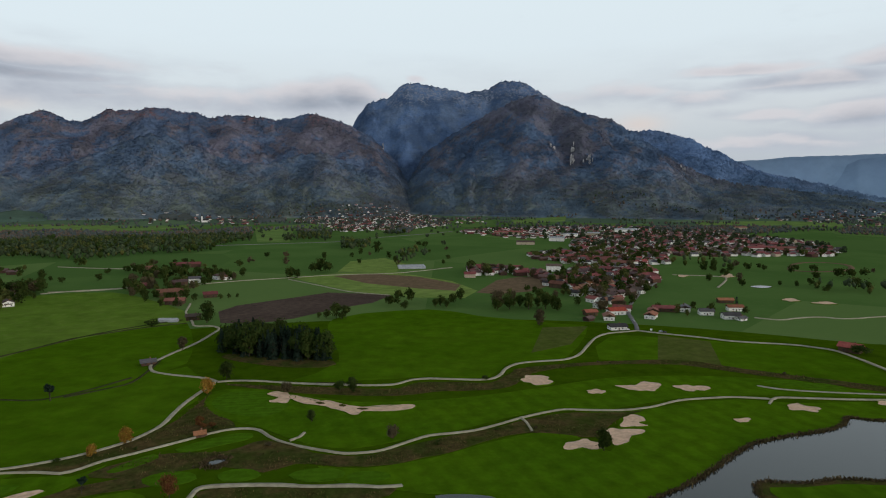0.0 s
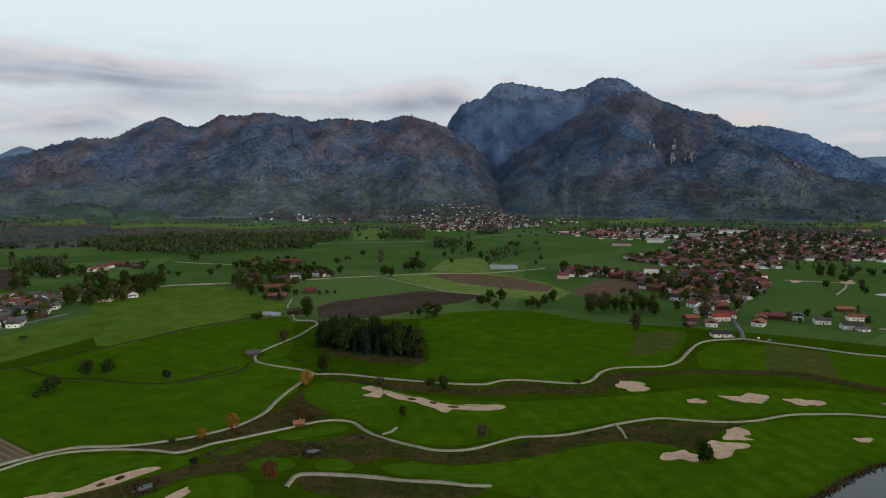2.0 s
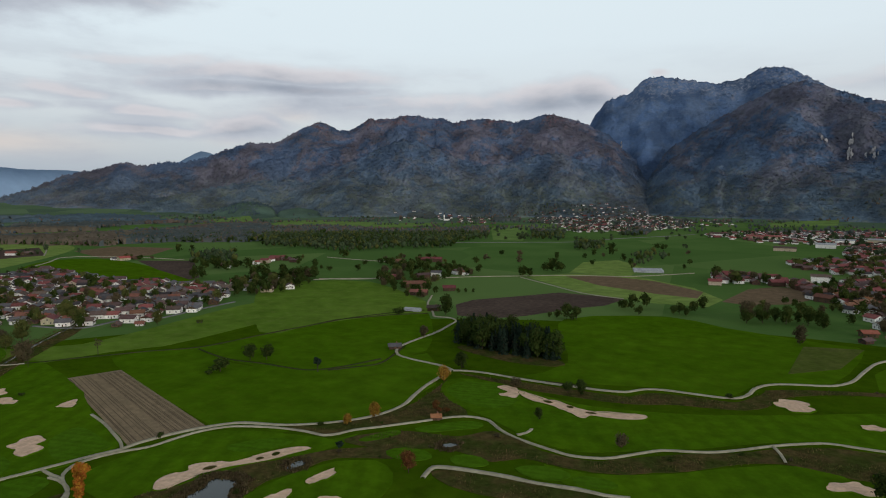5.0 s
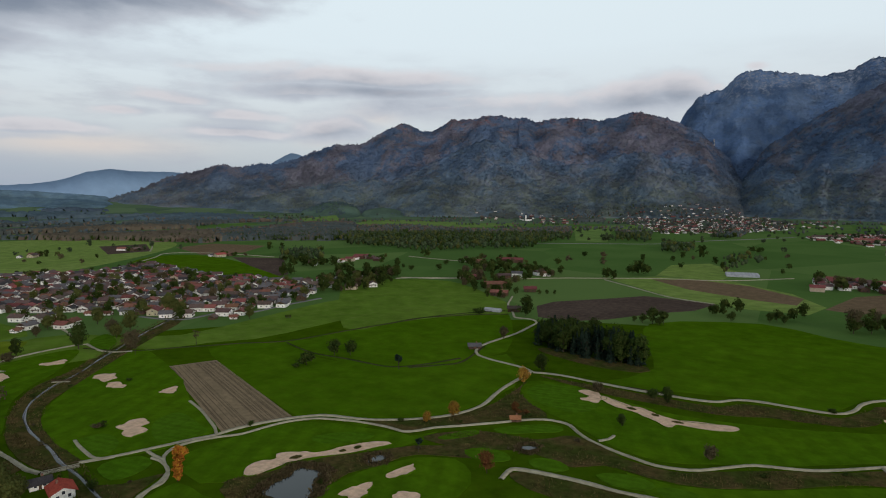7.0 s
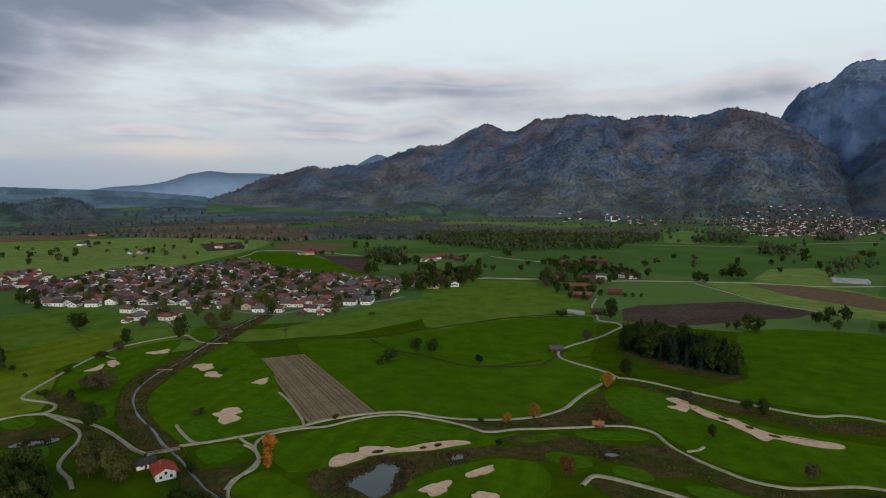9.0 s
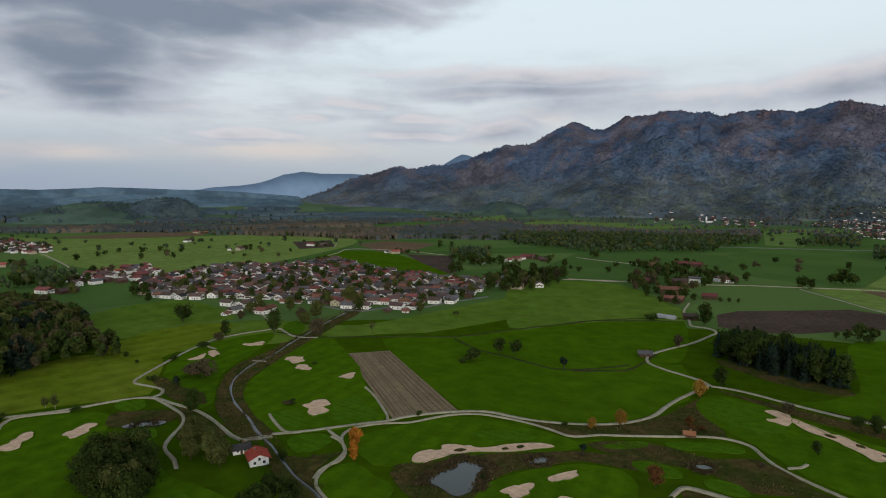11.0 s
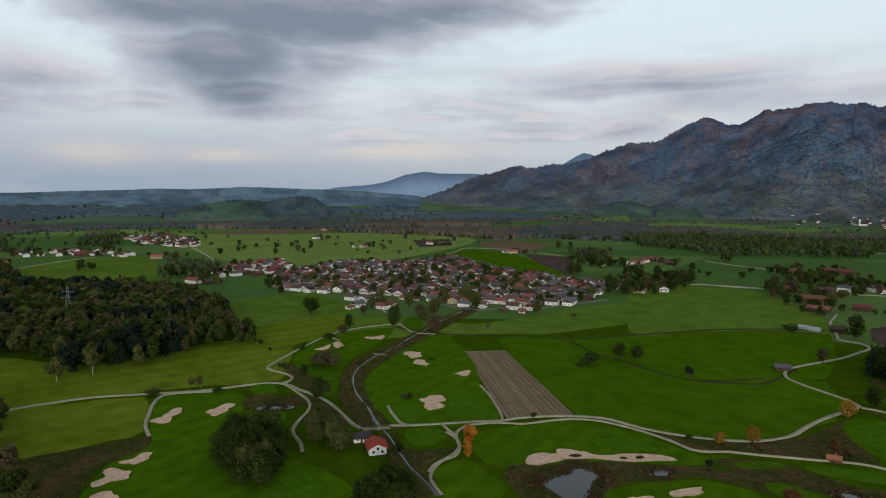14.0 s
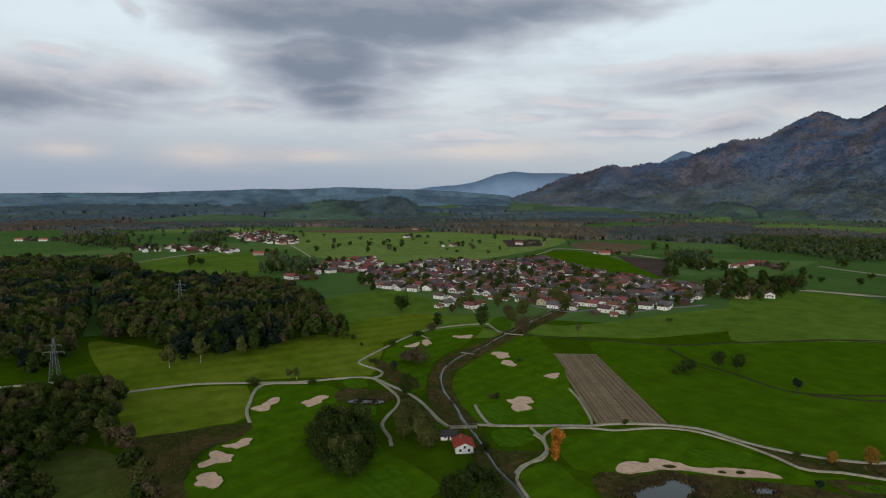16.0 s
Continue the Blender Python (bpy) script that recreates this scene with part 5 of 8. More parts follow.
ROAD = "narrow pale country lane through meadows"
path([(-284.1, 686.2), (-276.4, 661.5), (-268, 635.2), (-255.6, 610.9), (-241.4, 585.6), (-232.5, 567.4), (-226.7, 564.8), (-214.6, 564.8), (-203.4, 552.5), (-202.3, 531.7), (-202.2, 500.3), (-205.9, 476), (-209.2, 453.8), (-209.5, 438.1), (-206.4, 426.2), (-198.7, 415), (-184.9, 408.2), (-167.4, 402.9), (-156.5, 399), (-146.3, 391.5)], 3.0, ROAD, name="road")
path([(-146.3, 391.5), (-138, 393.9), (-123.2, 393.9), (-103.8, 390.1), (-88.7, 387.7), (-66.5, 385.2), (-44.7, 384), (-34, 385.1), (-28.8, 387.5), (-20.1, 396), (-9, 398.5), (5.9, 397.1), (24.4, 395.8), (33.9, 399.6), (39.8, 410), (42.6, 419.6), (48.5, 429.6), (57.4, 437), (72.4, 441.5), (89.8, 446.1), (103.5, 460.7), (116.6, 489.2), (130.3, 517.1), (143.9, 532.2), (160.7, 538.9), (173.7, 543.5)], 3.0, ROAD, name="road", z=0.36)
path([(-148, 390.2), (-149.2, 371.2), (-150.3, 350.9), (-149.4, 332.1), (-148.1, 317.5), (-150.3, 303.8), (-157.1, 289.9), (-170.5, 276.3), (-186, 266.4), (-197.8, 261.9), (-214.7, 258.4), (-222.6, 253.3), (-232.8, 241.6), (-240.7, 228.4), (-245.3, 216.8), (-246.6, 208.6), (-251.4, 200.1), (-256.1, 190.1), (-260.6, 180.5), (-264.9, 171.3), (-269.2, 163.9), (-274.5, 155.9)], 3.0, ROAD, name="road", z=0.37)
path([(193.4, 356.8), (174.2, 360), (156.4, 358), (138.1, 353.9), (117.6, 342.3), (100.2, 337.7), (84.4, 337.8), (68.7, 338.8), (58.5, 335.1), (43.2, 326.4), (28.4, 315.6), (16.1, 307.8), (4.5, 304), (-6.9, 301.1), (-17.8, 292.6), (-28, 283.8), (-35.7, 280.6), (-46.1, 279.4), (-54.5, 282), (-63.2, 285.2), (-72.2, 289.3), (-80.4, 294.1), (-87.7, 300.6), (-94.2, 308.1), (-100.7, 310.5), (-109.3, 309.7), (-118.7, 303.7), (-126.8, 295.7), (-136.7, 286.8), (-146, 278.4), (-155.1, 271), (-160.6, 262.9), (-164.8, 259.6)])
path([(-161.6, 261.9), (-166.5, 258.7), (-177.8, 259.9), (-195.2, 258.5), (-211.3, 254.3), (-219.7, 250), (-227.8, 240.7), (-232.6, 228.7), (-236.1, 216.1), (-241.7, 209.8), (-246.6, 203.1), (-250.2, 195.6), (-251.3, 188.1), (-247.1, 179.5), (-238.5, 173.7), (-229.3, 168.3), (-224.2, 161.6), (-223.7, 155.7), (-221.9, 149), (-216.7, 142.2)], z=0.35)
path([(-260.5, 179.8), (-251.3, 177.6), (-243.8, 177)], z=0.36)
path([(-250.3, 175.4), (-243.9, 175.3), (-234.7, 172.1), (-230.5, 168.7), (-225.7, 161.5), (-223, 153.4), (-218.4, 145.9), (-212.1, 140.3), (-205, 137.6), (-196, 135.4)], z=0.33)
path([(-75.8, 294.8), (-71.8, 299.1), (-70.6, 305)])
path([(42.3, 326.4), (44.6, 316.4), (45.5, 306.2)], 1.8)
path([(260.8, 354.5), (238.9, 355.6), (216.8, 357.8), (198.9, 358.8), (191.5, 351.8), (187.9, 346.9)])
path([(198.8, 381.9), (209.4, 375), (230.5, 369.4), (267.5, 363.9)])
path([(-101.1, 233.5), (-101.3, 242.4), (-99.2, 245.8), (-90.3, 247.3), (-78.7, 247.8), (-66.9, 247.7), (-54.9, 246.2), (-38.6, 247.2), (-26.7, 245.7), (-17, 247.1)], 3.0)
path([(-301.2, 170.1), (-293.3, 167.2), (-280.6, 163.7), (-272.8, 162.4), (-269, 164)], 2.4)
path([(-301.6, 237.5), (-284.1, 230.6), (-266, 221.4), (-253.4, 214.5), (-245.5, 208.3)], 2.2)
path([(-458.4, -97.4), (-460.2, -80.7), (-457.8, -62.6), (-457.3, -42.5)], 3.0)
path([(-414.4, -17), (-415.3, -1.6), (-415.1, 14.3), (-413.6, 30.7), (-405, 53.7), (-393.5, 79.9), (-388.8, 95.2), (-386, 115.1), (-381.9, 129.3), (-374.2, 136.3), (-357.7, 139.8), (-342.3, 143), (-328.5, 144.5), (-310.4, 143.5), (-295.3, 141.6), (-286.4, 140.7), (-277.9, 141.5)], 2.8)
path([(-374.2, 136.3), (-350.3, 136.8), (-333, 135.5), (-319.5, 129.3), (-308.8, 119.9), (-298.4, 112.3), (-289.1, 109.7), (-278.8, 108.8), (-267.5, 105.2)], 2.4, z=0.32)
path([(-377, 133.4), (-379.1, 140.9), (-386.9, 145.9), (-396.7, 144.6), (-408.3, 140.4), (-417.1, 139.2), (-427.1, 146.9), (-443, 163.9), (-463, 186.1), (-481.5, 209.3), (-495.6, 232), (-499.6, 256.9), (-497, 285.4), (-491.3, 291.3)], 2.6, z=0.36)
path([(-493.7, 292.1), (-464.9, 284.5), (-449, 286.3), (-439.7, 295.4)], 2.4)
path([(-484.9, 217.2), (-471.4, 215.4), (-463.6, 217)], 2.0)
path([(-385.2, 94.3), (-394.3, 72.9), (-391.4, 65.4), (-379.4, 59.6), (-364.3, 55.2), (-347.6, 50.7), (-328.3, 49.5)], 2.6, z=0.33)
path([(-603, 318.5), (-573.6, 315.4), (-551.2, 309.8), (-523.8, 298.2), (-494.8, 284.2)], 2.2)
path([(173.7, 543.5), (195, 529.8), (219.1, 516.7), (241.2, 502.2), (281.2, 490.4), (297.2, 479.1), (305, 470.2), (306.8, 446.8), (306.6, 418.5), (304.9, 380.4)], 3.0, ROAD, name="road")
path([(307.7, 602), (326.7, 590.7), (347.8, 598.9), (373.4, 604.4), (395.8, 595.8), (441.4, 606.9), (495.3, 609.6)], 3.0, ROAD, name="road")
path([(173.7, 543.5), (180.5, 570.3), (184.7, 594.2), (197.1, 648.5), (238.9, 746.7), (274.7, 812.6), (315.2, 885)], 5.0, "grey village street between houses", "asphalt", name="road")
path([(-497.4, 769.7), (-456.4, 778.7), (-427.9, 792.8), (-408.4, 812.6)], 3.5, ROAD, name="road")
path([(-341.6, 833.1), (-293, 872), (-236.4, 902), (-159.7, 940.7), (-74.5, 960.9), (15.3, 1037.1)], 3.5, ROAD, name="road")
path([(-224.9, 889.5), (-172.1, 831.8), (-117, 771.6), (-64.8, 744.4)], 2.5, ROAD, name="road")
path([(-617.6, 1480.9), (-512, 1531.4), (-384.3, 1585.3), (-277.6, 1643.5), (-174.1, 1825.4), (-43.7, 1989.8), (31.1, 2117.3)], 7.0, "straight grey main road across the plain", "asphalt", name="road")
path([(-498.1, 755.7), (-472.1, 777.7), (-421.4, 802.9), (-386.6, 819.4)], 3.5, ROAD, name="road")
path([(-1001.7, 669.2), (-1082.5, 780.8), (-1141.6, 854.6), (-1087.9, 899.7), (-992.4, 911.1), (-888.2, 909.3)], 4.0, ROAD, name="road")
path([(-1207.4, 862.4), (-1340.9, 964.7), (-1492.7, 1065.6)], 4.0, ROAD, name="road")
path([(-1191.3, -27.2), (-1304.8, 53.5), (-1375.6, 127.1)], 4.0, ROAD, name="road")
path([(-1510.2, 334), (-1236, 307.1), (-1064.4, 281.2)], 5.0, ROAD, name="road")
path([(-659.8, 1051.1), (-582.3, 1029.7), (-511.8, 1018.8)], 3.5, ROAD, name="road")
path([(350.5, 936.2), (410.5, 915.7), (408.8, 884.3), (360, 801.8)], 4.0, ROAD, name="road")

patch("field", [(-325.3, -46.1), (-329.7, -26.3), (-309.9, -10.4), (-278, -5.7), (-257.8, -6.6), (-264.1, -38.4), (-294.3, -49.9)], M["meadow_worn"], 0.07, "worn brownish clearing among trees", "clearing", step=10)

# ---------------------------------------------------------------- trees
def leaf_quads(centres, normals, size, rng):
    """Small bent leaf clumps as quads at the places given."""
    n = len(centres)
    t = rng.normal(size=(n, 3))
    t -= normals * (t * normals).sum(1, keepdims=True)
    t /= np.linalg.norm(t, axis=1, keepdims=True) + 1e-9
    b = np.cross(normals, t)
    s = size * rng.uniform(0.6, 1.25, (n, 1))
    w = rng.uniform(0.55, 1.0, (n, 1))
    sag = normals * s * 0.35
    v = np.stack([centres - t * s, centres - b * s * w + sag * rng.uniform(-1, 1, (n, 1)), centres + t * s - sag * 0.5, centres + b * s * w + sag * rng.uniform(-1, 1, (n, 1))], 1)
    return v.reshape(-1, 3), np.arange(4 * n).reshape(n, 4)


def directions(n, rng):
    d = rng.normal(size=(n, 3))
    return d / np.linalg.norm(d, axis=1, keepdims=True)


def broad_crown(h, wide, n, size, rng, base=0.22, lobes=9, core=True):
    """Leaf clumps over several lobes of a crown: uneven outline, with gaps."""
    lo, hi = h * base, h
    c = directions(lobes, rng) * rng.uniform(0.35, 0.62, (lobes, 1))
    c = c * np.array([wide / 2, wide / 2, (hi - lo) / 2]) + np.array([0, 0, (lo + hi) / 2])
    rad = rng.uniform(0.46, 0.64, (lobes, 1)) * np.array([wide / 2, wide / 2, (hi - lo) / 2 * 0.8])
    pick = rng.integers(0, lobes, n)
    d = directions(n, rng)
    d[:, 2] = np.abs(d[:, 2]) * 0.75 + d[:, 2] * 0.25
    p = c[pick] + d * rad[pick] * rng.uniform(0.78, 1.08, (n, 1))
    nrm = d + rng.normal(size=(n, 3)) * 0.45
    nrm /= np.linalg.norm(nrm, axis=1, keepdims=True)
    v, f = leaf_quads(p, nrm, size, rng)
    if core:
        m = lobes * 8
        d2 = directions(m, rng)
        k = np.repeat(np.arange(lobes), 8)
        v2, f2 = leaf_quads(c[k] + d2 * rad[k] * 0.5, d2, size * 2.6, rng)
        v, f = np.concatenate([v, v2]), np.concatenate([f, f2 + len(v)])
    return v, f


def conifer_crown(h, wide, n, size, rng, base=0.06):
    """Drooping needle sprays in whorls up a narrowing cone."""
    k = rng.uniform(0, 1, n) ** 1.25
    z = h * (base + (1 - base) * k)
    whorl = 0.86 + 0.14 * np.sin(k * 34 + rng.uniform(0, 6))
    r = wide / 2 * (1 - k) ** 0.85 * whorl * rng.uniform(0.55, 1.05, n) + 0.08
    a = rng.uniform(0, 2 * np.pi, n)
    p = np.stack([np.cos(a) * r, np.sin(a) * r, z - r * 0.18], -1)
    nrm = np.stack([np.cos(a) * 0.8, np.sin(a) * 0.8, np.full(n, 0.75)], -1) + rng.normal(size=(n, 3)) * 0.25
    nrm /= np.linalg.norm(nrm, axis=1, keepdims=True)
    return leaf_quads(p, nrm, size, rng)


def trunk_mesh(name, h, radius, mat, limbs=4):
    """Tapered trunk with limbs that fork into the crown."""
    bm = bmesh.new()

    def taper(p, q, r0, r1):
        way = (q - p).normalized()
        side = way.orthogonal().normalized()
        up = way.cross(side)
        rings = [[bm.verts.new(c + (side * math.cos(a) + up * math.sin(a)) * r) for a in (0, 1.257, 2.513, 3.770, 5.027)] for c, r in ((p, r0), (p.lerp(q, 0.5) + side * r1, (r0 + r1) / 2), (q, r1))]
        for u, w in zip(rings, rings[1:]):
            for i in range(5):
                bm.faces.new((u[i], u[(i + 1) % 5], w[(i + 1) % 5], w[i]))

    taper(Vector((0, 0, -0.3)), Vector((0.1, 0, h * 0.62)), radius, radius * 0.45)
    for i in range(limbs):
        a = i * 2.4 + 0.4
        p = Vector((0, 0, h * (0.26 + 0.08 * i)))
        taper(p, p + Vector((math.cos(a) * h * 0.2, math.sin(a) * h * 0.2, h * 0.22)), radius * 0.45, radius * 0.15)
    mesh = bpy.data.meshes.new(name)
    bm.to_mesh(mesh)
    bm.free()
    mesh.materials.append(mat)
    return mesh


LEAVES = {"dark": "leaf_dark", "green": "leaf_green", "olive": "leaf_olive", "brown": "leaf_brown", "red": "leaf_red", "orange": "leaf_orange", "yellow": "leaf_yellow", "spruce": "needle", "pine": "needle", "bush": "leaf_dark", "bushred": "leaf_red", "bare": "leaf_brown", "birch": "leaf_olive", "bushbrown": "leaf_brown"}
LABEL = {
    "dark": "dark green round deciduous tree standing alone", "green": "leafy green broad deciduous tree", "olive": "olive green tree turning in autumn", "brown": "brown autumn tree with thinning leaves",
    "red": "reddish brown leafy autumn tree", "orange": "bright orange slender autumn tree", "yellow": "golden yellow small autumn tree", "spruce": "dark green pointed spruce tree",
    "pine": "dark open-crowned solitary pine", "bush": "dense rounded dark green bush", "bushred": "dark red leafy autumn shrub", "bare": "nearly bare brown autumn tree", "birch": "pale-stemmed birch with olive leaves", "bushbrown": "low brown scrubby autumn bush",
}
PROTOS = {}


def tree_meshes(kind, variant):
    """Unit meshes, 10 m high, of one variant of a kind of tree."""
    key = (kind, variant)
    if key not in PROTOS:
        rng = np.random.default_rng(hash(kind) % 1 + 17 * variant + len(kind) * 101 + ord(kind[0]))
        if kind == "spruce":
            v, f = conifer_crown(10, 4.4, 420, 0.42, rng)
        elif kind == "pine":
            v, f = broad_crown(10, 6.5, 260, 0.42, rng, base=0.42, lobes=7)
        elif kind in ("bush", "bushred", "bushbrown"):
            v, f = broad_crown(10, 17, 480, 0.6, rng, base=-0.1, lobes=9)
        elif kind == "orange":
            v, f = broad_crown(10, 6.4, 800, 0.46, rng, base=0.0, lobes=12)
        elif kind == "bare":
            v, f = broad_crown(10, 7.5, 130, 0.36, rng, base=0.25, lobes=9, core=False)
        elif kind == "birch":
            v, f = broad_crown(10, 6.0, 460, 0.42, rng, base=0.03, lobes=12)
        else:
            v, f = broad_crown(10, 9.8 if variant % 2 else 8.6, 950, 0.35, rng, base=-0.06, lobes=16)
        crown = raw_mesh("crown", v, f, M[LEAVES[kind]])
        trunk = trunk_mesh("trunk", 10, 0.13 if kind == "birch" else 0.24, M["birch_bark" if kind == "birch" else "bark"])
        PROTOS[key] = (crown, trunk)
    return PROTOS[key]


GROWN = []


def tree(x, y, h, kind, group=""):
    GROWN.append((math.hypot(x, y), x, y, h, kind, group, random.randrange(4), random.uniform(0, 360), random.uniform(0.9, 1.1)))


def plant_trees(most):
    """The nearest trees as things, trunk and crown under one base; the far ones joined by foliage."""
    heaps = {}
    grown = sorted(GROWN)
    level = heights([g[1:3] for g in grown])
    for k, (_, x, y, h, kind, group, variant, turn, wide) in enumerate(grown):
        crown, trunk = tree_meshes(kind, variant)
        m = pose(x, y, level[k] if _ > 2500 else 0.0, 0, 0, turn) @ Matrix.Diagonal((h / 10 * wide, h / 10 / wide, h / 10 * (1.0 if kind.startswith("bush") or kind == "spruce" or (not group.startswith("spruces") and _ > 1000) else 1.22), 1))
        if k < most:
            name = "bush" if kind.startswith("bush") else "tree"
            base = tagged(new(name), LABEL[kind], name, group)
            base.matrix_basis = m
            share("trunk", trunk, base)
            share("crown", crown, base)
            continue
        v = np.empty(len(crown.vertices) * 3, np.float32)
        crown.vertices.foreach_get("co", v)
        keep = np.arange(len(v) // 12)
        v = v.reshape(-1, 4, 3)[keep % 20 == 0 if _ > 1100 else keep % 6 == 0]
        v = (v - v.mean(1, keepdims=True)) * (3.6 if _ > 1100 else 2.1) + v.mean(1, keepdims=True)
        r = np.array(m.to_3x3())
        # crowns beyond 2300 m take the haze-tinted foliage colour
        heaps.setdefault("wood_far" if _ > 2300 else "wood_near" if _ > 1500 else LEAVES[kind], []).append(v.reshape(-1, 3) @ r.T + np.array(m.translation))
    for leaf, crowns in heaps.items():
        v = np.concatenate(crowns)
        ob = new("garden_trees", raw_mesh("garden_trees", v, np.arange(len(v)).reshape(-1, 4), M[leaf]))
        tagged(ob, "far hedgerow and garden trees in autumn leaf", "trees", kind="stuff")


def trees(kind, places, group=""):
    for x, y, h in places:
        tree(x, y, h, kind, group)


trees("dark", [(-142.2, 396.4, 12.3), (75.9, 282.3, 10.4), (-55.7, 370.4, 9.5), (-63.8, 371.5, 7.3), (-225.3, 580.2, 18.7), (20.2, 707, 13.3), (-140, 1324.5, 26.9), (-411.5, 1666.4, 26.1)])
trees("yellow", [(-143.4, 366.3, 9.3), (-154.5, 290.9, 7.6), (-163, 275.9, 4.5)])
trees("red", [(-109, 236.3, 8.9), (-127.5, 314.5, 5.3)])
trees("brown", [(-204.6, 476, 10), (-25.1, 297.5, 7.9), (89.8, 565.7, 14), (57.7, 649.4, 19.6), (-96, 369.4, 8)])
trees("bushred", [(-121, 313.7, 2.8), (-125.1, 312.9, 2.5)])
trees("dark", [(-70.5, 320.8, 6.6)])
trees("spruce", [(319.5, 664.7, 11.2)])
trees("pine", [(-232.1, 355.2, 8.3)])
trees("bush", [(-269.7, 562.6, 9), (27.7, 395.8, 3.5), (314.8, 458.2, 8.7), (-146.2, 284.2, 1.7)])
trees("green", [(-49.6, 677.5, 15.6), (-37.7, 688.4, 14.9), (-56.6, 670.5, 10.9), (-41.6, 650, 9.7), (-62.2, 677.6, 8.3), (70.9, 649.3, 15.8), (57.1, 642.8, 14.0), (83, 659.3, 13.4), (90.8, 649.2, 16.7), (108.8, 649.1, 15.8), (101.3, 659.1, 10.7), (-8.6, 659.8, 8.9), (-2.6, 670.1, 11.8), (10, 677.1, 12.0), (3.6, 659.7, 8.1), (-105.5, 601.4, 13.9), (-96, 601.4, 12.3), (-115, 601.5, 9.0), (-122.3, 601.5, 5.8), (-99.6, 595.8, 8.1)])
trees("dark", [(-333.8, 140.9, 12.9), (-586.9, 243, 17.9), (-483.2, 279.4, 20.1), (-553.6, 145.4, 11.7), (-505.3, 245.2, 11.7), (-295.1, 362.9, 11.9), (-284.5, 368.5, 11.3), (-388.6, 154.8, 6.5)])
trees("bush", [(-295, 331.4, 10.4), (-471.6, 210.2, 6.9), (-240.6, 226.8, 3.2), (-396.6, 62.8, 6), (-382.7, 96.6, 3.8), (-245.9, 144.8, 3.5), (-297.4, 323.4, 4)])
trees("bushbrown", [(-492.3, 233.3, 7.3), (-396.2, 175.2, 13.4), (-405.3, 173.9, 9.4), (-308.6, 185.4, 3.5)])
trees("orange", [(-219.6, 165.6, 8.4), (-230.3, 175.1, 9.9)])
trees("yellow", [(-162.7, 276.4, 5.4), (-154.2, 291.1, 7)])
trees("birch", [(-462.3, 16.4, 17.9), (-468.3, 37.5, 19.3), (-396.9, 89.8, 7.7), (-401.6, 86, 7)])
trees("bare", [(-413.8, 334, 11.9), (-428.2, 290, 7.8)])
trees("pine", [(-231.6, 354.9, 9.6), (-383.5, 152.8, 7.2), (-146.4, 240.6, 6.4)])
trees("brown", [(-447.3, 299.9, 17.3), (-513.1, 326.9, 14.9), (-555.9, 285.9, 9.4)])
trees("dark", [(-1139.5, 81.9, 19.6), (-1133.3, 95, 15.7), (-739.4, 825.5, 24.8), (-627.4, 1060.8, 19.1), (-1290.4, 338.9, 16.9), (-1365.6, 486, 18.6), (-1382.2, 527.6, 16.3), (-787.7, 267.9, 16.9), (-782.8, 278.2, 15.4), (-1371.6, 399.6, 11.7), (-1396.3, 420.4, 11.9), (-1416.4, 454.3, 13.6), (-1596.1, 234, 19.8)])

for outline, gap in (([(-371.2, 717.4), (-524.6, 1076.7), (-481.6, 1152.5), (-309.6, 921.8), (-287.7, 832.6), (-328.4, 782.5), (-284.4, 661.5), (-315.2, 661.7)], 15.0), ([(127.5, 558), (177.4, 694.4), (257, 828.5), (315.2, 885), (262.5, 755.3), (199.9, 642), (140, 546)], 22.0), ([(201.8, 611.2), (295.3, 582.7), (315.1, 622.5), (247.7, 675.7)], 22.0), ([(53.1, 756.8), (160.3, 803.3), (156.2, 658.8), (102.2, 626.8), (57.7, 649.4)], 17.0)):
    for x, y in scatter(outline, gap, random, 0.5, 0.5):
        if random.random() < 0.45:
            tree(x, y, random.uniform(6, 13), random.choice(("dark", "green", "brown", "olive", "dark")), "trees about the farmsteads")

# ---------------------------------------------------------------- copse and near groves
COPSE = [(-173.1, 468.8), (-149.3, 451.9), (-117.3, 442.3), (-81.8, 442.1), (-94.7, 479.1), (-142.2, 502), (-176.3, 506.2)]
for x, y in scatter(COPSE, 6.4, random, jitter=0.4):
    tree(x, y, random.uniform(14, 21), "spruce" if random.random() < 0.72 else "dark", "spruces of the meadow copse")
trees("spruce", [(-85.5, 448.4, 15.6), (-94.5, 451.7, 14.8), (-100.3, 455, 17.5)])
patch("rough_grass", [(-166.6, 455.3), (-156.9, 461.9), (-119, 448.6), (-80.2, 442.1), (-82.3, 427.2), (-113.5, 427.3), (-150.4, 442.4)], M["rough"], 0.09, "brown undergrowth along the copse", "rough", step=6)

GROVES = [
    ([(-279.9, 68), (-301.5, 79.2), (-304.3, 96.5), (-290.2, 102.4), (-258.2, 91), (-242.1, 81.5), (-247.5, 68.3), (-261.9, 63.5)], "dark", 6.6, 9, 14),
    ([(-267.3, 108.6), (-289.7, 121), (-289.7, 133.9), (-275, 133.5), (-253.6, 121.6), (-251.9, 110.7)], "olive", 8.5, 9, 13),
    ([(-196.5, 94.8), (-212.6, 105.8), (-219.4, 116.2), (-213.7, 123.3), (-198.7, 123.7), (-186.1, 115.9)], "dark", 8.5, 9, 13),
]
for outline, kind, gap, low, tall in GROVES:
    for x, y in scatter(outline, gap, random, jitter=0.4):
        pick = kind if random.random() < 0.65 else random.choice(("olive", "green"))
        tree(x, y, random.uniform(low, tall), pick, "trees of the stream-side grove")


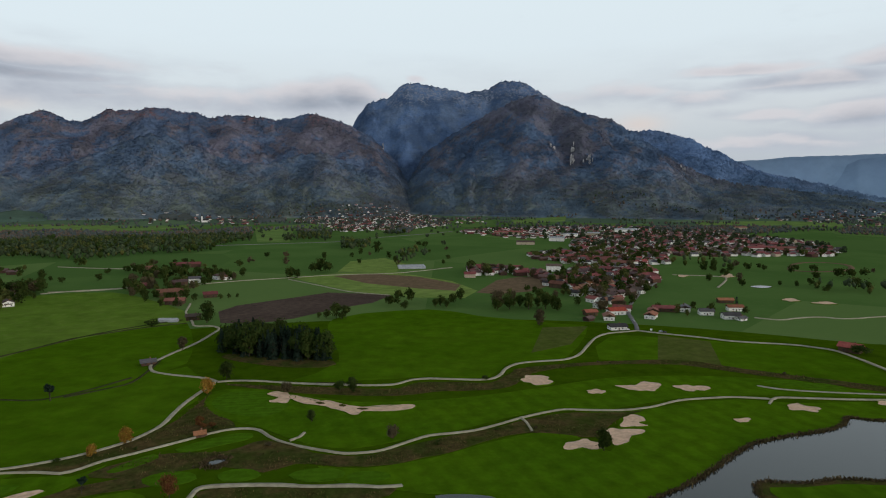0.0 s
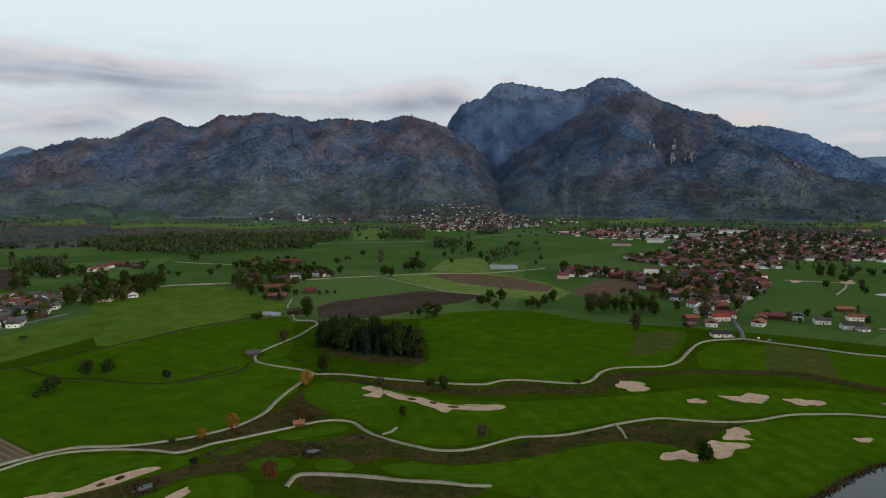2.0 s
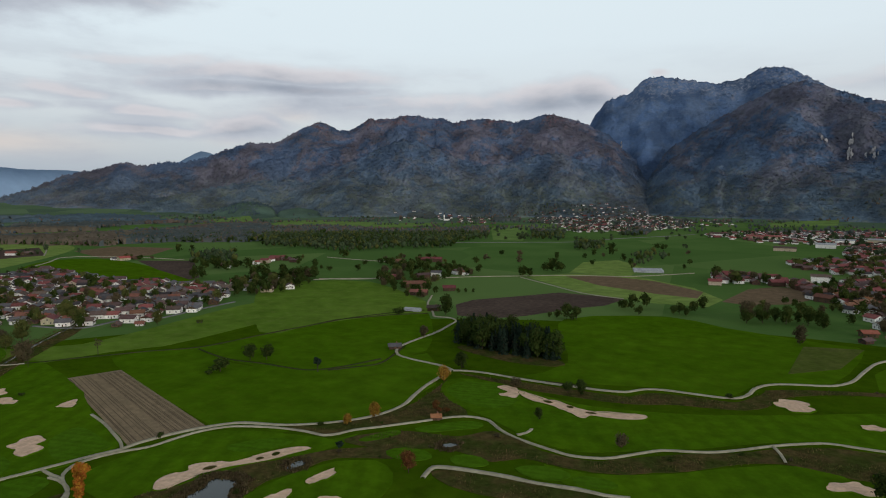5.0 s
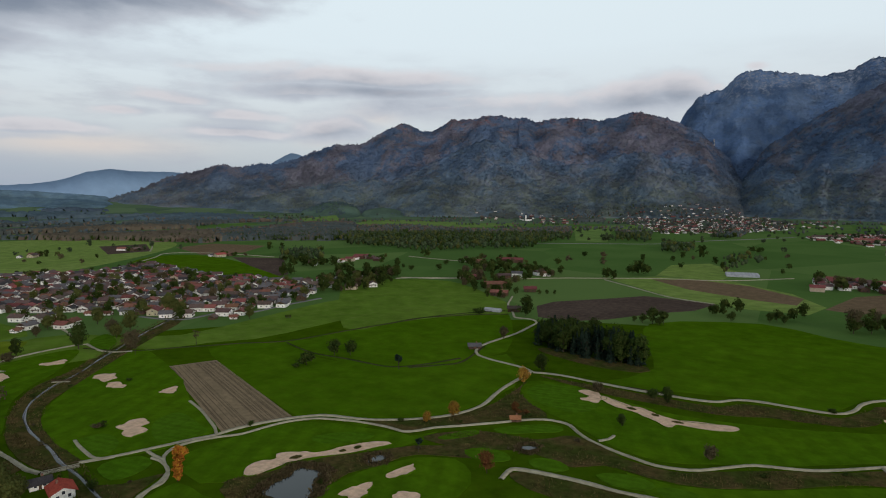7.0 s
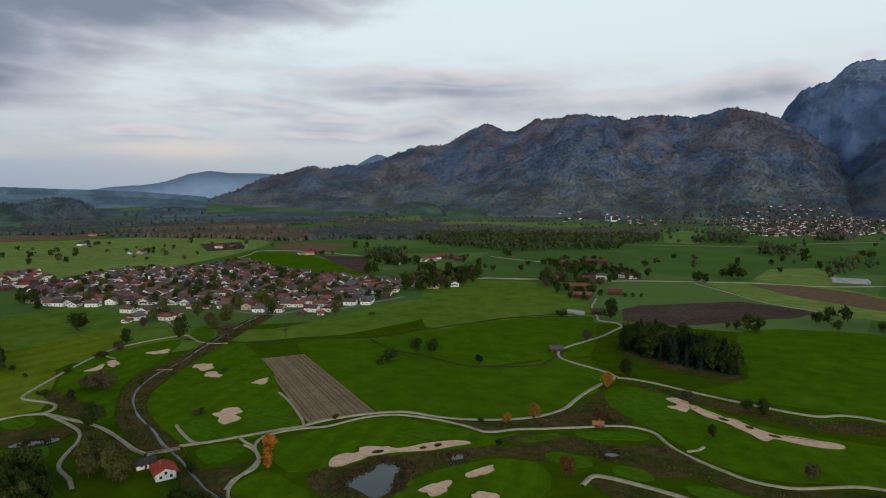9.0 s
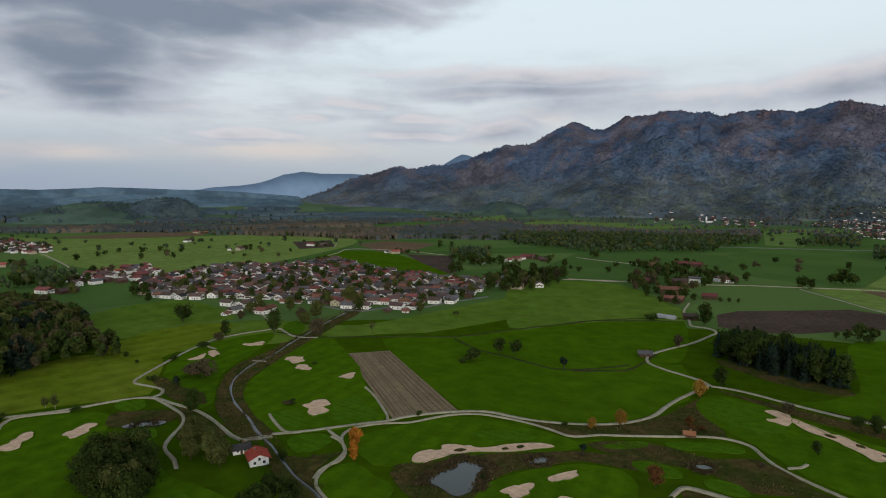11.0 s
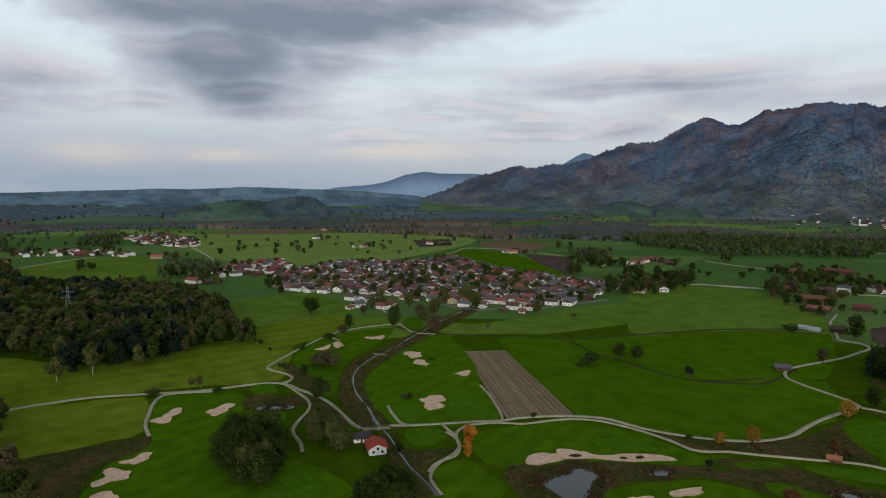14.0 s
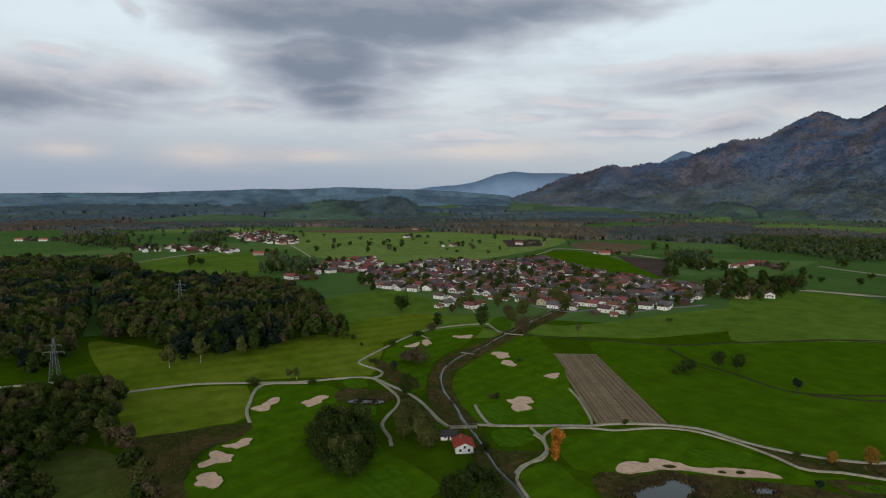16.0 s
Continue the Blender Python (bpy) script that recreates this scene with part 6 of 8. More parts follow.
# ---------------------------------------------------------------- woods
def lump_crown(h, wide, rng, lumps=4, clumps=8):
    """A far crown: a few leafy lumps, dented and uneven, with loose clumps about them."""
    bm = bmesh.new()
    bmesh.ops.create_icosphere(bm, subdivisions=1, radius=1.0)
    bv = np.array([q.co[:] for q in bm.verts])
    bf = np.array([[q.index for q in f.verts] for f in bm.faces])
    bm.free()
    vs, fs, o = [], [], 0
    for k in range(lumps):
        a, d = rng.uniform(0, 6.28), wide * rng.uniform(0.05, 0.26) * (k > 0)
        r = wide * rng.uniform(0.26, 0.36)
        zc = h * (rng.uniform(0.25, 0.68) if k else 0.45)
        w = bv * rng.uniform(0.75, 1.2, (12, 1)) * np.array([r, r, min(h - zc, r * 1.35)]) + np.array([math.cos(a) * d, math.sin(a) * d, zc])
        vs.append(w)
        fs.append(bf + o)
        o += 12
    d = directions(clumps, rng)
    d[:, 2] = np.abs(d[:, 2])
    p = d * np.array([wide * 0.44, wide * 0.44, h * 0.5]) + np.array([0, 0, h * 0.42])
    v, f = leaf_quads(p, d, wide * 0.13, rng)
    vs.append(v)
    fs.append(np.concatenate([f[:, :3], f[:, [0, 2, 3]]]) + o)
    return np.concatenate(vs), np.concatenate(fs)


def wood(name, places, low, tall, mats, label, n=70, size=1.25, conifer=0.2, seed=1, wide=0.62, base=0.1, far=False):
    """One wood of countless trees: crowns of leaf clumps on stems, joined by foliage colour."""
    rng = np.random.default_rng(seed)
    forms = []
    for k in range(10):
        if far:
            forms.append(lump_crown(10, 10 * wide * (0.6 if k < conifer * 10 else 1.0), rng, 2 if n < 9 else 3, n))
        elif k < conifer * 10:
            forms.append(conifer_crown(10, 4.4, n, size * 0.8, rng, base=base))
        else:
            forms.append(broad_crown(10, 10 * wide, n, size, rng, base=base, lobes=7, core=n > 50))
    heaps = [[[], [], 0] for _ in mats]
    stand = fbm(np.array([p[0] for p in places]) / 45, np.array([p[1] for p in places]) / 45, seed, 3)
    for (x, y), g, q in zip(places, heights(places), stand):
        v, f = forms[int(rng.integers(0, 10))]
        s, a = (low + (tall - low) * rng.beta(1.6, 1.9)) / 10, rng.uniform(0, 2 * np.pi)
        c, d = math.cos(a) * s, math.sin(a) * s
        w = np.stack([v[:, 0] * c - v[:, 1] * d + x, v[:, 0] * d + v[:, 1] * c + y, v[:, 2] * s + g], -1)
        heap = heaps[int(np.clip(((q - 0.5) * 2.2 + 0.5 + rng.normal() * 0.2) * len(mats), 0, len(mats) - 1))]
        heap[0].append(w)
        heap[1].append(f + heap[2])
        heap[2] += len(w)
    for heap, mat in zip(heaps, mats):
        if heap[0]:
            ob = new(name, raw_mesh(name, np.concatenate(heap[0]), np.concatenate(heap[1]), M[mat], smooth=far))
            tagged(ob, label, "woodland", kind="stuff")


rw = random.Random(5)
near_wood = scatter([(-557.4, -30), (-555.9, -0.7), (-476.2, 28.3), (-469.6, 70.8), (-500.2, 123.1), (-489.2, 155), (-545, 163.1), (-613.3, 160.1), (-769.8, 138), (-886.1, 62.8), (-957.2, -22.8), (-810.8, -43.2)], 9.0, rw, jitter=0.45)
near_wood += scatter([(-537.9, -132.4), (-535.1, -92.8), (-472.1, -64.3), (-491.8, -53.7), (-589.9, -43.1), (-775.3, -55.1), (-988.7, -62), (-1064.9, -138.2), (-1069.3, -256.7)], 9.0, rw, jitter=0.45)
near_wood += scatter([(-1238.8, -127.2), (-1241.8, -28.2), (-954.6, 9), (-900.1, 123), (-740.1, 179.6), (-591.8, 177.3), (-724.4, 136.2), (-886.1, 62.8), (-949.8, -32.9)], 11.0, rw, jitter=0.45)
near_wood += scatter([(-1341.5, -343.4), (-1280.4, -131.3), (-970, -23), (-975.7, -61.3), (-1079.3, -277.6)], 12.0, rw, jitter=0.45)
WOOD_MATS = ("needle", "leaf_dark", "leaf_brown", "leaf_olive", "leaf_dark", "leaf_olive", "leaf_brown", "leaf_green")
wood("woodland", [p for p in near_wood if math.hypot(*p) < 660], 13, 20, WOOD_MATS, "mixed autumn woodland, olive and brown crowns", n=175, size=0.72, conifer=0.2, seed=3, wide=0.56)
wood("woodland", [p for p in near_wood if math.hypot(*p) >= 660], 13, 20, WOOD_MATS, "mixed autumn woodland, olive and brown crowns", n=54, size=1.2, conifer=0.2, seed=6, wide=0.6)
edge_wood = scatter([(-418.5, -104.5), (-427.8, -58.8), (-440.8, -48.7), (-423.2, -12.6), (-376.3, -8.1), (-351.3, -13.8), (-317.2, -8.2), (-325.9, -26.1), (-312.8, -40.3), (-308.4, -78.7)], 8.0, rw, jitter=0.45)
edge_wood += scatter([(-311.1, -12.8), (-315.4, -7.5), (-292, 2), (-259.8, 4.4), (-240, 1.9), (-243.6, -5.5), (-277.2, -6.3)], 8.0, rw, jitter=0.45)
edge_wood += scatter([(-310.4, -82.8), (-303.2, -45.3), (-276.3, -34.4), (-248.1, -39.7), (-263.6, -71.3)], 8.0, rw, jitter=0.45)
wood("woodland", edge_wood, 10, 16, ("leaf_dark", "leaf_olive", "leaf_dark", "leaf_brown", "leaf_olive"), "olive green thicket at the meadow's edge", n=300, size=0.52, conifer=0.0, seed=4, wide=0.7)

FAR_WOODS = [
    ([(-931.7, 1199.7), (-872.9, 1210.2), (-673.8, 1154.6), (-621.7, 1265.9), (-498.3, 1315.5), (-548.6, 1496.9), (-531.6, 1734.5), (-735.6, 2368.4), (-889.9, 2005.3), (-1206.1, 2075), (-1326.7, 1844.7), (-1335.7, 1724.4)], 13),
    ([(-396.1, 1666.2), (-312.6, 1686.4), (-369.9, 2058.4), (-511.9, 2199.1)], 12),
    ([(-231.3, 1367.3), (-165.5, 1395.8), (-189.7, 1601.8), (-266.7, 1622.9)], 12),
    ([(-187.7, 1878.1), (-113.4, 1932.3), (-94.6, 2348.1), (-195.4, 2268.7)], 14),
    ([(-1468, 2951), (-1166.6, 2807.3), (-1166.3, 2936.9), (-1336.8, 3021.5)], 22),
    ([(-828.2, 2708.2), (-718.1, 2863.3), (-810.6, 3120.4), (-920, 3056.6)], 20),
    ([(-1145.8, 1384.7), (-961.3, 1275.4), (-847.1, 1250.1), (-744.2, 1408), (-1060.9, 2001.6), (-1378.9, 2185.4), (-1558.4, 1970.2)], 14),
    ([(-1783.9, -168.9), (-1610, -109.1), (-1534, -17), (-2053, -28.7), (-2365.8, -141.6), (-2225.3, -209.4)], 13),
    ([(-1652.2, 113.8), (-1613.9, 196), (-2109.2, 257.1), (-2150.7, 166.3)], 13),
    ([(-815.4, 848.9), (-739.9, 882.7), (-884, 1053.4), (-923.8, 968.9)], 11),
    ([(-965.3, 161.1), (-920.4, 223.9), (-1047.8, 274.8), (-1156.9, 219)], 11),
    ([(702.8, 2038.2), (906, 1914.2), (1148.4, 2033.1), (1348.8, 2389.6), (833.9, 2420.4)], 16),
    ([(1237.6, 1938.7), (1332, 1851.9), (1497, 1906.5), (1802.1, 2297.6), (1505.4, 2294.2)], 16),
    ([(1183.4, 2834.9), (1382.8, 2716.3), (1476.4, 2902), (1277, 2995.1)], 22),
    ([(389.4, 1067.7), (466.6, 1000.7), (533, 1121.9), (445.4, 1163.3)], 24),
    ([(461, 772.1), (533.7, 736), (572.6, 790.3), (491.4, 811)], 15),
    ([(-81.7, 1054.9), (-27.8, 1259), (-55.2, 1365.1), (-103.3, 1337.7)], 18),
]


def canopy(outline, mat, tall, seed):
    """The closed roof of a far wood: crowns side by side, falling to the ground at its edge."""
    b = np.degrees(np.arctan2([-p[0] for p in outline], [p[1] for p in outline]))
    r = np.hypot([p[0] for p in outline], [p[1] for p in outline])
    bb = np.radians(np.arange(b.min(), b.max(), math.degrees(7.0 / r.mean())))
    rr = np.arange(r.min(), r.max(), max(9.0, r.mean() / 220))
    x, y = -np.sin(bb)[None, :] * rr[:, None], np.cos(bb)[None, :] * rr[:, None]
    hit = np.zeros(x.shape, bool)
    for (x0, y0), (x1, y1) in zip(outline, outline[1:] + outline[:1]):
        if y0 != y1:
            hit ^= ((y0 > y) != (y1 > y)) & (x < (x1 - x0) * (y - y0) / (y1 - y0) + x0)
    rng = np.random.default_rng(seed)
    hit &= fbm(x / 110, y / 110, seed, 3) > 0.37
    inner = hit.copy()
    inner[1:] &= hit[:-1]
    inner[:-1] &= hit[1:]
    inner[:, 1:] &= hit[:, :-1]
    inner[:, :-1] &= hit[:, 1:]
    z = terrain(x.ravel(), y.ravel()).reshape(x.shape) + np.where(inner, tall * (0.55 + 0.45 * fbm(x / 60, y / 60, seed + 3, 2)) * rng.uniform(0.62, 1.1, x.shape), -1.0)
    x, y = x + rng.uniform(-2.5, 2.5, x.shape), y + rng.uniform(-2.5, 2.5, x.shape)
    k = len(bb)
    cell = hit[:-1, :-1] & hit[1:, :-1] & hit[:-1, 1:] & hit[1:, 1:]
    i, j = np.nonzero(cell)
    if len(i):
        faces = np.stack([i * k + j, i * k + j + 1, (i + 1) * k + j + 1, (i + 1) * k + j], -1)
        used, faces = np.unique(faces, return_inverse=True)
        ob = new("far_wood", raw_mesh("far_wood", np.stack([x.ravel(), y.ravel(), z.ravel()], -1)[used], faces.reshape(-1, 4), M[mat], smooth=True))
        tagged(ob, "distant dark woodland on the plain", "woodland", kind="stuff")


far_places = []
for k, (outline, gap) in enumerate(FAR_WOODS):
    if math.hypot(*outline[0]) > 2400:
        canopy(outline, "wood_far", 15.0, k)
        gap *= 2.2 if gap < 20 else 1.7
    far_places += scatter(outline, gap * 1.2, rw, jitter=0.45)
near_far = [p for p in far_places if math.hypot(*p) < 2000]
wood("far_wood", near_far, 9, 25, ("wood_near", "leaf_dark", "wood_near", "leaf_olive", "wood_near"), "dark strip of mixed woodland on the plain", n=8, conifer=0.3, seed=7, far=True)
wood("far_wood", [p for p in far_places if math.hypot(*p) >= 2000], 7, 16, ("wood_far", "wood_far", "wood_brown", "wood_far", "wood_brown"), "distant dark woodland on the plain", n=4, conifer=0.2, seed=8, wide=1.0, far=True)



def wooded(x, y):
    """Where the eastern plain is wooded: wide belts across it with strips of meadow left open."""
    r, b = np.hypot(x, y), np.degrees(np.arctan2(-x, y))
    belts = fbm(b * r / 57.3 / 430, r / 190, 51, 4)
    edge = np.interp(b, [37, 50, 56, 63, 70, 78, 90, 112], [1720, 1680, 1830, 2050, 2330, 2480, 2420, 2400])
    edge = edge + (fbm(x / 140, y / 140, 53, 3) - 0.5) * 260
    close = np.interp(r, [1700, 2100, 3000, 3500, 4200], [0.30, 0.36, 0.40, 0.46, 0.50]) + np.interp(b, [37, 42, 70, 80, 112], [0.05, 0.0, 0.0, 0.04, 0.02])
    open_land = (b > 74) & (b < 81.5) & (r > 2760) & (r < 3020) | (b > 63) & (b < 66.5) & (r > 3150) & (r < 3420) | (b < 46) & (r > 3060 - (46 - b) * 30)
    hit = (r > edge) & (belts > close) & ~open_land & (b > 37) & (b < 112) & (r < np.interp(b, [45, 57, 61, 112], [3250, 3700, 3950, 3950]))
    hit &= terrain(x.ravel(), y.ravel()).reshape(x.shape) < base_height(x, y) + 9
    return hit


def plain_woods():
    """Closed canopy far off, single crowns standing out of it where it is nearer."""
    bb = np.radians(np.arange(37, 112, 0.16))
    rr = np.concatenate([np.arange(1660, 2600, 13.0), np.arange(2600, 4000, 20.0)])
    x, y = -np.sin(bb)[None, :] * rr[:, None], np.cos(bb)[None, :] * rr[:, None]
    rng = np.random.default_rng(77)
    hit = wooded(x, y)
    stand = fbm(x / 300, y / 300, 57, 3)
    inner = hit.copy()
    inner[1:] &= hit[:-1]
    inner[:-1] &= hit[1:]
    z = terrain(x.ravel(), y.ravel()).reshape(x.shape) + np.where(inner, rng.uniform(7, 17, x.shape) * (0.7 + 0.5 * stand), -1.0)
    x, y = x + rng.uniform(-3, 3, x.shape), y + rng.uniform(-3, 3, x.shape)
    k = len(bb)
    cell = hit[:-1, :-1] & hit[1:, :-1] & hit[:-1, 1:] & hit[1:, 1:]
    brown = stand[:-1, :-1] + rng.normal(size=cell.shape) * 0.03 > 0.53
    points = np.stack([x.ravel(), y.ravel(), z.ravel()], -1)
    # beyond 2950 m the canopy gets the bluer, haze-painted foliage
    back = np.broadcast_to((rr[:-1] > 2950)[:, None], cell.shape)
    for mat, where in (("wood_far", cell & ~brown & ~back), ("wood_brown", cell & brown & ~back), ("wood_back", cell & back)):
        i, j = np.nonzero(where)
        faces = np.stack([i * k + j, i * k + j + 1, (i + 1) * k + j + 1, (i + 1) * k + j], -1)
        used, faces = np.unique(faces, return_inverse=True)
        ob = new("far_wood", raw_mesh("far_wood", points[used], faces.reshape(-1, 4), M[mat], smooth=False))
        tagged(ob, "distant dark woodland on the plain", "woodland", kind="stuff")
    b, r = np.radians(rng.uniform(37, 112, 60000)), np.sqrt(rng.uniform(1650 ** 2, 3300 ** 2, 60000))
    x, y = -np.sin(b) * r, np.cos(b) * r
    keep = wooded(x, y) & (rng.uniform(size=len(x)) < np.interp(r, [1700, 2300, 3300], [0.8, 0.34, 0.12]))
    return list(zip(x[keep].tolist(), y[keep].tolist()))


def foot_groves():
    """Hedges and small groves in strips over the meadows below the mountains."""
    rng = np.random.default_rng(91)
    b, r = np.radians(rng.uniform(-42, 50, 26000)), np.sqrt(rng.uniform(2150 ** 2, 3330 ** 2, 26000))
    x, y = -np.sin(b) * r, np.cos(b) * r
    strips = fbm(np.degrees(b) * r / 57.3 / 300, r / 120, 95, 3)
    dense = np.interp(r, [2150, 2700, 3330], [0.66, 0.62, 0.55]) - np.where(np.degrees(b) < -12, 0.03, 0.0)
    keep = strips > dense
    return list(zip(x[keep].tolist(), y[keep].tolist()))[:1900]


wood("foot_grove", foot_groves(), 8, 17, ("wood_near", "wood_far", "wood_far", "wood_brown"), "hedges and small groves at the mountain foot", n=4, conifer=0.2, seed=19, wide=0.9, far=True)
belt = plain_woods()
wood("far_wood", [p for p in belt if math.hypot(*p) < 2100], 9, 20, ("wood_near", "leaf_dark", "wood_near", "wood_brown"), "dark mixed woodland belt across the plain", n=8, conifer=0.3, seed=17, far=True)
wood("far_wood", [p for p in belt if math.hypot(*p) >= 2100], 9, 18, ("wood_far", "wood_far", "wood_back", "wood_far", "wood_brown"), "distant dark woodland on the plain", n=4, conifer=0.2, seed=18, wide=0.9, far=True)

trees("dark", [(-638.9, 924.6, 13.7), (-587.9, 898.6, 15), (-560, 874.2, 8.1), (-483.8, 964.5, 17.9), (-504.7, 979.2, 12.7), (-322.1, 909, 13.5), (-301, 921.8, 12.9), (-226.4, 901.9, 16.8), (-215.5, 901.8, 13.4), (-204.7, 969.2, 16.2), (-194.5, 976.4, 21.8), (-182.3, 969, 18), (-59.5, 1473.3, 19), (-43.3, 1473.1, 16.3), (1.4, 1524.2, 14), (-87.3, 1128.4, 12.5), (418.9, 985.8, 16.5), (434.3, 985.6, 14.6), (461.4, 985.4, 14.6), (496, 1000.4, 14.8), (542.6, 955.4, 14.2), (586.3, 969.4, 14.4), (583, 901.4, 18.4), (599.5, 901.3, 16.7), (628.9, 913.9, 15.3), (469, 811.1, 7.6), (452.3, 821.7, 6.9), (483.1, 791, 8.8)])
trees("green", [(-461.3, 936.5, 19.1), (-427.3, 909.9, 20.3), (-392.8, 861.2, 20.8), (-415.1, 861.4, 14.4), (-377.3, 890.7, 16.6), (-369.3, 922.4, 13.7), (-351.5, 909.3, 15.2), (-338.9, 909.1, 13.5), (-404.6, 783, 14.6), (-382.2, 759.8, 15.6), (-355.1, 725.4, 12.2), (-305.9, 661.6, 8.7), (-301.3, 717, 12.1), (-283.5, 697.4, 9.2), (-258.5, 708.8, 6.6), (-251.4, 716.6, 6), (-244.1, 724.7, 5.4), (-431, 949.9, 17.6), (-397.8, 909.6, 16.9)])
trees("brown", [(-422.7, 833.7, 15.5), (-380.2, 797.4, 14.9), (-321.1, 782.4, 11.7), (-378.4, 956.5, 12.4), (-285.7, 661.5, 7.5), (-509.3, 760.7, 14.2), (-515.4, 739, 15.2)])
trees("dark", [(-1343.2, 1105.3, 18.3), (-1485.8, 896.9, 17.2), (-1032.5, 1044.1, 18.5), (-1010.3, 1058.3, 15.9), (-742.3, 805.1, 20), (-725.6, 815.8, 18), (-808.6, 854, 15), (-700.5, 831.8, 18), (-683.8, 842.5, 20), (-524.4, 723.7, 16.6), (-507, 734.7, 18.3), (-527.3, 700.3, 13), (-500, 761.6, 15.3), (-487.9, 635.5, 13.4), (-494.2, 614.2, 14.7)])
trees("dark", [(-691.7, 800.1, 19.9), (-591.5, 740.8, 19.2), (-576.9, 745.3, 20.5), (-552.3, 758.9, 20.1), (-534.5, 759.6, 16.7), (-520.3, 765.7, 18), (-664.8, 698.8, 18.5), (-659.4, 710.1, 16.8), (-734.1, 264.6, 10.2), (-968.5, 253.9, 14.6), (-948.3, 262.1, 12.6), (-984, 221.3, 14.6), (-977, 202, 16.1), (-963, 181.9, 15.8), (-1518.2, 16.8, 17.7), (-1485.9, 155.7, 20.7)])
trees("olive", [(-793.4, 319.3, 12.7), (-591.7, 325.3, 16.5), (-580.5, 308.8, 12.4), (-563.3, 344.4, 14.9), (-511.8, 342.8, 17.3), (-493.1, 317.5, 12.1), (-549.6, 412.7, 19.1), (-518.1, 400.2, 15.7), (-527.7, 641.4, 15.6), (-524.9, 700, 14.6), (-500.2, 698.6, 14.2)])
trees("bush", [(-455.1, 180.4, 4.7), (-414.1, 148.8, 4.2), (-466, 158, 2.8), (-491.7, 159.3, 3.9), (-307.1, 188.4, 3.5), (-370.2, 246, 2.6)])

# single trees and hedges spread over the plain
for outline, gap in (([(-509.3, 760.7), (-352.9, 860.9), (-224.4, 921.1), (15.1, 1028.8), (20.9, 1423.9), (-377.1, 1227.4), (-556.5, 1034.3), (-664.5, 995.7)], 60.0), ([(-492.6, 1606.3), (26.8, 1822), (517.1, 2613.3), (-484.9, 2879.5), (-1373.3, 2567.8)], 70.0), ([(-1331.7, 161.2), (-1083.2, 688.5), (-1223.8, 1122.6), (-1899.9, 499.8), (-1745.7, 241.4)], 70.0), ([(312.8, 855.6), (484.5, 674.2), (799.4, 1063.6), (490, 1142.3)], 60.0), ([(-1740.5, 2423.8), (-1261.7, 2580), (-1236.7, 2977.4), (-1906.9, 2658.9)], 80.0), ([(920.4, 2414.5), (1488.7, 2092.5), (1943.8, 2602.1), (1267.7, 2973)], 80.0), ([(-1429.8, -47.2), (-1464.2, 202), (-1769.6, 465.4), (-2498.4, 520.3), (-2802, -280.9)], 55.0)):
    for x, y in scatter(outline, gap, random, jitter=0.5):
        if random.random() < 0.4:
            tree(x, y, random.uniform(8, 15), random.choice(("dark", "green", "brown", "dark")), "scattered trees of the plain")


# ---------------------------------------------------------------- forest on the slopes
def slope_forest(most):
    """Crowns on the valley sides of the mountains: pointed conifers and rounded beeches."""
    rng = np.random.default_rng(21)
    n = 210000
    b = np.radians(rng.uniform(-40, 84, n))
    r = np.sqrt(rng.uniform(3000 ** 2, 4860 ** 2, n))
    x, y = -np.sin(b) * r, np.cos(b) * r
    bear = np.degrees(b)
    each = np.stack([ridge_height(k, x, y, r, bear) for k in range(len(CRESTS))])
    best, z, base = each.argmax(0), each.max(0), base_height(x, y)
    # only the sides turned to the valley
    z2 = terrain(x * 0.985, y * 0.985)
    stands = fbm(x / 170, y / 170, 31, 3)
    kinds = np.array([c[5] for c in CRESTS])[best]
    keep = (z > base + 8) & ((kinds != "summit") | (stands > 0.5)) & (z - z2 > -6) & (stands > 0.36 - (z - base) / 260) & (kinds != "plain_hill") & ((kinds != "knoll") | (stands > 0.52))
    x, y, z, kinds = x[keep][:most], y[keep][:most], z[keep][:most], kinds[keep][:most]
    m = len(x)
    h = rng.uniform(5, 8.5, m) * np.where(z > 420, 0.75, 1.0)
    w = rng.uniform(0.6, 0.85, m) * h
    waist = np.where(rng.uniform(size=m) < 0.5, 0.2, 0.55)
    verts = []
    for k in range(5):
        a = k * np.pi * 0.4 + rng.uniform(0, 1.0, m)
        verts.append(np.stack([x + np.cos(a) * w, y + np.sin(a) * w, z + h * (waist + rng.uniform(-0.12, 0.12, m)) - 2.5], -1))
    verts.append(np.stack([x + rng.uniform(-1, 1, m), y + rng.uniform(-1, 1, m), z + h], -1))
    verts = np.stack(verts, 1)
    for mat in sorted(set(kinds)):
        pick = kinds == mat
        v = verts[pick].reshape(-1, 3)
        o = np.arange(pick.sum()) * 6
        faces = np.concatenate([np.stack([o + i, o + (i + 1) % 5, o + 5], -1) for i in range(5)])
        # crowns share the haze-tinted colours of their slope
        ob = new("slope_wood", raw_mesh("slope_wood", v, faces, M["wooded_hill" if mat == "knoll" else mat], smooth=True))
        tagged(ob, "mixed autumn forest covering the mountain slopes", "forest", kind="stuff")


slope_forest(56000)


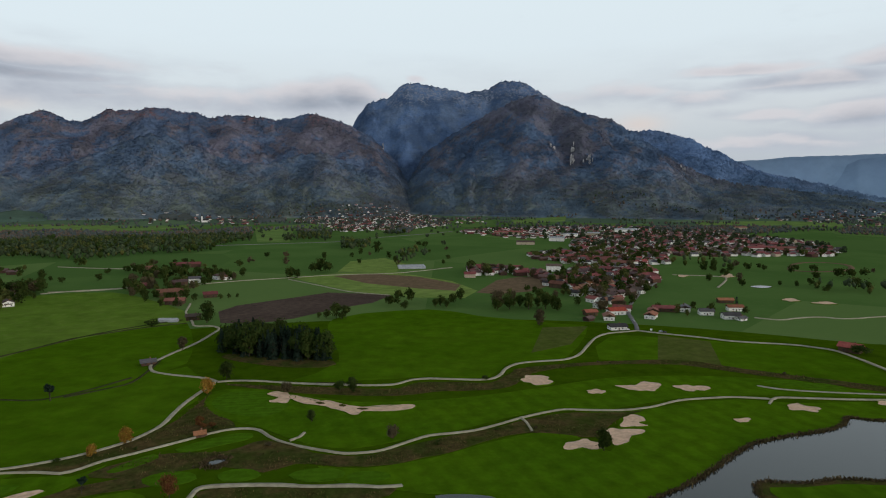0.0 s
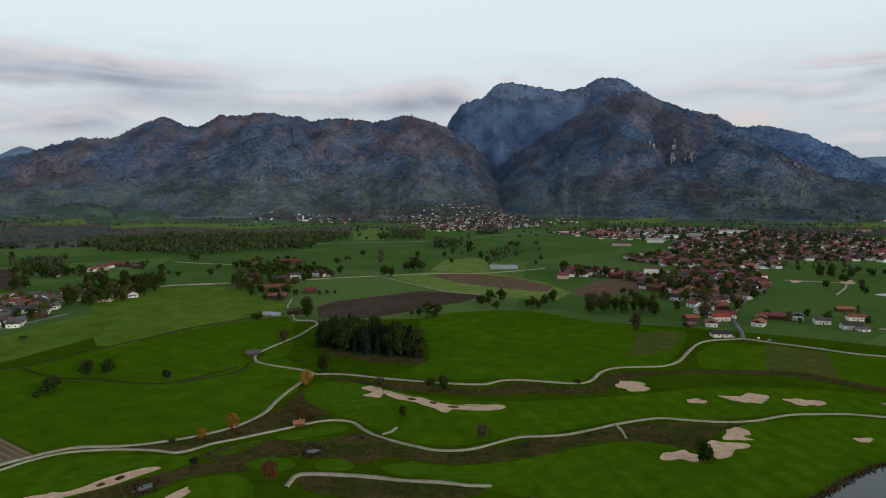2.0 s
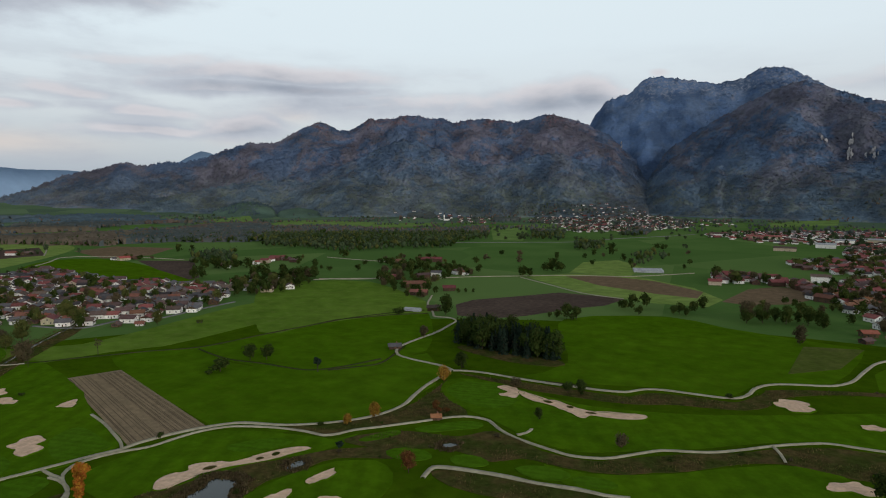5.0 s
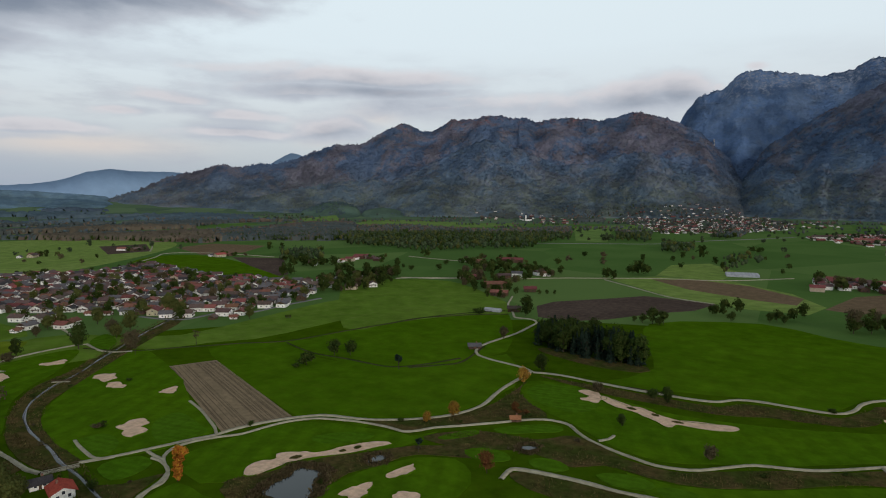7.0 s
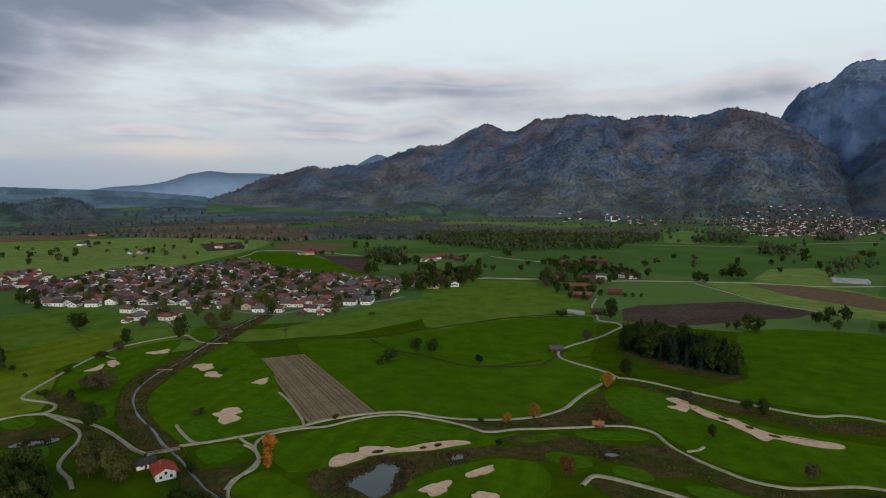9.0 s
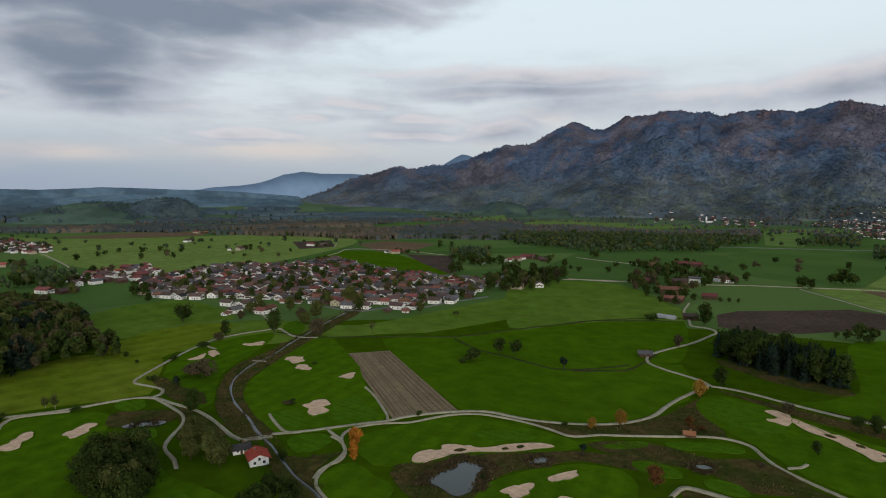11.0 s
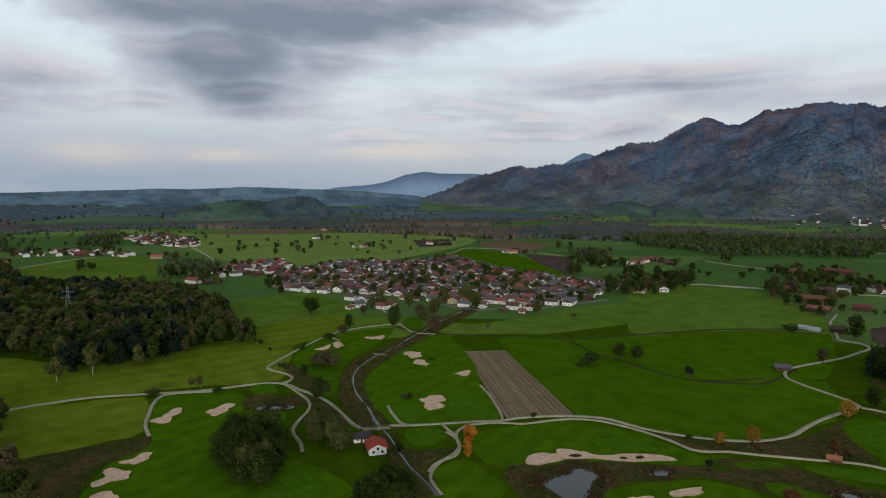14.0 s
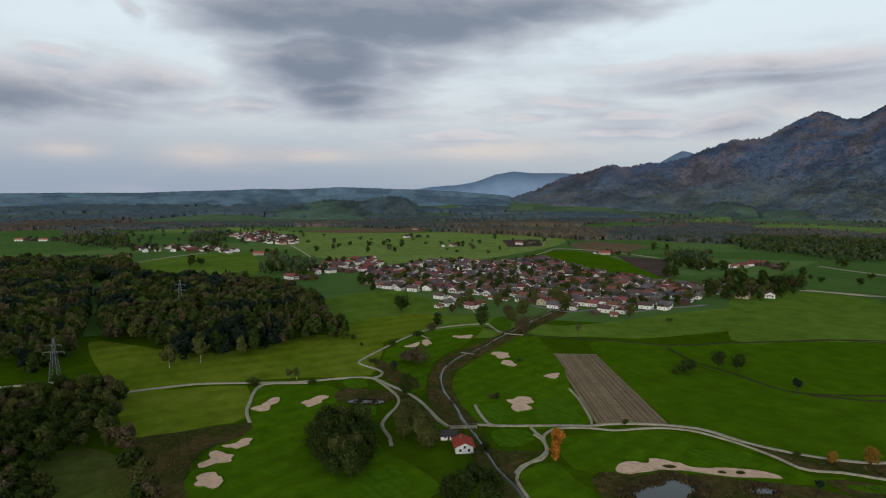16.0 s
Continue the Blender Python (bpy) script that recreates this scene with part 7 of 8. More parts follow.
# ---------------------------------------------------------------- bare rock on the big mountain
def rock_face(x, y, wide, tall, count, seed):
    """Broken limestone slabs stepping down a steep slope, each a part."""
    rng = random.Random(seed)
    base = tagged(new("rock_face"), "pale broken limestone cliff in the forest slope", "cliff")
    away = math.hypot(x, y)
    ax, ay = x / away, y / away
    for k in range(count):
        bm = bmesh.new()
        side, drop = rng.uniform(-wide, wide), rng.uniform(-0.5, 0.5)
        px, py = x + ay * side - ax * drop * tall * 1.2, y - ax * side - ay * drop * tall * 1.2
        g = height(px, py)
        w, h = rng.uniform(3, 8), rng.uniform(7, 20)
        ring = []
        for i in range(7):
            a = i * 0.9
            ring.append((px + ay * math.cos(a) * w * rng.uniform(0.7, 1.1), py - ax * math.cos(a) * w * rng.uniform(0.7, 1.1), g + math.sin(a) * h * rng.uniform(0.7, 1.1)))
        front = [bm.verts.new((q[0] - ax * 20 * rng.uniform(0.6, 1), q[1] - ay * 20 * rng.uniform(0.6, 1), q[2])) for q in ring]
        back = [bm.verts.new((q[0] + ax * 14, q[1] + ay * 14, q[2])) for q in ring]
        bm.faces.new(front)
        bm.faces.new(back[::-1])
        for i in range(7):
            j = (i + 1) % 7
            bm.faces.new((front[i], back[i], back[j], front[j]))
        bmesh.ops.recalc_face_normals(bm, faces=bm.faces)
        part("slab", bm, M["rock"], base)


for (x, y), wide, tall, count in zip([(751.6, 3626.9), (838.1, 3599.7), (637.1, 3673.2), (-420.1, 4339.7), (1418.8, 3680)], (10, 28, 20, 8, 16), (110, 40, 30, 60, 30), (12, 9, 5, 5, 4)):
    rock_face(x, y, wide, tall, count, int(wide + tall))

# ---------------------------------------------------------------- houses
def box_into(bm, lo, hi):
    v = [bm.verts.new((x, y, z)) for z in (lo[2], hi[2]) for y in (lo[1], hi[1]) for x in (lo[0], hi[0])]
    for f in ((0, 2, 3, 1), (4, 5, 7, 6), (0, 1, 5, 4), (2, 6, 7, 3), (0, 4, 6, 2), (1, 3, 7, 5)):
        bm.faces.new([v[i] for i in f])


def box_mesh(name, lo, hi, mat):
    bm = bmesh.new()
    box_into(bm, lo, hi)
    mesh = bpy.data.meshes.new(name)
    bm.to_mesh(mesh)
    bm.free()
    mesh.materials.append(mat)
    return mesh


def gable_walls(l, w, eaves, ridge, mat):
    """Walls of a house whose ridge runs along x."""
    bm = bmesh.new()
    x, y = l / 2, w / 2
    v = [[bm.verts.new((sx * x, *yz)) for yz in ((-y, -0.3), (y, -0.3), (y, eaves), (0, ridge - 0.12), (-y, eaves))] for sx in (-1, 1)]
    bm.faces.new(v[0][::-1])
    bm.faces.new(v[1])
    for i in range(5):
        j = (i + 1) % 5
        bm.faces.new((v[0][i], v[0][j], v[1][j], v[1][i]))
    mesh = bpy.data.meshes.new("wall")
    bm.to_mesh(mesh)
    bm.free()
    mesh.materials.append(mat)
    return mesh


def gable_roof(l, w, eaves, ridge, mat, over=1.0, thick=0.28):
    """Two thick roof slopes with wide eaves."""
    bm = bmesh.new()
    x, y = l / 2 + over, w / 2 + over
    slope = (ridge - eaves) / (w / 2)
    low = ridge - slope * y
    prof = [(-y, low), (0, ridge), (y, low), (y, low + thick), (0, ridge + thick), (-y, low + thick)]
    a, b = ([bm.verts.new((sx * x, *p)) for p in prof] for sx in (-1, 1))
    for i in range(6):
        j = (i + 1) % 6
        bm.faces.new((a[i], a[j], b[j], b[i]))
    for s in (a[::-1], b):
        bm.faces.new((s[0], s[1], s[4], s[5]))
        bm.faces.new((s[1], s[2], s[3], s[4]))
    bmesh.ops.recalc_face_normals(bm, faces=bm.faces)
    mesh = bpy.data.meshes.new("roof")
    bm.to_mesh(mesh)
    bm.free()
    mesh.materials.append(mat)
    return mesh


def gable_boarding(l, w, eaves, ridge, side):
    """Dark boards over the upper part of one gable wall."""
    bm = bmesh.new()
    x0, x1 = side * l / 2, side * (l / 2 + 0.06)
    prof = [(-w / 2, eaves - 0.5), (w / 2, eaves - 0.5), (w / 2, eaves - 0.05), (0, ridge - 0.16), (-w / 2, eaves - 0.05)]
    a, b = ([bm.verts.new((x, *p)) for p in prof] for x in (x0, x1))
    bm.faces.new(a)
    bm.faces.new(b)
    for i in range(5):
        bm.faces.new((a[i], a[(i + 1) % 5], b[(i + 1) % 5], b[i]))
    bmesh.ops.recalc_face_normals(bm, faces=bm.faces)
    mesh = bpy.data.meshes.new("gable_boarding")
    bm.to_mesh(mesh)
    bm.free()
    mesh.materials.append(M["timber"])
    return mesh


ROOF_WORDS = {"tile_bright": "bright red tiled", "tile_red": "red tiled", "tile_orange": "bright orange-red tiled", "tile_brown": "weathered brown tiled", "tile_grey": "grey tiled", "tile_dark": "dark", "sheet": "pale metal"}
WALL_WORDS = {"white": "white plastered", "cream": "cream plastered", "timber": "dark timber"}


def house_proto(l, w, eaves, roof, wall, detail, pitch=0.48, kind="house", hide=True):
    """One house with its parts, set aside to be copied."""
    ridge = eaves + w / 2 * pitch
    base = tagged(new(kind), f"{WALL_WORDS[wall]} alpine {kind} with a {ROOF_WORDS[roof]} gable roof", kind)
    share("wall", gable_walls(l, w, eaves, ridge, M[wall]), base)
    share("roof", gable_roof(l, w, eaves, ridge, M[roof], over=1.05 if detail else 0.8), base)
    if detail:
        share("chimney", box_mesh("chimney", (-0.4, -0.4, 0), (0.4, 0.4, 1.6), M["brick_stack"]), base, (l * 0.18, w * 0.14, ridge - 0.5))
    if detail > 1 and wall == "white" and w > 8 and (l + w) % 1 < 0.4:
        for side in (-1, 1):
            share("gable_boarding", gable_boarding(l, w, eaves, ridge, side), base)
    pane = box_mesh("window", (-0.55, -0.06, 0), (0.55, 0.06, 1.25), M["glass"])
    spots = []
    if detail > 1:
        for sx in (-1, 1):
            spots += [((sx * (l / 2 + 0.01), d, z), 90) for d, z in ((-w * 0.25, 1.0), (w * 0.25, 1.0), (0, eaves - 1.0))]
        spots += [((d, sy * (w / 2 + 0.01), 1.2), 0) for sy in (-1, 1) for d in (-l * 0.22, l * 0.22)]
        share("door", box_mesh("door", (-0.55, -0.07, 0), (0.55, 0.07, 2.05), M["timber"]), base, (0, -w / 2 - 0.01, 0.1))
        balcony = bmesh.new()
        for lo, hi in (((0, -w * 0.36, 0), (1.1, w * 0.36, 0.15)), ((1.0, -w * 0.36, 0.15), (1.1, w * 0.36, 1.0)), ((0, -w * 0.36, 0.15), (1.0, -w * 0.36 + 0.1, 1.0)), ((0, w * 0.36 - 0.1, 0.15), (1.0, w * 0.36, 1.0))):
            box_into(balcony, lo, hi)
        b = part("balcony", balcony, M["timber"], base, "dark wooden balcony")
        b.location = (l / 2, 0, eaves - 2.0)
    elif detail:
        spots += [((sx * (l / 2 + 0.01), 0, eaves - 1.6), 90) for sx in (-1, 1)]
    for place, turn in spots:
        share("window", pane, base, place, turn)
    return base


class Estate:
    """Sizes and colours of the houses of one settlement."""

    def __init__(self, specs, group):
        self.specs, self.group = specs, group

    def put(self, x, y, turn):
        k = random.choices(range(len(self.specs)), [s[-1] for s in self.specs])[0]
        SETTLED.append((math.hypot(x, y), x, y, turn, self.specs[k][:5], self.group))


SETTLED = []


def build_settlements(most):
    """The nearest houses as things with their parts; all farther ones joined into one object."""
    made, verts, faces, slots, mats = {}, [], [], [], []
    count = 0
    settled = sorted(SETTLED)
    level = heights([s[1:3] for s in settled])
    for k, (away, x, y, turn, spec, group) in enumerate(settled):
        m = pose(x, y, level[k] if away > 2500 else 0.0, 0, 0, turn)
        if k < most:
            if spec in made:
                copy_thing(made[spec], m)
            else:
                l, w, eaves, roof, wall = spec
                made[spec] = tagged(house_proto(l, w, eaves, roof, wall, 2), group=group)
                made[spec].matrix_basis = m
            continue
        l, w, eaves, roof, wall = spec
        if spec + (0,) not in made:
            ridge = eaves + w / 2 * 0.48
            pieces = []
            panes = bmesh.new()
            for sx in (-1, 1):
                for d, z in ((-w * 0.25, 1.2), (w * 0.25, 1.2), (0, eaves - 1.0)):
                    box_into(panes, (sx * l / 2 - 0.05, d - 0.6, z), (sx * l / 2 + 0.05, d + 0.6, z + 1.3))
            pane_mesh = bpy.data.meshes.new("panes")
            panes.to_mesh(pane_mesh)
            panes.free()
            for mesh, mat in ((gable_walls(l, w, eaves, ridge, M[wall]), wall), (gable_roof(l, w, eaves, ridge, M[roof], over=0.95), roof), (pane_mesh, "glass"), (gable_boarding(l, w, eaves, ridge, 1), "timber")):
                pieces.append(([v.co.copy() for v in mesh.vertices], [tuple(p.vertices) for p in mesh.polygons], mat))
            made[spec + (0,)] = pieces
        for vs, fs, mat in made[spec + (0,)][:(4 if round(l) % 2 else 3) if away < 1500 else 2]:
            if mat not in mats:
                mats.append(mat)
            verts += [m @ v for v in vs]
            faces += [tuple(i + count for i in f) for f in fs]
            slots += [mats.index(mat)] * len(fs)
            count += len(vs)
    mesh = bpy.data.meshes.new("far_houses")
    mesh.from_pydata(verts, [], faces)
    for mat in mats:
        mesh.materials.append(M[mat])
    mesh.polygons.foreach_set("material_index", slots)
    tagged(new("far_houses", mesh), "far village and town houses with red and brown roofs", "houses", kind="stuff")


VILLAGE = [
    (12.5, 10.5, 4.2, "tile_grey", "white", 5), (11.0, 9.5, 4.0, "tile_dark", "white", 4), (13.5, 11.0, 4.6, "tile_brown", "white", 7), (12.0, 10.0, 4.2, "tile_red", "white", 5.0),
    (10.5, 9.0, 3.8, "tile_orange", "white", 1.6), (14.0, 11.0, 4.8, "tile_brown", "cream", 1.6), (12.0, 9.0, 3.8, "tile_grey", "timber", 2.6), (16.0, 11.0, 5.0, "tile_red", "cream", 1.2), (13.0, 10.0, 4.2, "tile_dark", "timber", 2.0),
    (8.0, 6.5, 2.6, "tile_brown", "timber", 2.4), (7.0, 6.0, 2.5, "tile_red", "white", 1.6),
]
TOWN = [
    (13.0, 10.5, 4.6, "tile_red", "white", 5), (14.0, 11.0, 5.0, "tile_brown", "white", 3), (12.0, 10.0, 4.6, "tile_dark", "white", 2.5), (16.0, 11.0, 5.6, "tile_red", "cream", 1.5),
    (12.0, 9.5, 4.4, "tile_orange", "white", 1.2), (20.0, 12.0, 6.0, "tile_red", "timber", 1.5), (15.0, 11.0, 4.8, "tile_grey", "white", 2), (14.0, 10.0, 4.6, "tile_brown", "timber", 3),
]
village = Estate(VILLAGE, "houses of the village")
town = Estate(TOWN, "houses of the town")
far_town = Estate([(s[0], s[1], s[2] * 0.65, *s[3:]) for s in TOWN], "houses of the far villages")


def settle(estate, outline, gap, angle, leafy, fill=0.9, kinds=("dark", "green", "brown", "olive"), gap_tree=None):
    """Houses on a loose grid of lanes, with garden trees between them."""
    for x, y in scatter(outline, gap, random, radians(angle), 0.2):
        if random.random() < fill:
            estate.put(x, y, angle + random.choice((0, 0, 90, 180, 270)) + random.uniform(-9, 9))
    if leafy:
        for x, y in scatter(outline, gap_tree or gap * 1.55, random, radians(angle + 20), 0.45):
            if random.random() < leafy:
                tree(x, y, random.uniform(7, 14) if estate is village else random.uniform(8, 17), random.choice(kinds), "garden trees among the houses")


settle(village, [(-803.2, 273.1), (-931.6, 331.2), (-997.2, 422.9), (-1036.5, 520.6), (-953.3, 558.3), (-976.2, 697.7), (-781.2, 647), (-686.5, 653.3), (-639.7, 640.3), (-581.9, 684.8), (-499.8, 584.5), (-473.5, 507.4), (-486.9, 464.7), (-515.5, 443.5), (-512.9, 396.2), (-559.1, 393), (-585.1, 372.6), (-633, 363.3), (-684.5, 336), (-726.1, 292.2)], 16.5, 32, 0.75, gap_tree=25)
settle(village, [(-520.8, 432.5), (-489.3, 474.8), (-471.8, 481.4), (-447, 412.7), (-476.3, 402.9)], 21.0, 30, 0.3)
settle(village, [(-666, 304.3), (-648.3, 340.9), (-568.6, 333.5), (-545.8, 306.7), (-592.4, 284.1)], 22.0, 20, 0.35)
settle(town, [(-991.3, 241.3), (-1103.4, 331.9), (-1115.7, 402.6), (-981.5, 374.4), (-923.4, 314.2), (-926.4, 242.7)], 26, 20, 0.6)
settle(village, [(-585.7, 689.2), (-577.7, 769.6), (-528.9, 807.7), (-477.7, 725.1), (-467.7, 624.6), (-503.9, 593.9)], 28, 32, 0.95, 0.6, gap_tree=15)
settle(town, [(139.2, 857), (218.1, 1003), (291.3, 1068.7), (343.2, 1017.6), (304.9, 867.2), (241.6, 755.4), (180.6, 658.7), (162.5, 713.9), (144.7, 779.1)], 19, 40, 0.65, gap_tree=19)
settle(town, [(32.8, 989.3), (82.1, 1036.4), (160.3, 988.1), (162.1, 874.2), (99.6, 931.6), (38.4, 906)], 20, 10, 0.65, gap_tree=20)
settle(town, [(172.1, 1281.6), (264.7, 1333.1), (353.1, 1254.6), (472.2, 1330.6), (389.4, 1067.7), (291.3, 1068.7), (216.3, 1087.4), (170.5, 1187.7)], 22, 20, 0.7, gap_tree=23)
settle(town, [(264.7, 1333.1), (367.8, 1697.8), (628.4, 2039.6), (916.5, 2100.1), (905.4, 1807.3), (948.8, 1625), (872.6, 1325.7), (770.5, 1203.1), (610.9, 1216.3), (488.4, 1217.7), (371.7, 1279.2)], 26, 15, 0.75, gap_tree=27)
settle(far_town, [(30.1, 2050.9), (160.6, 2304.4), (480, 2425), (833.9, 2420.4), (1101.2, 2328.8), (1017.5, 2032.3), (628.4, 2039.6), (372.6, 1720.1), (215, 1722.6)], 36, 10, 0.9, gap_tree=49)
settle(far_town, [(-715.2, 2831.1), (-700.5, 3138.8), (-541.3, 3218.8), (-260.7, 3398), (-71.4, 3263.2), (43.6, 2967.7), (14, 2528), (-168.7, 2192.2), (-352.7, 2090.9), (-516.9, 2637.8)], 38, 25, 0.9, gap_tree=49)
settle(far_town, [(-1218.4, 2933), (-1081.7, 3079.6), (-911.9, 2983.8), (-804.9, 2631.7), (-954.9, 2581)], 50, 20, 0.9, 0.7, gap_tree=54)
settle(far_town, [(-1429.3, 2925.5), (-1265.9, 2982.5), (-1180.2, 2556.8), (-1257.1, 2546.6)], 60, 20, 0.3, 0.6)
settle(far_town, [(1419.8, 2841), (1744.9, 2908.8), (2231.7, 3115.1), (2029.5, 2717.9), (1670.9, 2326), (1505.4, 2294.2), (1532.7, 2551)], 55, 20, 0.9, 0.6, gap_tree=54)
settle(far_town, [(-11, 3040), (159.8, 3115.9), (189.5, 2721.4), (39.4, 2679.7)], 55, 10, 0.3, 0.8)
settle(town, [(-1566.9, -17.3), (-1597.7, 66.4), (-1433.3, 197.7), (-1321.8, 182.1), (-1421.3, 91.8), (-1455, -11)], 26, 10, 0.6, 0.7)
settle(town, [(-1987.4, 242.1), (-2056.2, 373.2), (-1742.3, 409.6), (-1490.1, 336.3), (-1628.6, 252.7)], 28, 20, 0.6)
settle(far_town, [(-2825.5, -357.3), (-2662.7, -83.8), (-3022.5, -94.2), (-3071.6, -387.6)], 50, 20, 0.3, 0.7)
settle(town, [(-739.3, 924.2), (-717.1, 1013), (-653, 951.5), (-668.4, 849.2)], 26, 10, 0.6, 0.6)
settle(town, [(-718.2, 981.2), (-685.4, 1027.3), (-630.8, 944.7), (-677.5, 925)], 28, 10, 0.5, 0.6)


def building(x, y, l, w, eaves, turn, roof="tile_red", wall="white", pitch=0.42, kind="house", label=""):
    """A single building of its own size."""
    ob = house_proto(l, w, eaves, roof, wall, 2, pitch, kind)
    ob.matrix_basis = pose(x, y, height(x, y), 0, 0, turn)
    if label:
        ob["label"] = label
    return ob


def row_of(places, specs):
    for (x, y), s in zip(places, specs):
        building(x, y, *s)


# farms and houses where the lane enters the town
row_of([(191.4, 686.9), (176.8, 623.3), (157.5, 550.6), (205.6, 602.5), (232.6, 638.6), (253.2, 638.5), (267.2, 619.8), (283, 599.3), (306.7, 641.4), (318.6, 689.8), (289.5, 590.9), (162, 596), (149, 618), (188, 640), (170, 660), (216, 628), (141, 590)], [
    (19, 11, 4.4, 5, "tile_red", "timber"), (17, 11, 4.6, 12, "tile_bright", "white"), (15, 9, 3.4, 8, "tile_dark", "white"), (14, 10, 4.2, 60, "tile_orange", "white"), (24, 10, 4.0, -14, "tile_red", "timber"),
    (13, 10, 4.8, 70, "tile_grey", "white"), (13, 9.5, 4.4, -5, "tile_grey", "white"), (16, 9.5, 4.2, 0, "tile_dark", "white"), (15, 9, 4.4, -4, "tile_orange", "white"), (16, 8, 3.8, -4, "tile_orange", "timber"), (8, 6.5, 2.8, 20, "tile_grey", "white"),
    (14, 10, 4.2, 80, "tile_red", "white"), (12, 9, 4.0, 15, "tile_orange", "timber"), (18, 10, 4.4, -20, "tile_red", "white"), (13, 9.5, 4.2, 30, "tile_brown", "white"), (11, 9, 4.0, 75, "tile_red", "timber"), (9, 7, 3.0, 40, "tile_brown", "timber")])
# hamlet at the bend of the lane
row_of([(-477.3, 1001.6), (-330.8, 742), (-301.3, 686.4), (-398.2, 802.4), (-279.5, 733.2), (-437.2, 1049.8), (-244.8, 596.6), (-327.6, 896.5), (-348.9, 860.8), (-356.4, 827.8), (-313.9, 890.2)], [
    (17, 11, 5.5, 20, "tile_red", "timber"), (30, 14, 6.0, 25, "tile_red", "timber"), (20, 11, 4.5, 12, "tile_red", "timber"), (26, 12, 5.0, 10, "tile_red", "timber"), (15, 11, 4.4, 25, "tile_red", "timber"),
    (42, 13, 6.0, 12, "tile_red", "timber"), (13, 9, 4.0, 20, "tile_brown", "timber"), (15, 11, 5.5, 60, "tile_brown", "white"), (15, 11, 6.0, 15, "tile_grey", "white"), (18, 11, 6.0, 40, "tile_brown", "timber"), (12, 9, 5.0, 30, "tile_red", "white")])
# farms on the plain: a house with its barn and a few trees
FARMS = [(-891, 196.9), (-1278.2, 217.6), (-1636.9, 694.4), (-2008.9, 885.1), (-1914.8, -222.8), (-1297.5, 669.7), (-1288.2, 851.7), (-988, 861.5), (-724.6, 837.9), (-1317.4, -48.5), (-1940.7, -278.4)]
for k, (x, y) in enumerate(FARMS):
    turn = 30 + 47 * (k % 3)
    building(x, y, 19 + k % 3, 12, 5.0, turn, ("tile_red", "tile_orange", "tile_brown")[k % 3], ("white", "cream")[k % 2], 0.5)
    c, d = math.cos(radians(turn + 20)), math.sin(radians(turn + 20))
    building(x + c * 27, y + d * 27, 24, 11, 4.2, turn + 80, ("tile_brown", "tile_red")[k % 2], "timber", 0.5, "barn", "long dark timber barn with a tiled roof beside a farmhouse")
    if k % 2:
        building(x - d * 22, y + c * 22, 10, 8, 3.0, turn + 10, "tile_grey", "white", 0.5)
    for j in range(5):
        tree(x + random.uniform(-40, 40), y + random.uniform(14, 40), random.uniform(8, 14), random.choice(("dark", "green", "brown", "olive")), "trees about the farmsteads")
# larger blocks of the town
row_of([(604.3, 2040.1), (305.5, 1655.5), (206.4, 1539.4), (293.4, 1134.3), (301.1, 1068.6), (684.9, 1328), (733.4, 1327.4), (784.2, 1300), (582, 1302.5), (1029.4, 2134.8), (208.1, 1955.4), (105.3, 2049.5), (376.6, 1816.2), (178.5, 988), (455.6, 1867)], [
    (70, 16, 11, -10, "sheet", "white"), (40, 15, 9, -15, "sheet", "white"), (44, 14, 7, -12, "tile_brown", "cream"), (60, 18, 6, -30, "tile_red", "timber"), (50, 16, 6, -30, "tile_red", "timber"), (60, 18, 9, 5, "tile_red", "white"), (55, 16, 8, 5, "tile_red", "white"), (60, 12, 6, 5, "tile_brown", "white"),
    (50, 20, 8, 5, "tile_brown", "timber"), (40, 16, 12, 5, "tile_red", "cream"), (90, 22, 7, -5, "tile_red", "cream"), (70, 20, 7, -5, "tile_brown", "white"), (40, 14, 9, 5, "sheet", "white"), (24, 13, 9, -10, "tile_brown", "white"), (36, 16, 9, -10, "sheet", "cream")])

for (x, y), spec in zip([(-122.1, 300.7), (314.7, 468.4), (-211.4, 433.6)], [
    (4.2, 3.2, 2.2, 25, "tile_orange", "timber", 0.5, "hut", "small timber hut with a red roof beside the golf path"), (14, 10, 4.5, -50, "tile_orange", "timber", 0.5, "barn", "red-roofed timber field barn beside a dark bush"), (9, 6.5, 2.8, 30, "tile_grey", "timber", 0.45, "shed", "grey weathered field shed at the lane's bend")]):
    building(x, y, *spec)

# red-roofed house by the stream, with its annex
HX, HY = [(-250, 133.3)][0]
building(HX, HY + 1.5, 9.6, 8.2, 3.5, 160, "tile_bright", "white", 0.46, "house", "white house with a bright red tiled roof beside the stream")
AX, AY = [(-266.1, 134.8)][0]
building(AX, AY, 7.5, 6.5, 2.6, 70, "tile_dark", "white", 0.4, "garage", "low white garage with a dark roof")


def greenhouse(x, y, l, w, bays, turn, label):
    base = tagged(new("greenhouse"), label, "greenhouse")
    base.matrix_basis = pose(x, y, height(x, y), 0, 0, turn)
    for k in range(bays):
        d = (k - (bays - 1) / 2) * w
        o = share("bay", gable_walls(l, w * 0.96, 2.4, 3.8, M["sheet"]), base, (0, d, 0))
        share("glass_roof", gable_roof(l, w * 0.96, 2.4, 3.8, M["sheet"], over=0.1, thick=0.1), o)


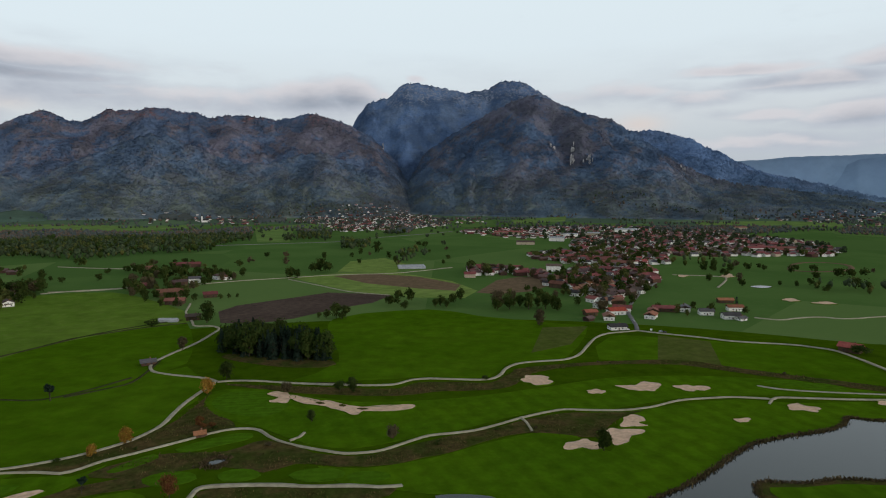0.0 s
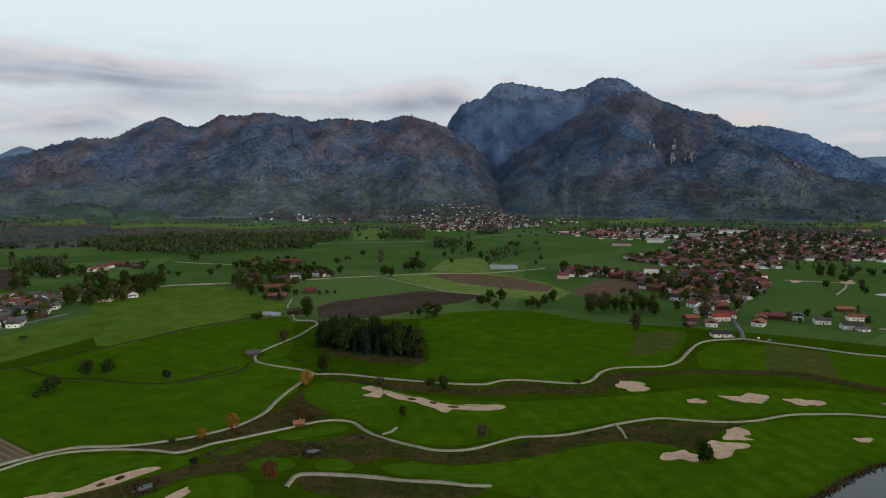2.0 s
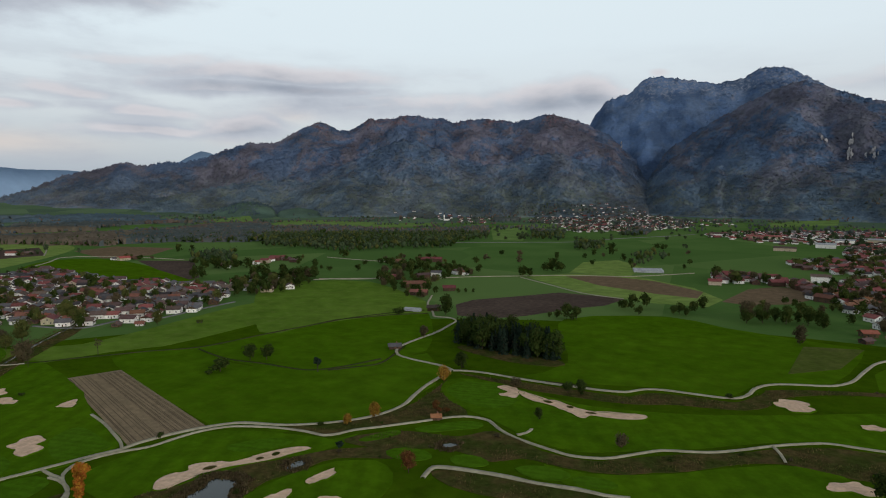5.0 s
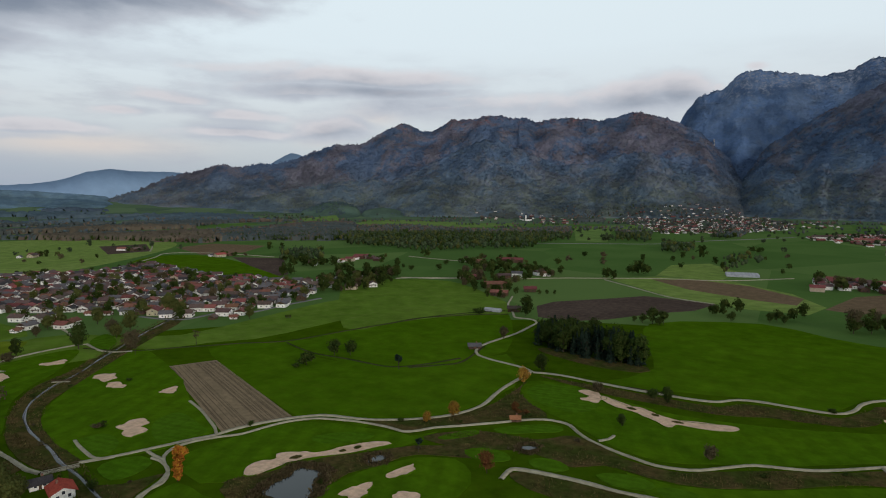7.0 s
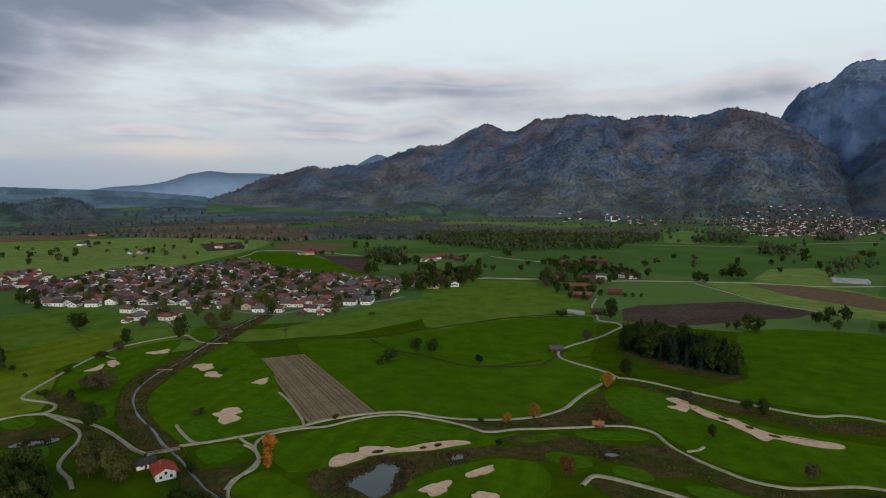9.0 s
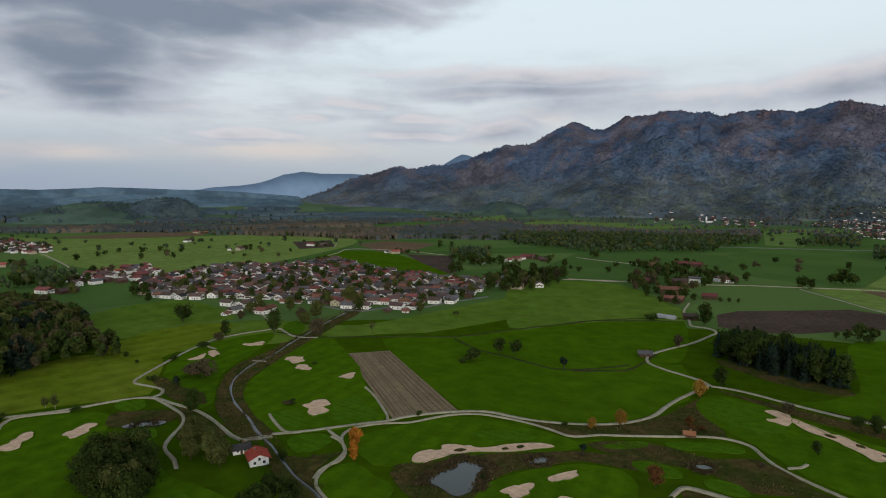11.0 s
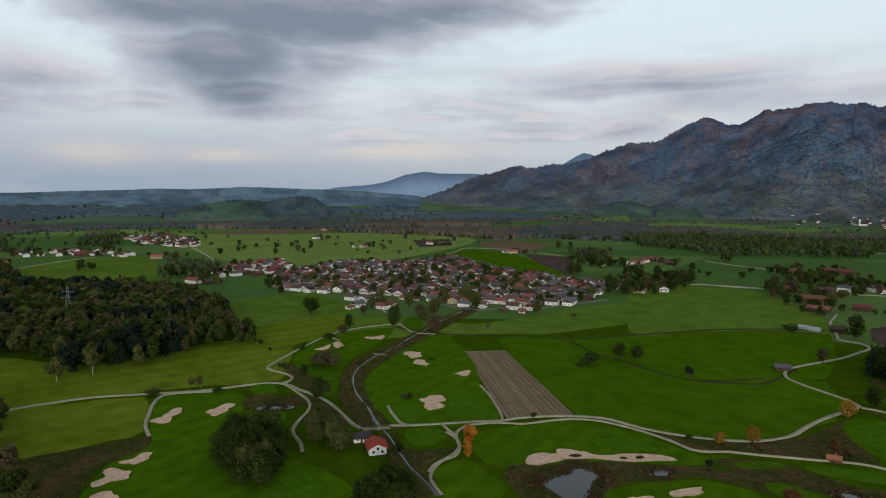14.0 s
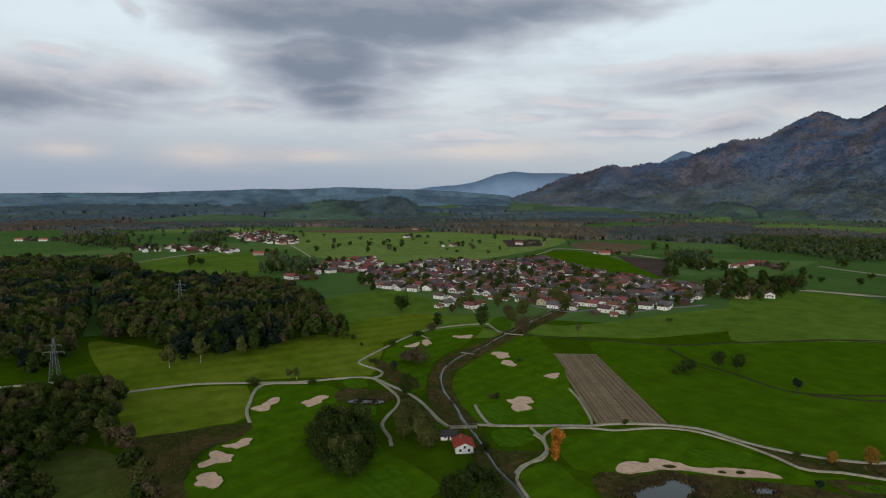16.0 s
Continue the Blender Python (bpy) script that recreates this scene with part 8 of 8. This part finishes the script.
for (x, y), spec in zip([(-53.6, 1037.7), (-264.3, 585.8)], [(45, 9, 4, 8, "row of pale glass greenhouses by the road"), (18, 6, 1, 0, "low pale polytunnel beside a hedge")]):
    greenhouse(x, y, *spec)


def church(x, y, size=1.0):
    base = tagged(new("church"), "small white village church with a slim tower", "church")
    base.matrix_basis = pose(x, y, height(x, y), 0, 0, 20) @ Matrix.Diagonal((size, size, size, 1))
    share("nave", gable_walls(26, 13, 9, 15, M["white"]), base)
    share("roof", gable_roof(26, 13, 9, 15, M["tile_dark"], over=0.6), base)
    share("tower", box_mesh("tower", (-3.2, -3.2, -1), (3.2, 3.2, 27), M["white"]), base, (-15, 0, 0))
    bm = bmesh.new()
    bmesh.ops.create_cone(bm, segments=8, radius1=4.2, radius2=0.2, depth=14)
    s = part("spire", bm, M["tile_dark"], base)
    s.location = (-15, 0, 34)


church(*[(-1059.4, 2755.4)][0])
church(*[(-828.3, 442.2)][0], 0.42)


# ---------------------------------------------------------------- bridges
def bridge(p, q, width, rails, label):
    p, q = Vector((*p, 0)), Vector((*q, 0))
    l = (q - p).length
    mid = (p + q) / 2
    base = tagged(new("bridge"), label, "bridge")
    base.matrix_basis = pose(mid.x, mid.y, 0.5, 0, 0, math.degrees(math.atan2(q.y - p.y, q.x - p.x)))
    share("deck", box_mesh("deck", (-l / 2, -width / 2, -0.5), (l / 2, width / 2, 0.12), M["gravel"]), base)
    if rails:
        for s in (-1, 1):
            share("rail", box_mesh("rail", (-l / 2, -0.07, 0.95), (l / 2, 0.07, 1.1), M["timber"]), base, (0, s * width / 2, 0))
            for k in range(7):
                share("post", box_mesh("post", (-0.07, -0.07, 0), (0.07, 0.07, 1.0), M["timber"]), base, ((k / 6 - 0.5) * (l - 0.3), s * (width / 2 - 0.1), 0))


BR = [(-277.9, 141.5), (-271.5, 154.7), (-410.4, 219), (-401.6, 225.4)]
bridge(BR[0], BR[1], 3.6, True, "grey timber bridge carrying the lane over the stream")
bridge(BR[2], BR[3], 1.8, True, "narrow pale footbridge over the stream")


# ---------------------------------------------------------------- power line
def pylon(x, y, h, turn):
    """Lattice mast with two pairs of arms."""
    base = tagged(new("pylon"), "grey steel lattice power pylon with cross arms", "pylon", "pylons of the power line")
    base.matrix_basis = pose(x, y, 0, 0, 0, turn)

    def bars(name, segments, r):
        bm = bmesh.new()
        for a, b in segments:
            a, b = Vector(a), Vector(b)
            d = (b - a).normalized()
            s = d.orthogonal().normalized()
            u = d.cross(s)
            lo, hi = ([bm.verts.new(c + (s * math.cos(k) + u * math.sin(k)) * r) for k in (0.8, 2.4, 3.9, 5.5)] for c in (a, b))
            for i in range(4):
                bm.faces.new((lo[i], lo[(i + 1) % 4], hi[(i + 1) % 4], hi[i]))
        return part(name, bm, M["steel"], base)

    w = lambda z: 2.6 * (1 - z / h) + 0.35
    for sx in (-1, 1):
        for sy in (-1, 1):
            bars("leg", [((sx * w(0), sy * w(0), -0.5), (sx * w(h), sy * w(h), h))], 0.10)
    levels = [h * k / 9 for k in range(10)]
    lace = []
    for a, b in zip(levels, levels[1:]):
        for (x0, y0), (x1, y1) in (((-1, -1), (1, -1)), ((1, -1), (1, 1)), ((1, 1), (-1, 1)), ((-1, 1), (-1, -1))):
            lace.append(((x0 * w(a), y0 * w(a), a), (x1 * w(b), y1 * w(b), b)))
            lace.append(((x1 * w(a), y1 * w(a), a), (x0 * w(b), y0 * w(b), b)))
    bars("lacing", lace, 0.04)
    for z, reach in ((h * 0.68, 6.5), (h * 0.84, 5.0)):
        bars("cross_arm", [((-reach, 0, z), (0, 0, z + 0.9)), ((reach, 0, z), (0, 0, z + 0.9)), ((-reach, 0, z), (reach, 0, z)), ((-reach, 0, z), (0, 0.5, z)), ((reach, 0, z), (0, 0.5, z))], 0.08)
        for s in (-1, 1):
            bars("insulator", [((s * reach, 0, z), (s * reach, 0, z - 1.4))], 0.12)


for x, y, h in [(-460.2, -51.2, 28.6), (-676.5, 36.4, 35.2)]:
    pylon(x, y, h, 70)

# ---------------------------------------------------------------- small things
TX, TY = [(-428.8, 456.3)][0]
trailer = tagged(new("trailer"), "dark green field trailer on small wheels", "trailer")
trailer.matrix_basis = pose(TX, TY, 0.05, 0, 0, 40)
share("body", box_mesh("body", (-3, -1.2, 0.6), (3, 1.2, 2.6), M["leaf_dark"]), trailer)
for sx in (-1.6, 1.6):
    for sy in (-1.15, 1.15):
        bm = bmesh.new()
        bmesh.ops.create_cone(bm, cap_ends=True, segments=12, radius1=0.5, radius2=0.5, depth=0.3)
        wheel = part("wheel", bm, M["tile_dark"], trailer)
        wheel.matrix_basis = pose(sx, sy, 0.5, 90)


def car(x, y, turn, paint, label):
    base = tagged(new("car"), label, "car", "parked cars")
    base.matrix_basis = pose(x, y, 0.45, 0, 0, turn)
    bm = bmesh.new()
    prof = [(-2.1, 0.35), (2.1, 0.35), (2.1, 0.8), (1.2, 0.95), (0.6, 1.45), (-1.5, 1.5), (-2.1, 1.0)]
    a, b = ([bm.verts.new((px, sy * 0.85, pz)) for px, pz in prof] for sy in (-1, 1))
    for i in range(len(prof)):
        j = (i + 1) % len(prof)
        bm.faces.new((a[i], a[j], b[j], b[i]))
    bm.faces.new(a[::-1])
    bm.faces.new(b)
    bmesh.ops.recalc_face_normals(bm, faces=bm.faces)
    part("body", bm, M[paint], base)
    share("windscreen", box_mesh("windscreen", (-1.3, -0.87, 1.0), (0.7, 0.87, 1.38), M["glass"]), base)
    for sx in (-1.35, 1.35):
        for sy in (-0.8, 0.8):
            bm = bmesh.new()
            bmesh.ops.create_cone(bm, cap_ends=True, segments=10, radius1=0.34, radius2=0.34, depth=0.22)
            part("wheel", bm, M["tile_dark"], base).matrix_basis = pose(sx, sy, 0.34, 90)


CARS = [(185.8, 543.4), (192.5, 536.5), (194.6, 534.2), (165.3, 545.9), (181.9, 583.3)]
for k, (x, y) in enumerate(CARS):
    car(x, y, random.uniform(0, 180), ("white", "sheet", "tile_dark")[k % 3], ("white car parked beside the lane", "silver grey car parked beside the lane", "dark car parked beside the lane")[k % 3])


# ---------------------------------------------------------------- reeds and tufts
def tufts(name, places, low, tall, mat, label, blades=6, seed=1):
    """Countless grass tufts: leaning blades in clumps, one object."""
    rng = np.random.default_rng(seed)
    p = np.array(places)
    n = len(p)
    if not n:
        return
    p = np.repeat(p, blades, 0) + rng.normal(size=(n * blades, 2)) * 0.7
    m = len(p)
    h = rng.uniform(low, tall, m)
    a = rng.uniform(0, 2 * np.pi, m)
    w = rng.uniform(0.12, 0.3, m) * h
    dx, dy = np.cos(a) * w, np.sin(a) * w
    lean = rng.normal(size=(m, 2)) * 0.35 * h[:, None]
    z0 = np.full(m, 0.1)
    v = np.stack([np.stack([p[:, 0] - dx, p[:, 1] - dy, z0], -1), np.stack([p[:, 0] + dx, p[:, 1] + dy, z0], -1), np.stack([p[:, 0] + lean[:, 0] + dx * 0.5, p[:, 1] + lean[:, 1] + dy * 0.5, h], -1), np.stack([p[:, 0] + lean[:, 0] - dx * 0.5, p[:, 1] + lean[:, 1] - dy * 0.5, h * 0.9], -1)], 1).reshape(-1, 3)
    ob = new(name, raw_mesh(name, v, np.arange(4 * m).reshape(m, 4), M[mat]))
    tagged(ob, label, "tall grass", kind="stuff")


def along(points, spread, gap, rng, clear=0.0):
    """Places to both sides of a line, none nearer than clear."""
    out = []
    line = spline(points, step=gap)
    for p, q in zip(line, line[1:]):
        d = (q - p).normalized()
        s = rng.uniform(clear, spread) * rng.choice((-1, 1))
        f = rng.uniform(0, 1)
        m = p.lerp(q, f)
        out.append((m.x - d.y * s, m.y + d.x * s))
    return out


rt = random.Random(9)
shore = []
for k in range(3):
    shore += along([(236, 319.9), (228.7, 321.6), (218.9, 325), (212.8, 317.5), (203.5, 310.3), (191.4, 305), (174.2, 299.9), (159.9, 294.2), (148.8, 288.7), (135.4, 277.6), (121.7, 264.5), (109.6, 253.5), (96.1, 243.4), (81.5, 234)], 1.0, 1.2, rt)
    shore += along([(207.5, 232.9), (211.1, 248.1), (186.2, 250.2), (175.8, 251.8), (163.6, 251.3), (149.9, 248.2), (136.5, 249.8), (129.5, 246.3), (125.5, 233)], 1.0, 1.2, rt)
tufts("reeds", shore, 0.5, 1.6, "reed", "brown reeds along the lake shore", 9, 2)
pond_reeds = []
for k in range(10):
    pond_reeds += along([(-180.2, 170.4), (-183.2, 175), (-184.6, 185.5), (-184.5, 193.8), (-186.3, 198.2), (-185.3, 203.1), (-179.3, 204.1), (-171.5, 205.2), (-168.4, 197.4), (-165.3, 191.2), (-159.7, 183.6)], 3.2, 1.0, rt)
pond_reeds = [p for p in pond_reeds if not inside(p, POND)]
tufts("reeds", pond_reeds, 0.5, 1.5, "reed", "tall brown reeds round the pond", 9, 3)
small_reeds = []
for x, y in ((-158.6, 224.8), (-334.2, 115.6), (-102.9, 269.9)):
    for k in range(130):
        a, d = rt.uniform(0, 6.28), rt.uniform(0.75, 1.5)
        small_reeds.append((x + math.cos(a) * 4.6 * d, y + math.sin(a) * 5.0 * d))
tufts("reeds", small_reeds, 0.5, 1.4, "reed", "brown reeds round a small pond", 6, 6)
banks = []
for k in range(4):
    banks += along([(-537, 414.7), (-498.4, 350.6), (-456.6, 291.1), (-425.6, 249.9), (-403.2, 214.6), (-386.9, 194.5), (-358.5, 174.4), (-320.4, 161.2), (-283.9, 151.3), (-260.5, 146.2), (-228.7, 137.7), (-208, 134.8)], 6.5, 1.2, rt, 2.6)
tufts("reeds", banks, 0.4, 1.1, "tuft", "brown grass on the stream banks", 5, 4)
tuft_places = []
for outline in ROUGHS:
    tuft_places += scatter(outline, 1.7, rt, 0.3, 0.5)
clumps = fbm(np.array([p[0] for p in tuft_places]) / 14, np.array([p[1] for p in tuft_places]) / 14, 71, 3)
tuft_places = [p for p, c in zip(tuft_places, clumps) if c > 0.46 and not inside(p, POND) and not any((round(p[0] / 3) + i, round(p[1] / 3) + j) in TRODDEN for i in (-1, 0, 1) for j in (-1, 0, 1))]
tufts("tall_grass", tuft_places, 0.3, 1.1, "tuft", "tall brown and olive autumn grass tufts", 4, 5)
for x, y in scatter(ROUGHS[2], 26.0, random, 0.4, 0.5) + scatter(ROUGHS[0], 24.0, random, 0.4, 0.5) + scatter(ROUGHS[4], 16.0, random, 0.4, 0.5) + scatter(ROUGHS[5], 11, random, 0.3, 0.5) + scatter(ROUGHS[9], 12, random, 0.3, 0.5) + scatter(ROUGHS[1], 22, random, 0.3, 0.5):
    if random.random() < 0.6 and not inside((x * 0.985, y * 0.985), POND) and not inside((x, y), POND):
        tree(x, y, random.uniform(0.9, 2.4), random.choice(("bush", "bushbrown", "bushbrown")), "low bushes in the rough")

build_settlements(290)
plant_trees(295)
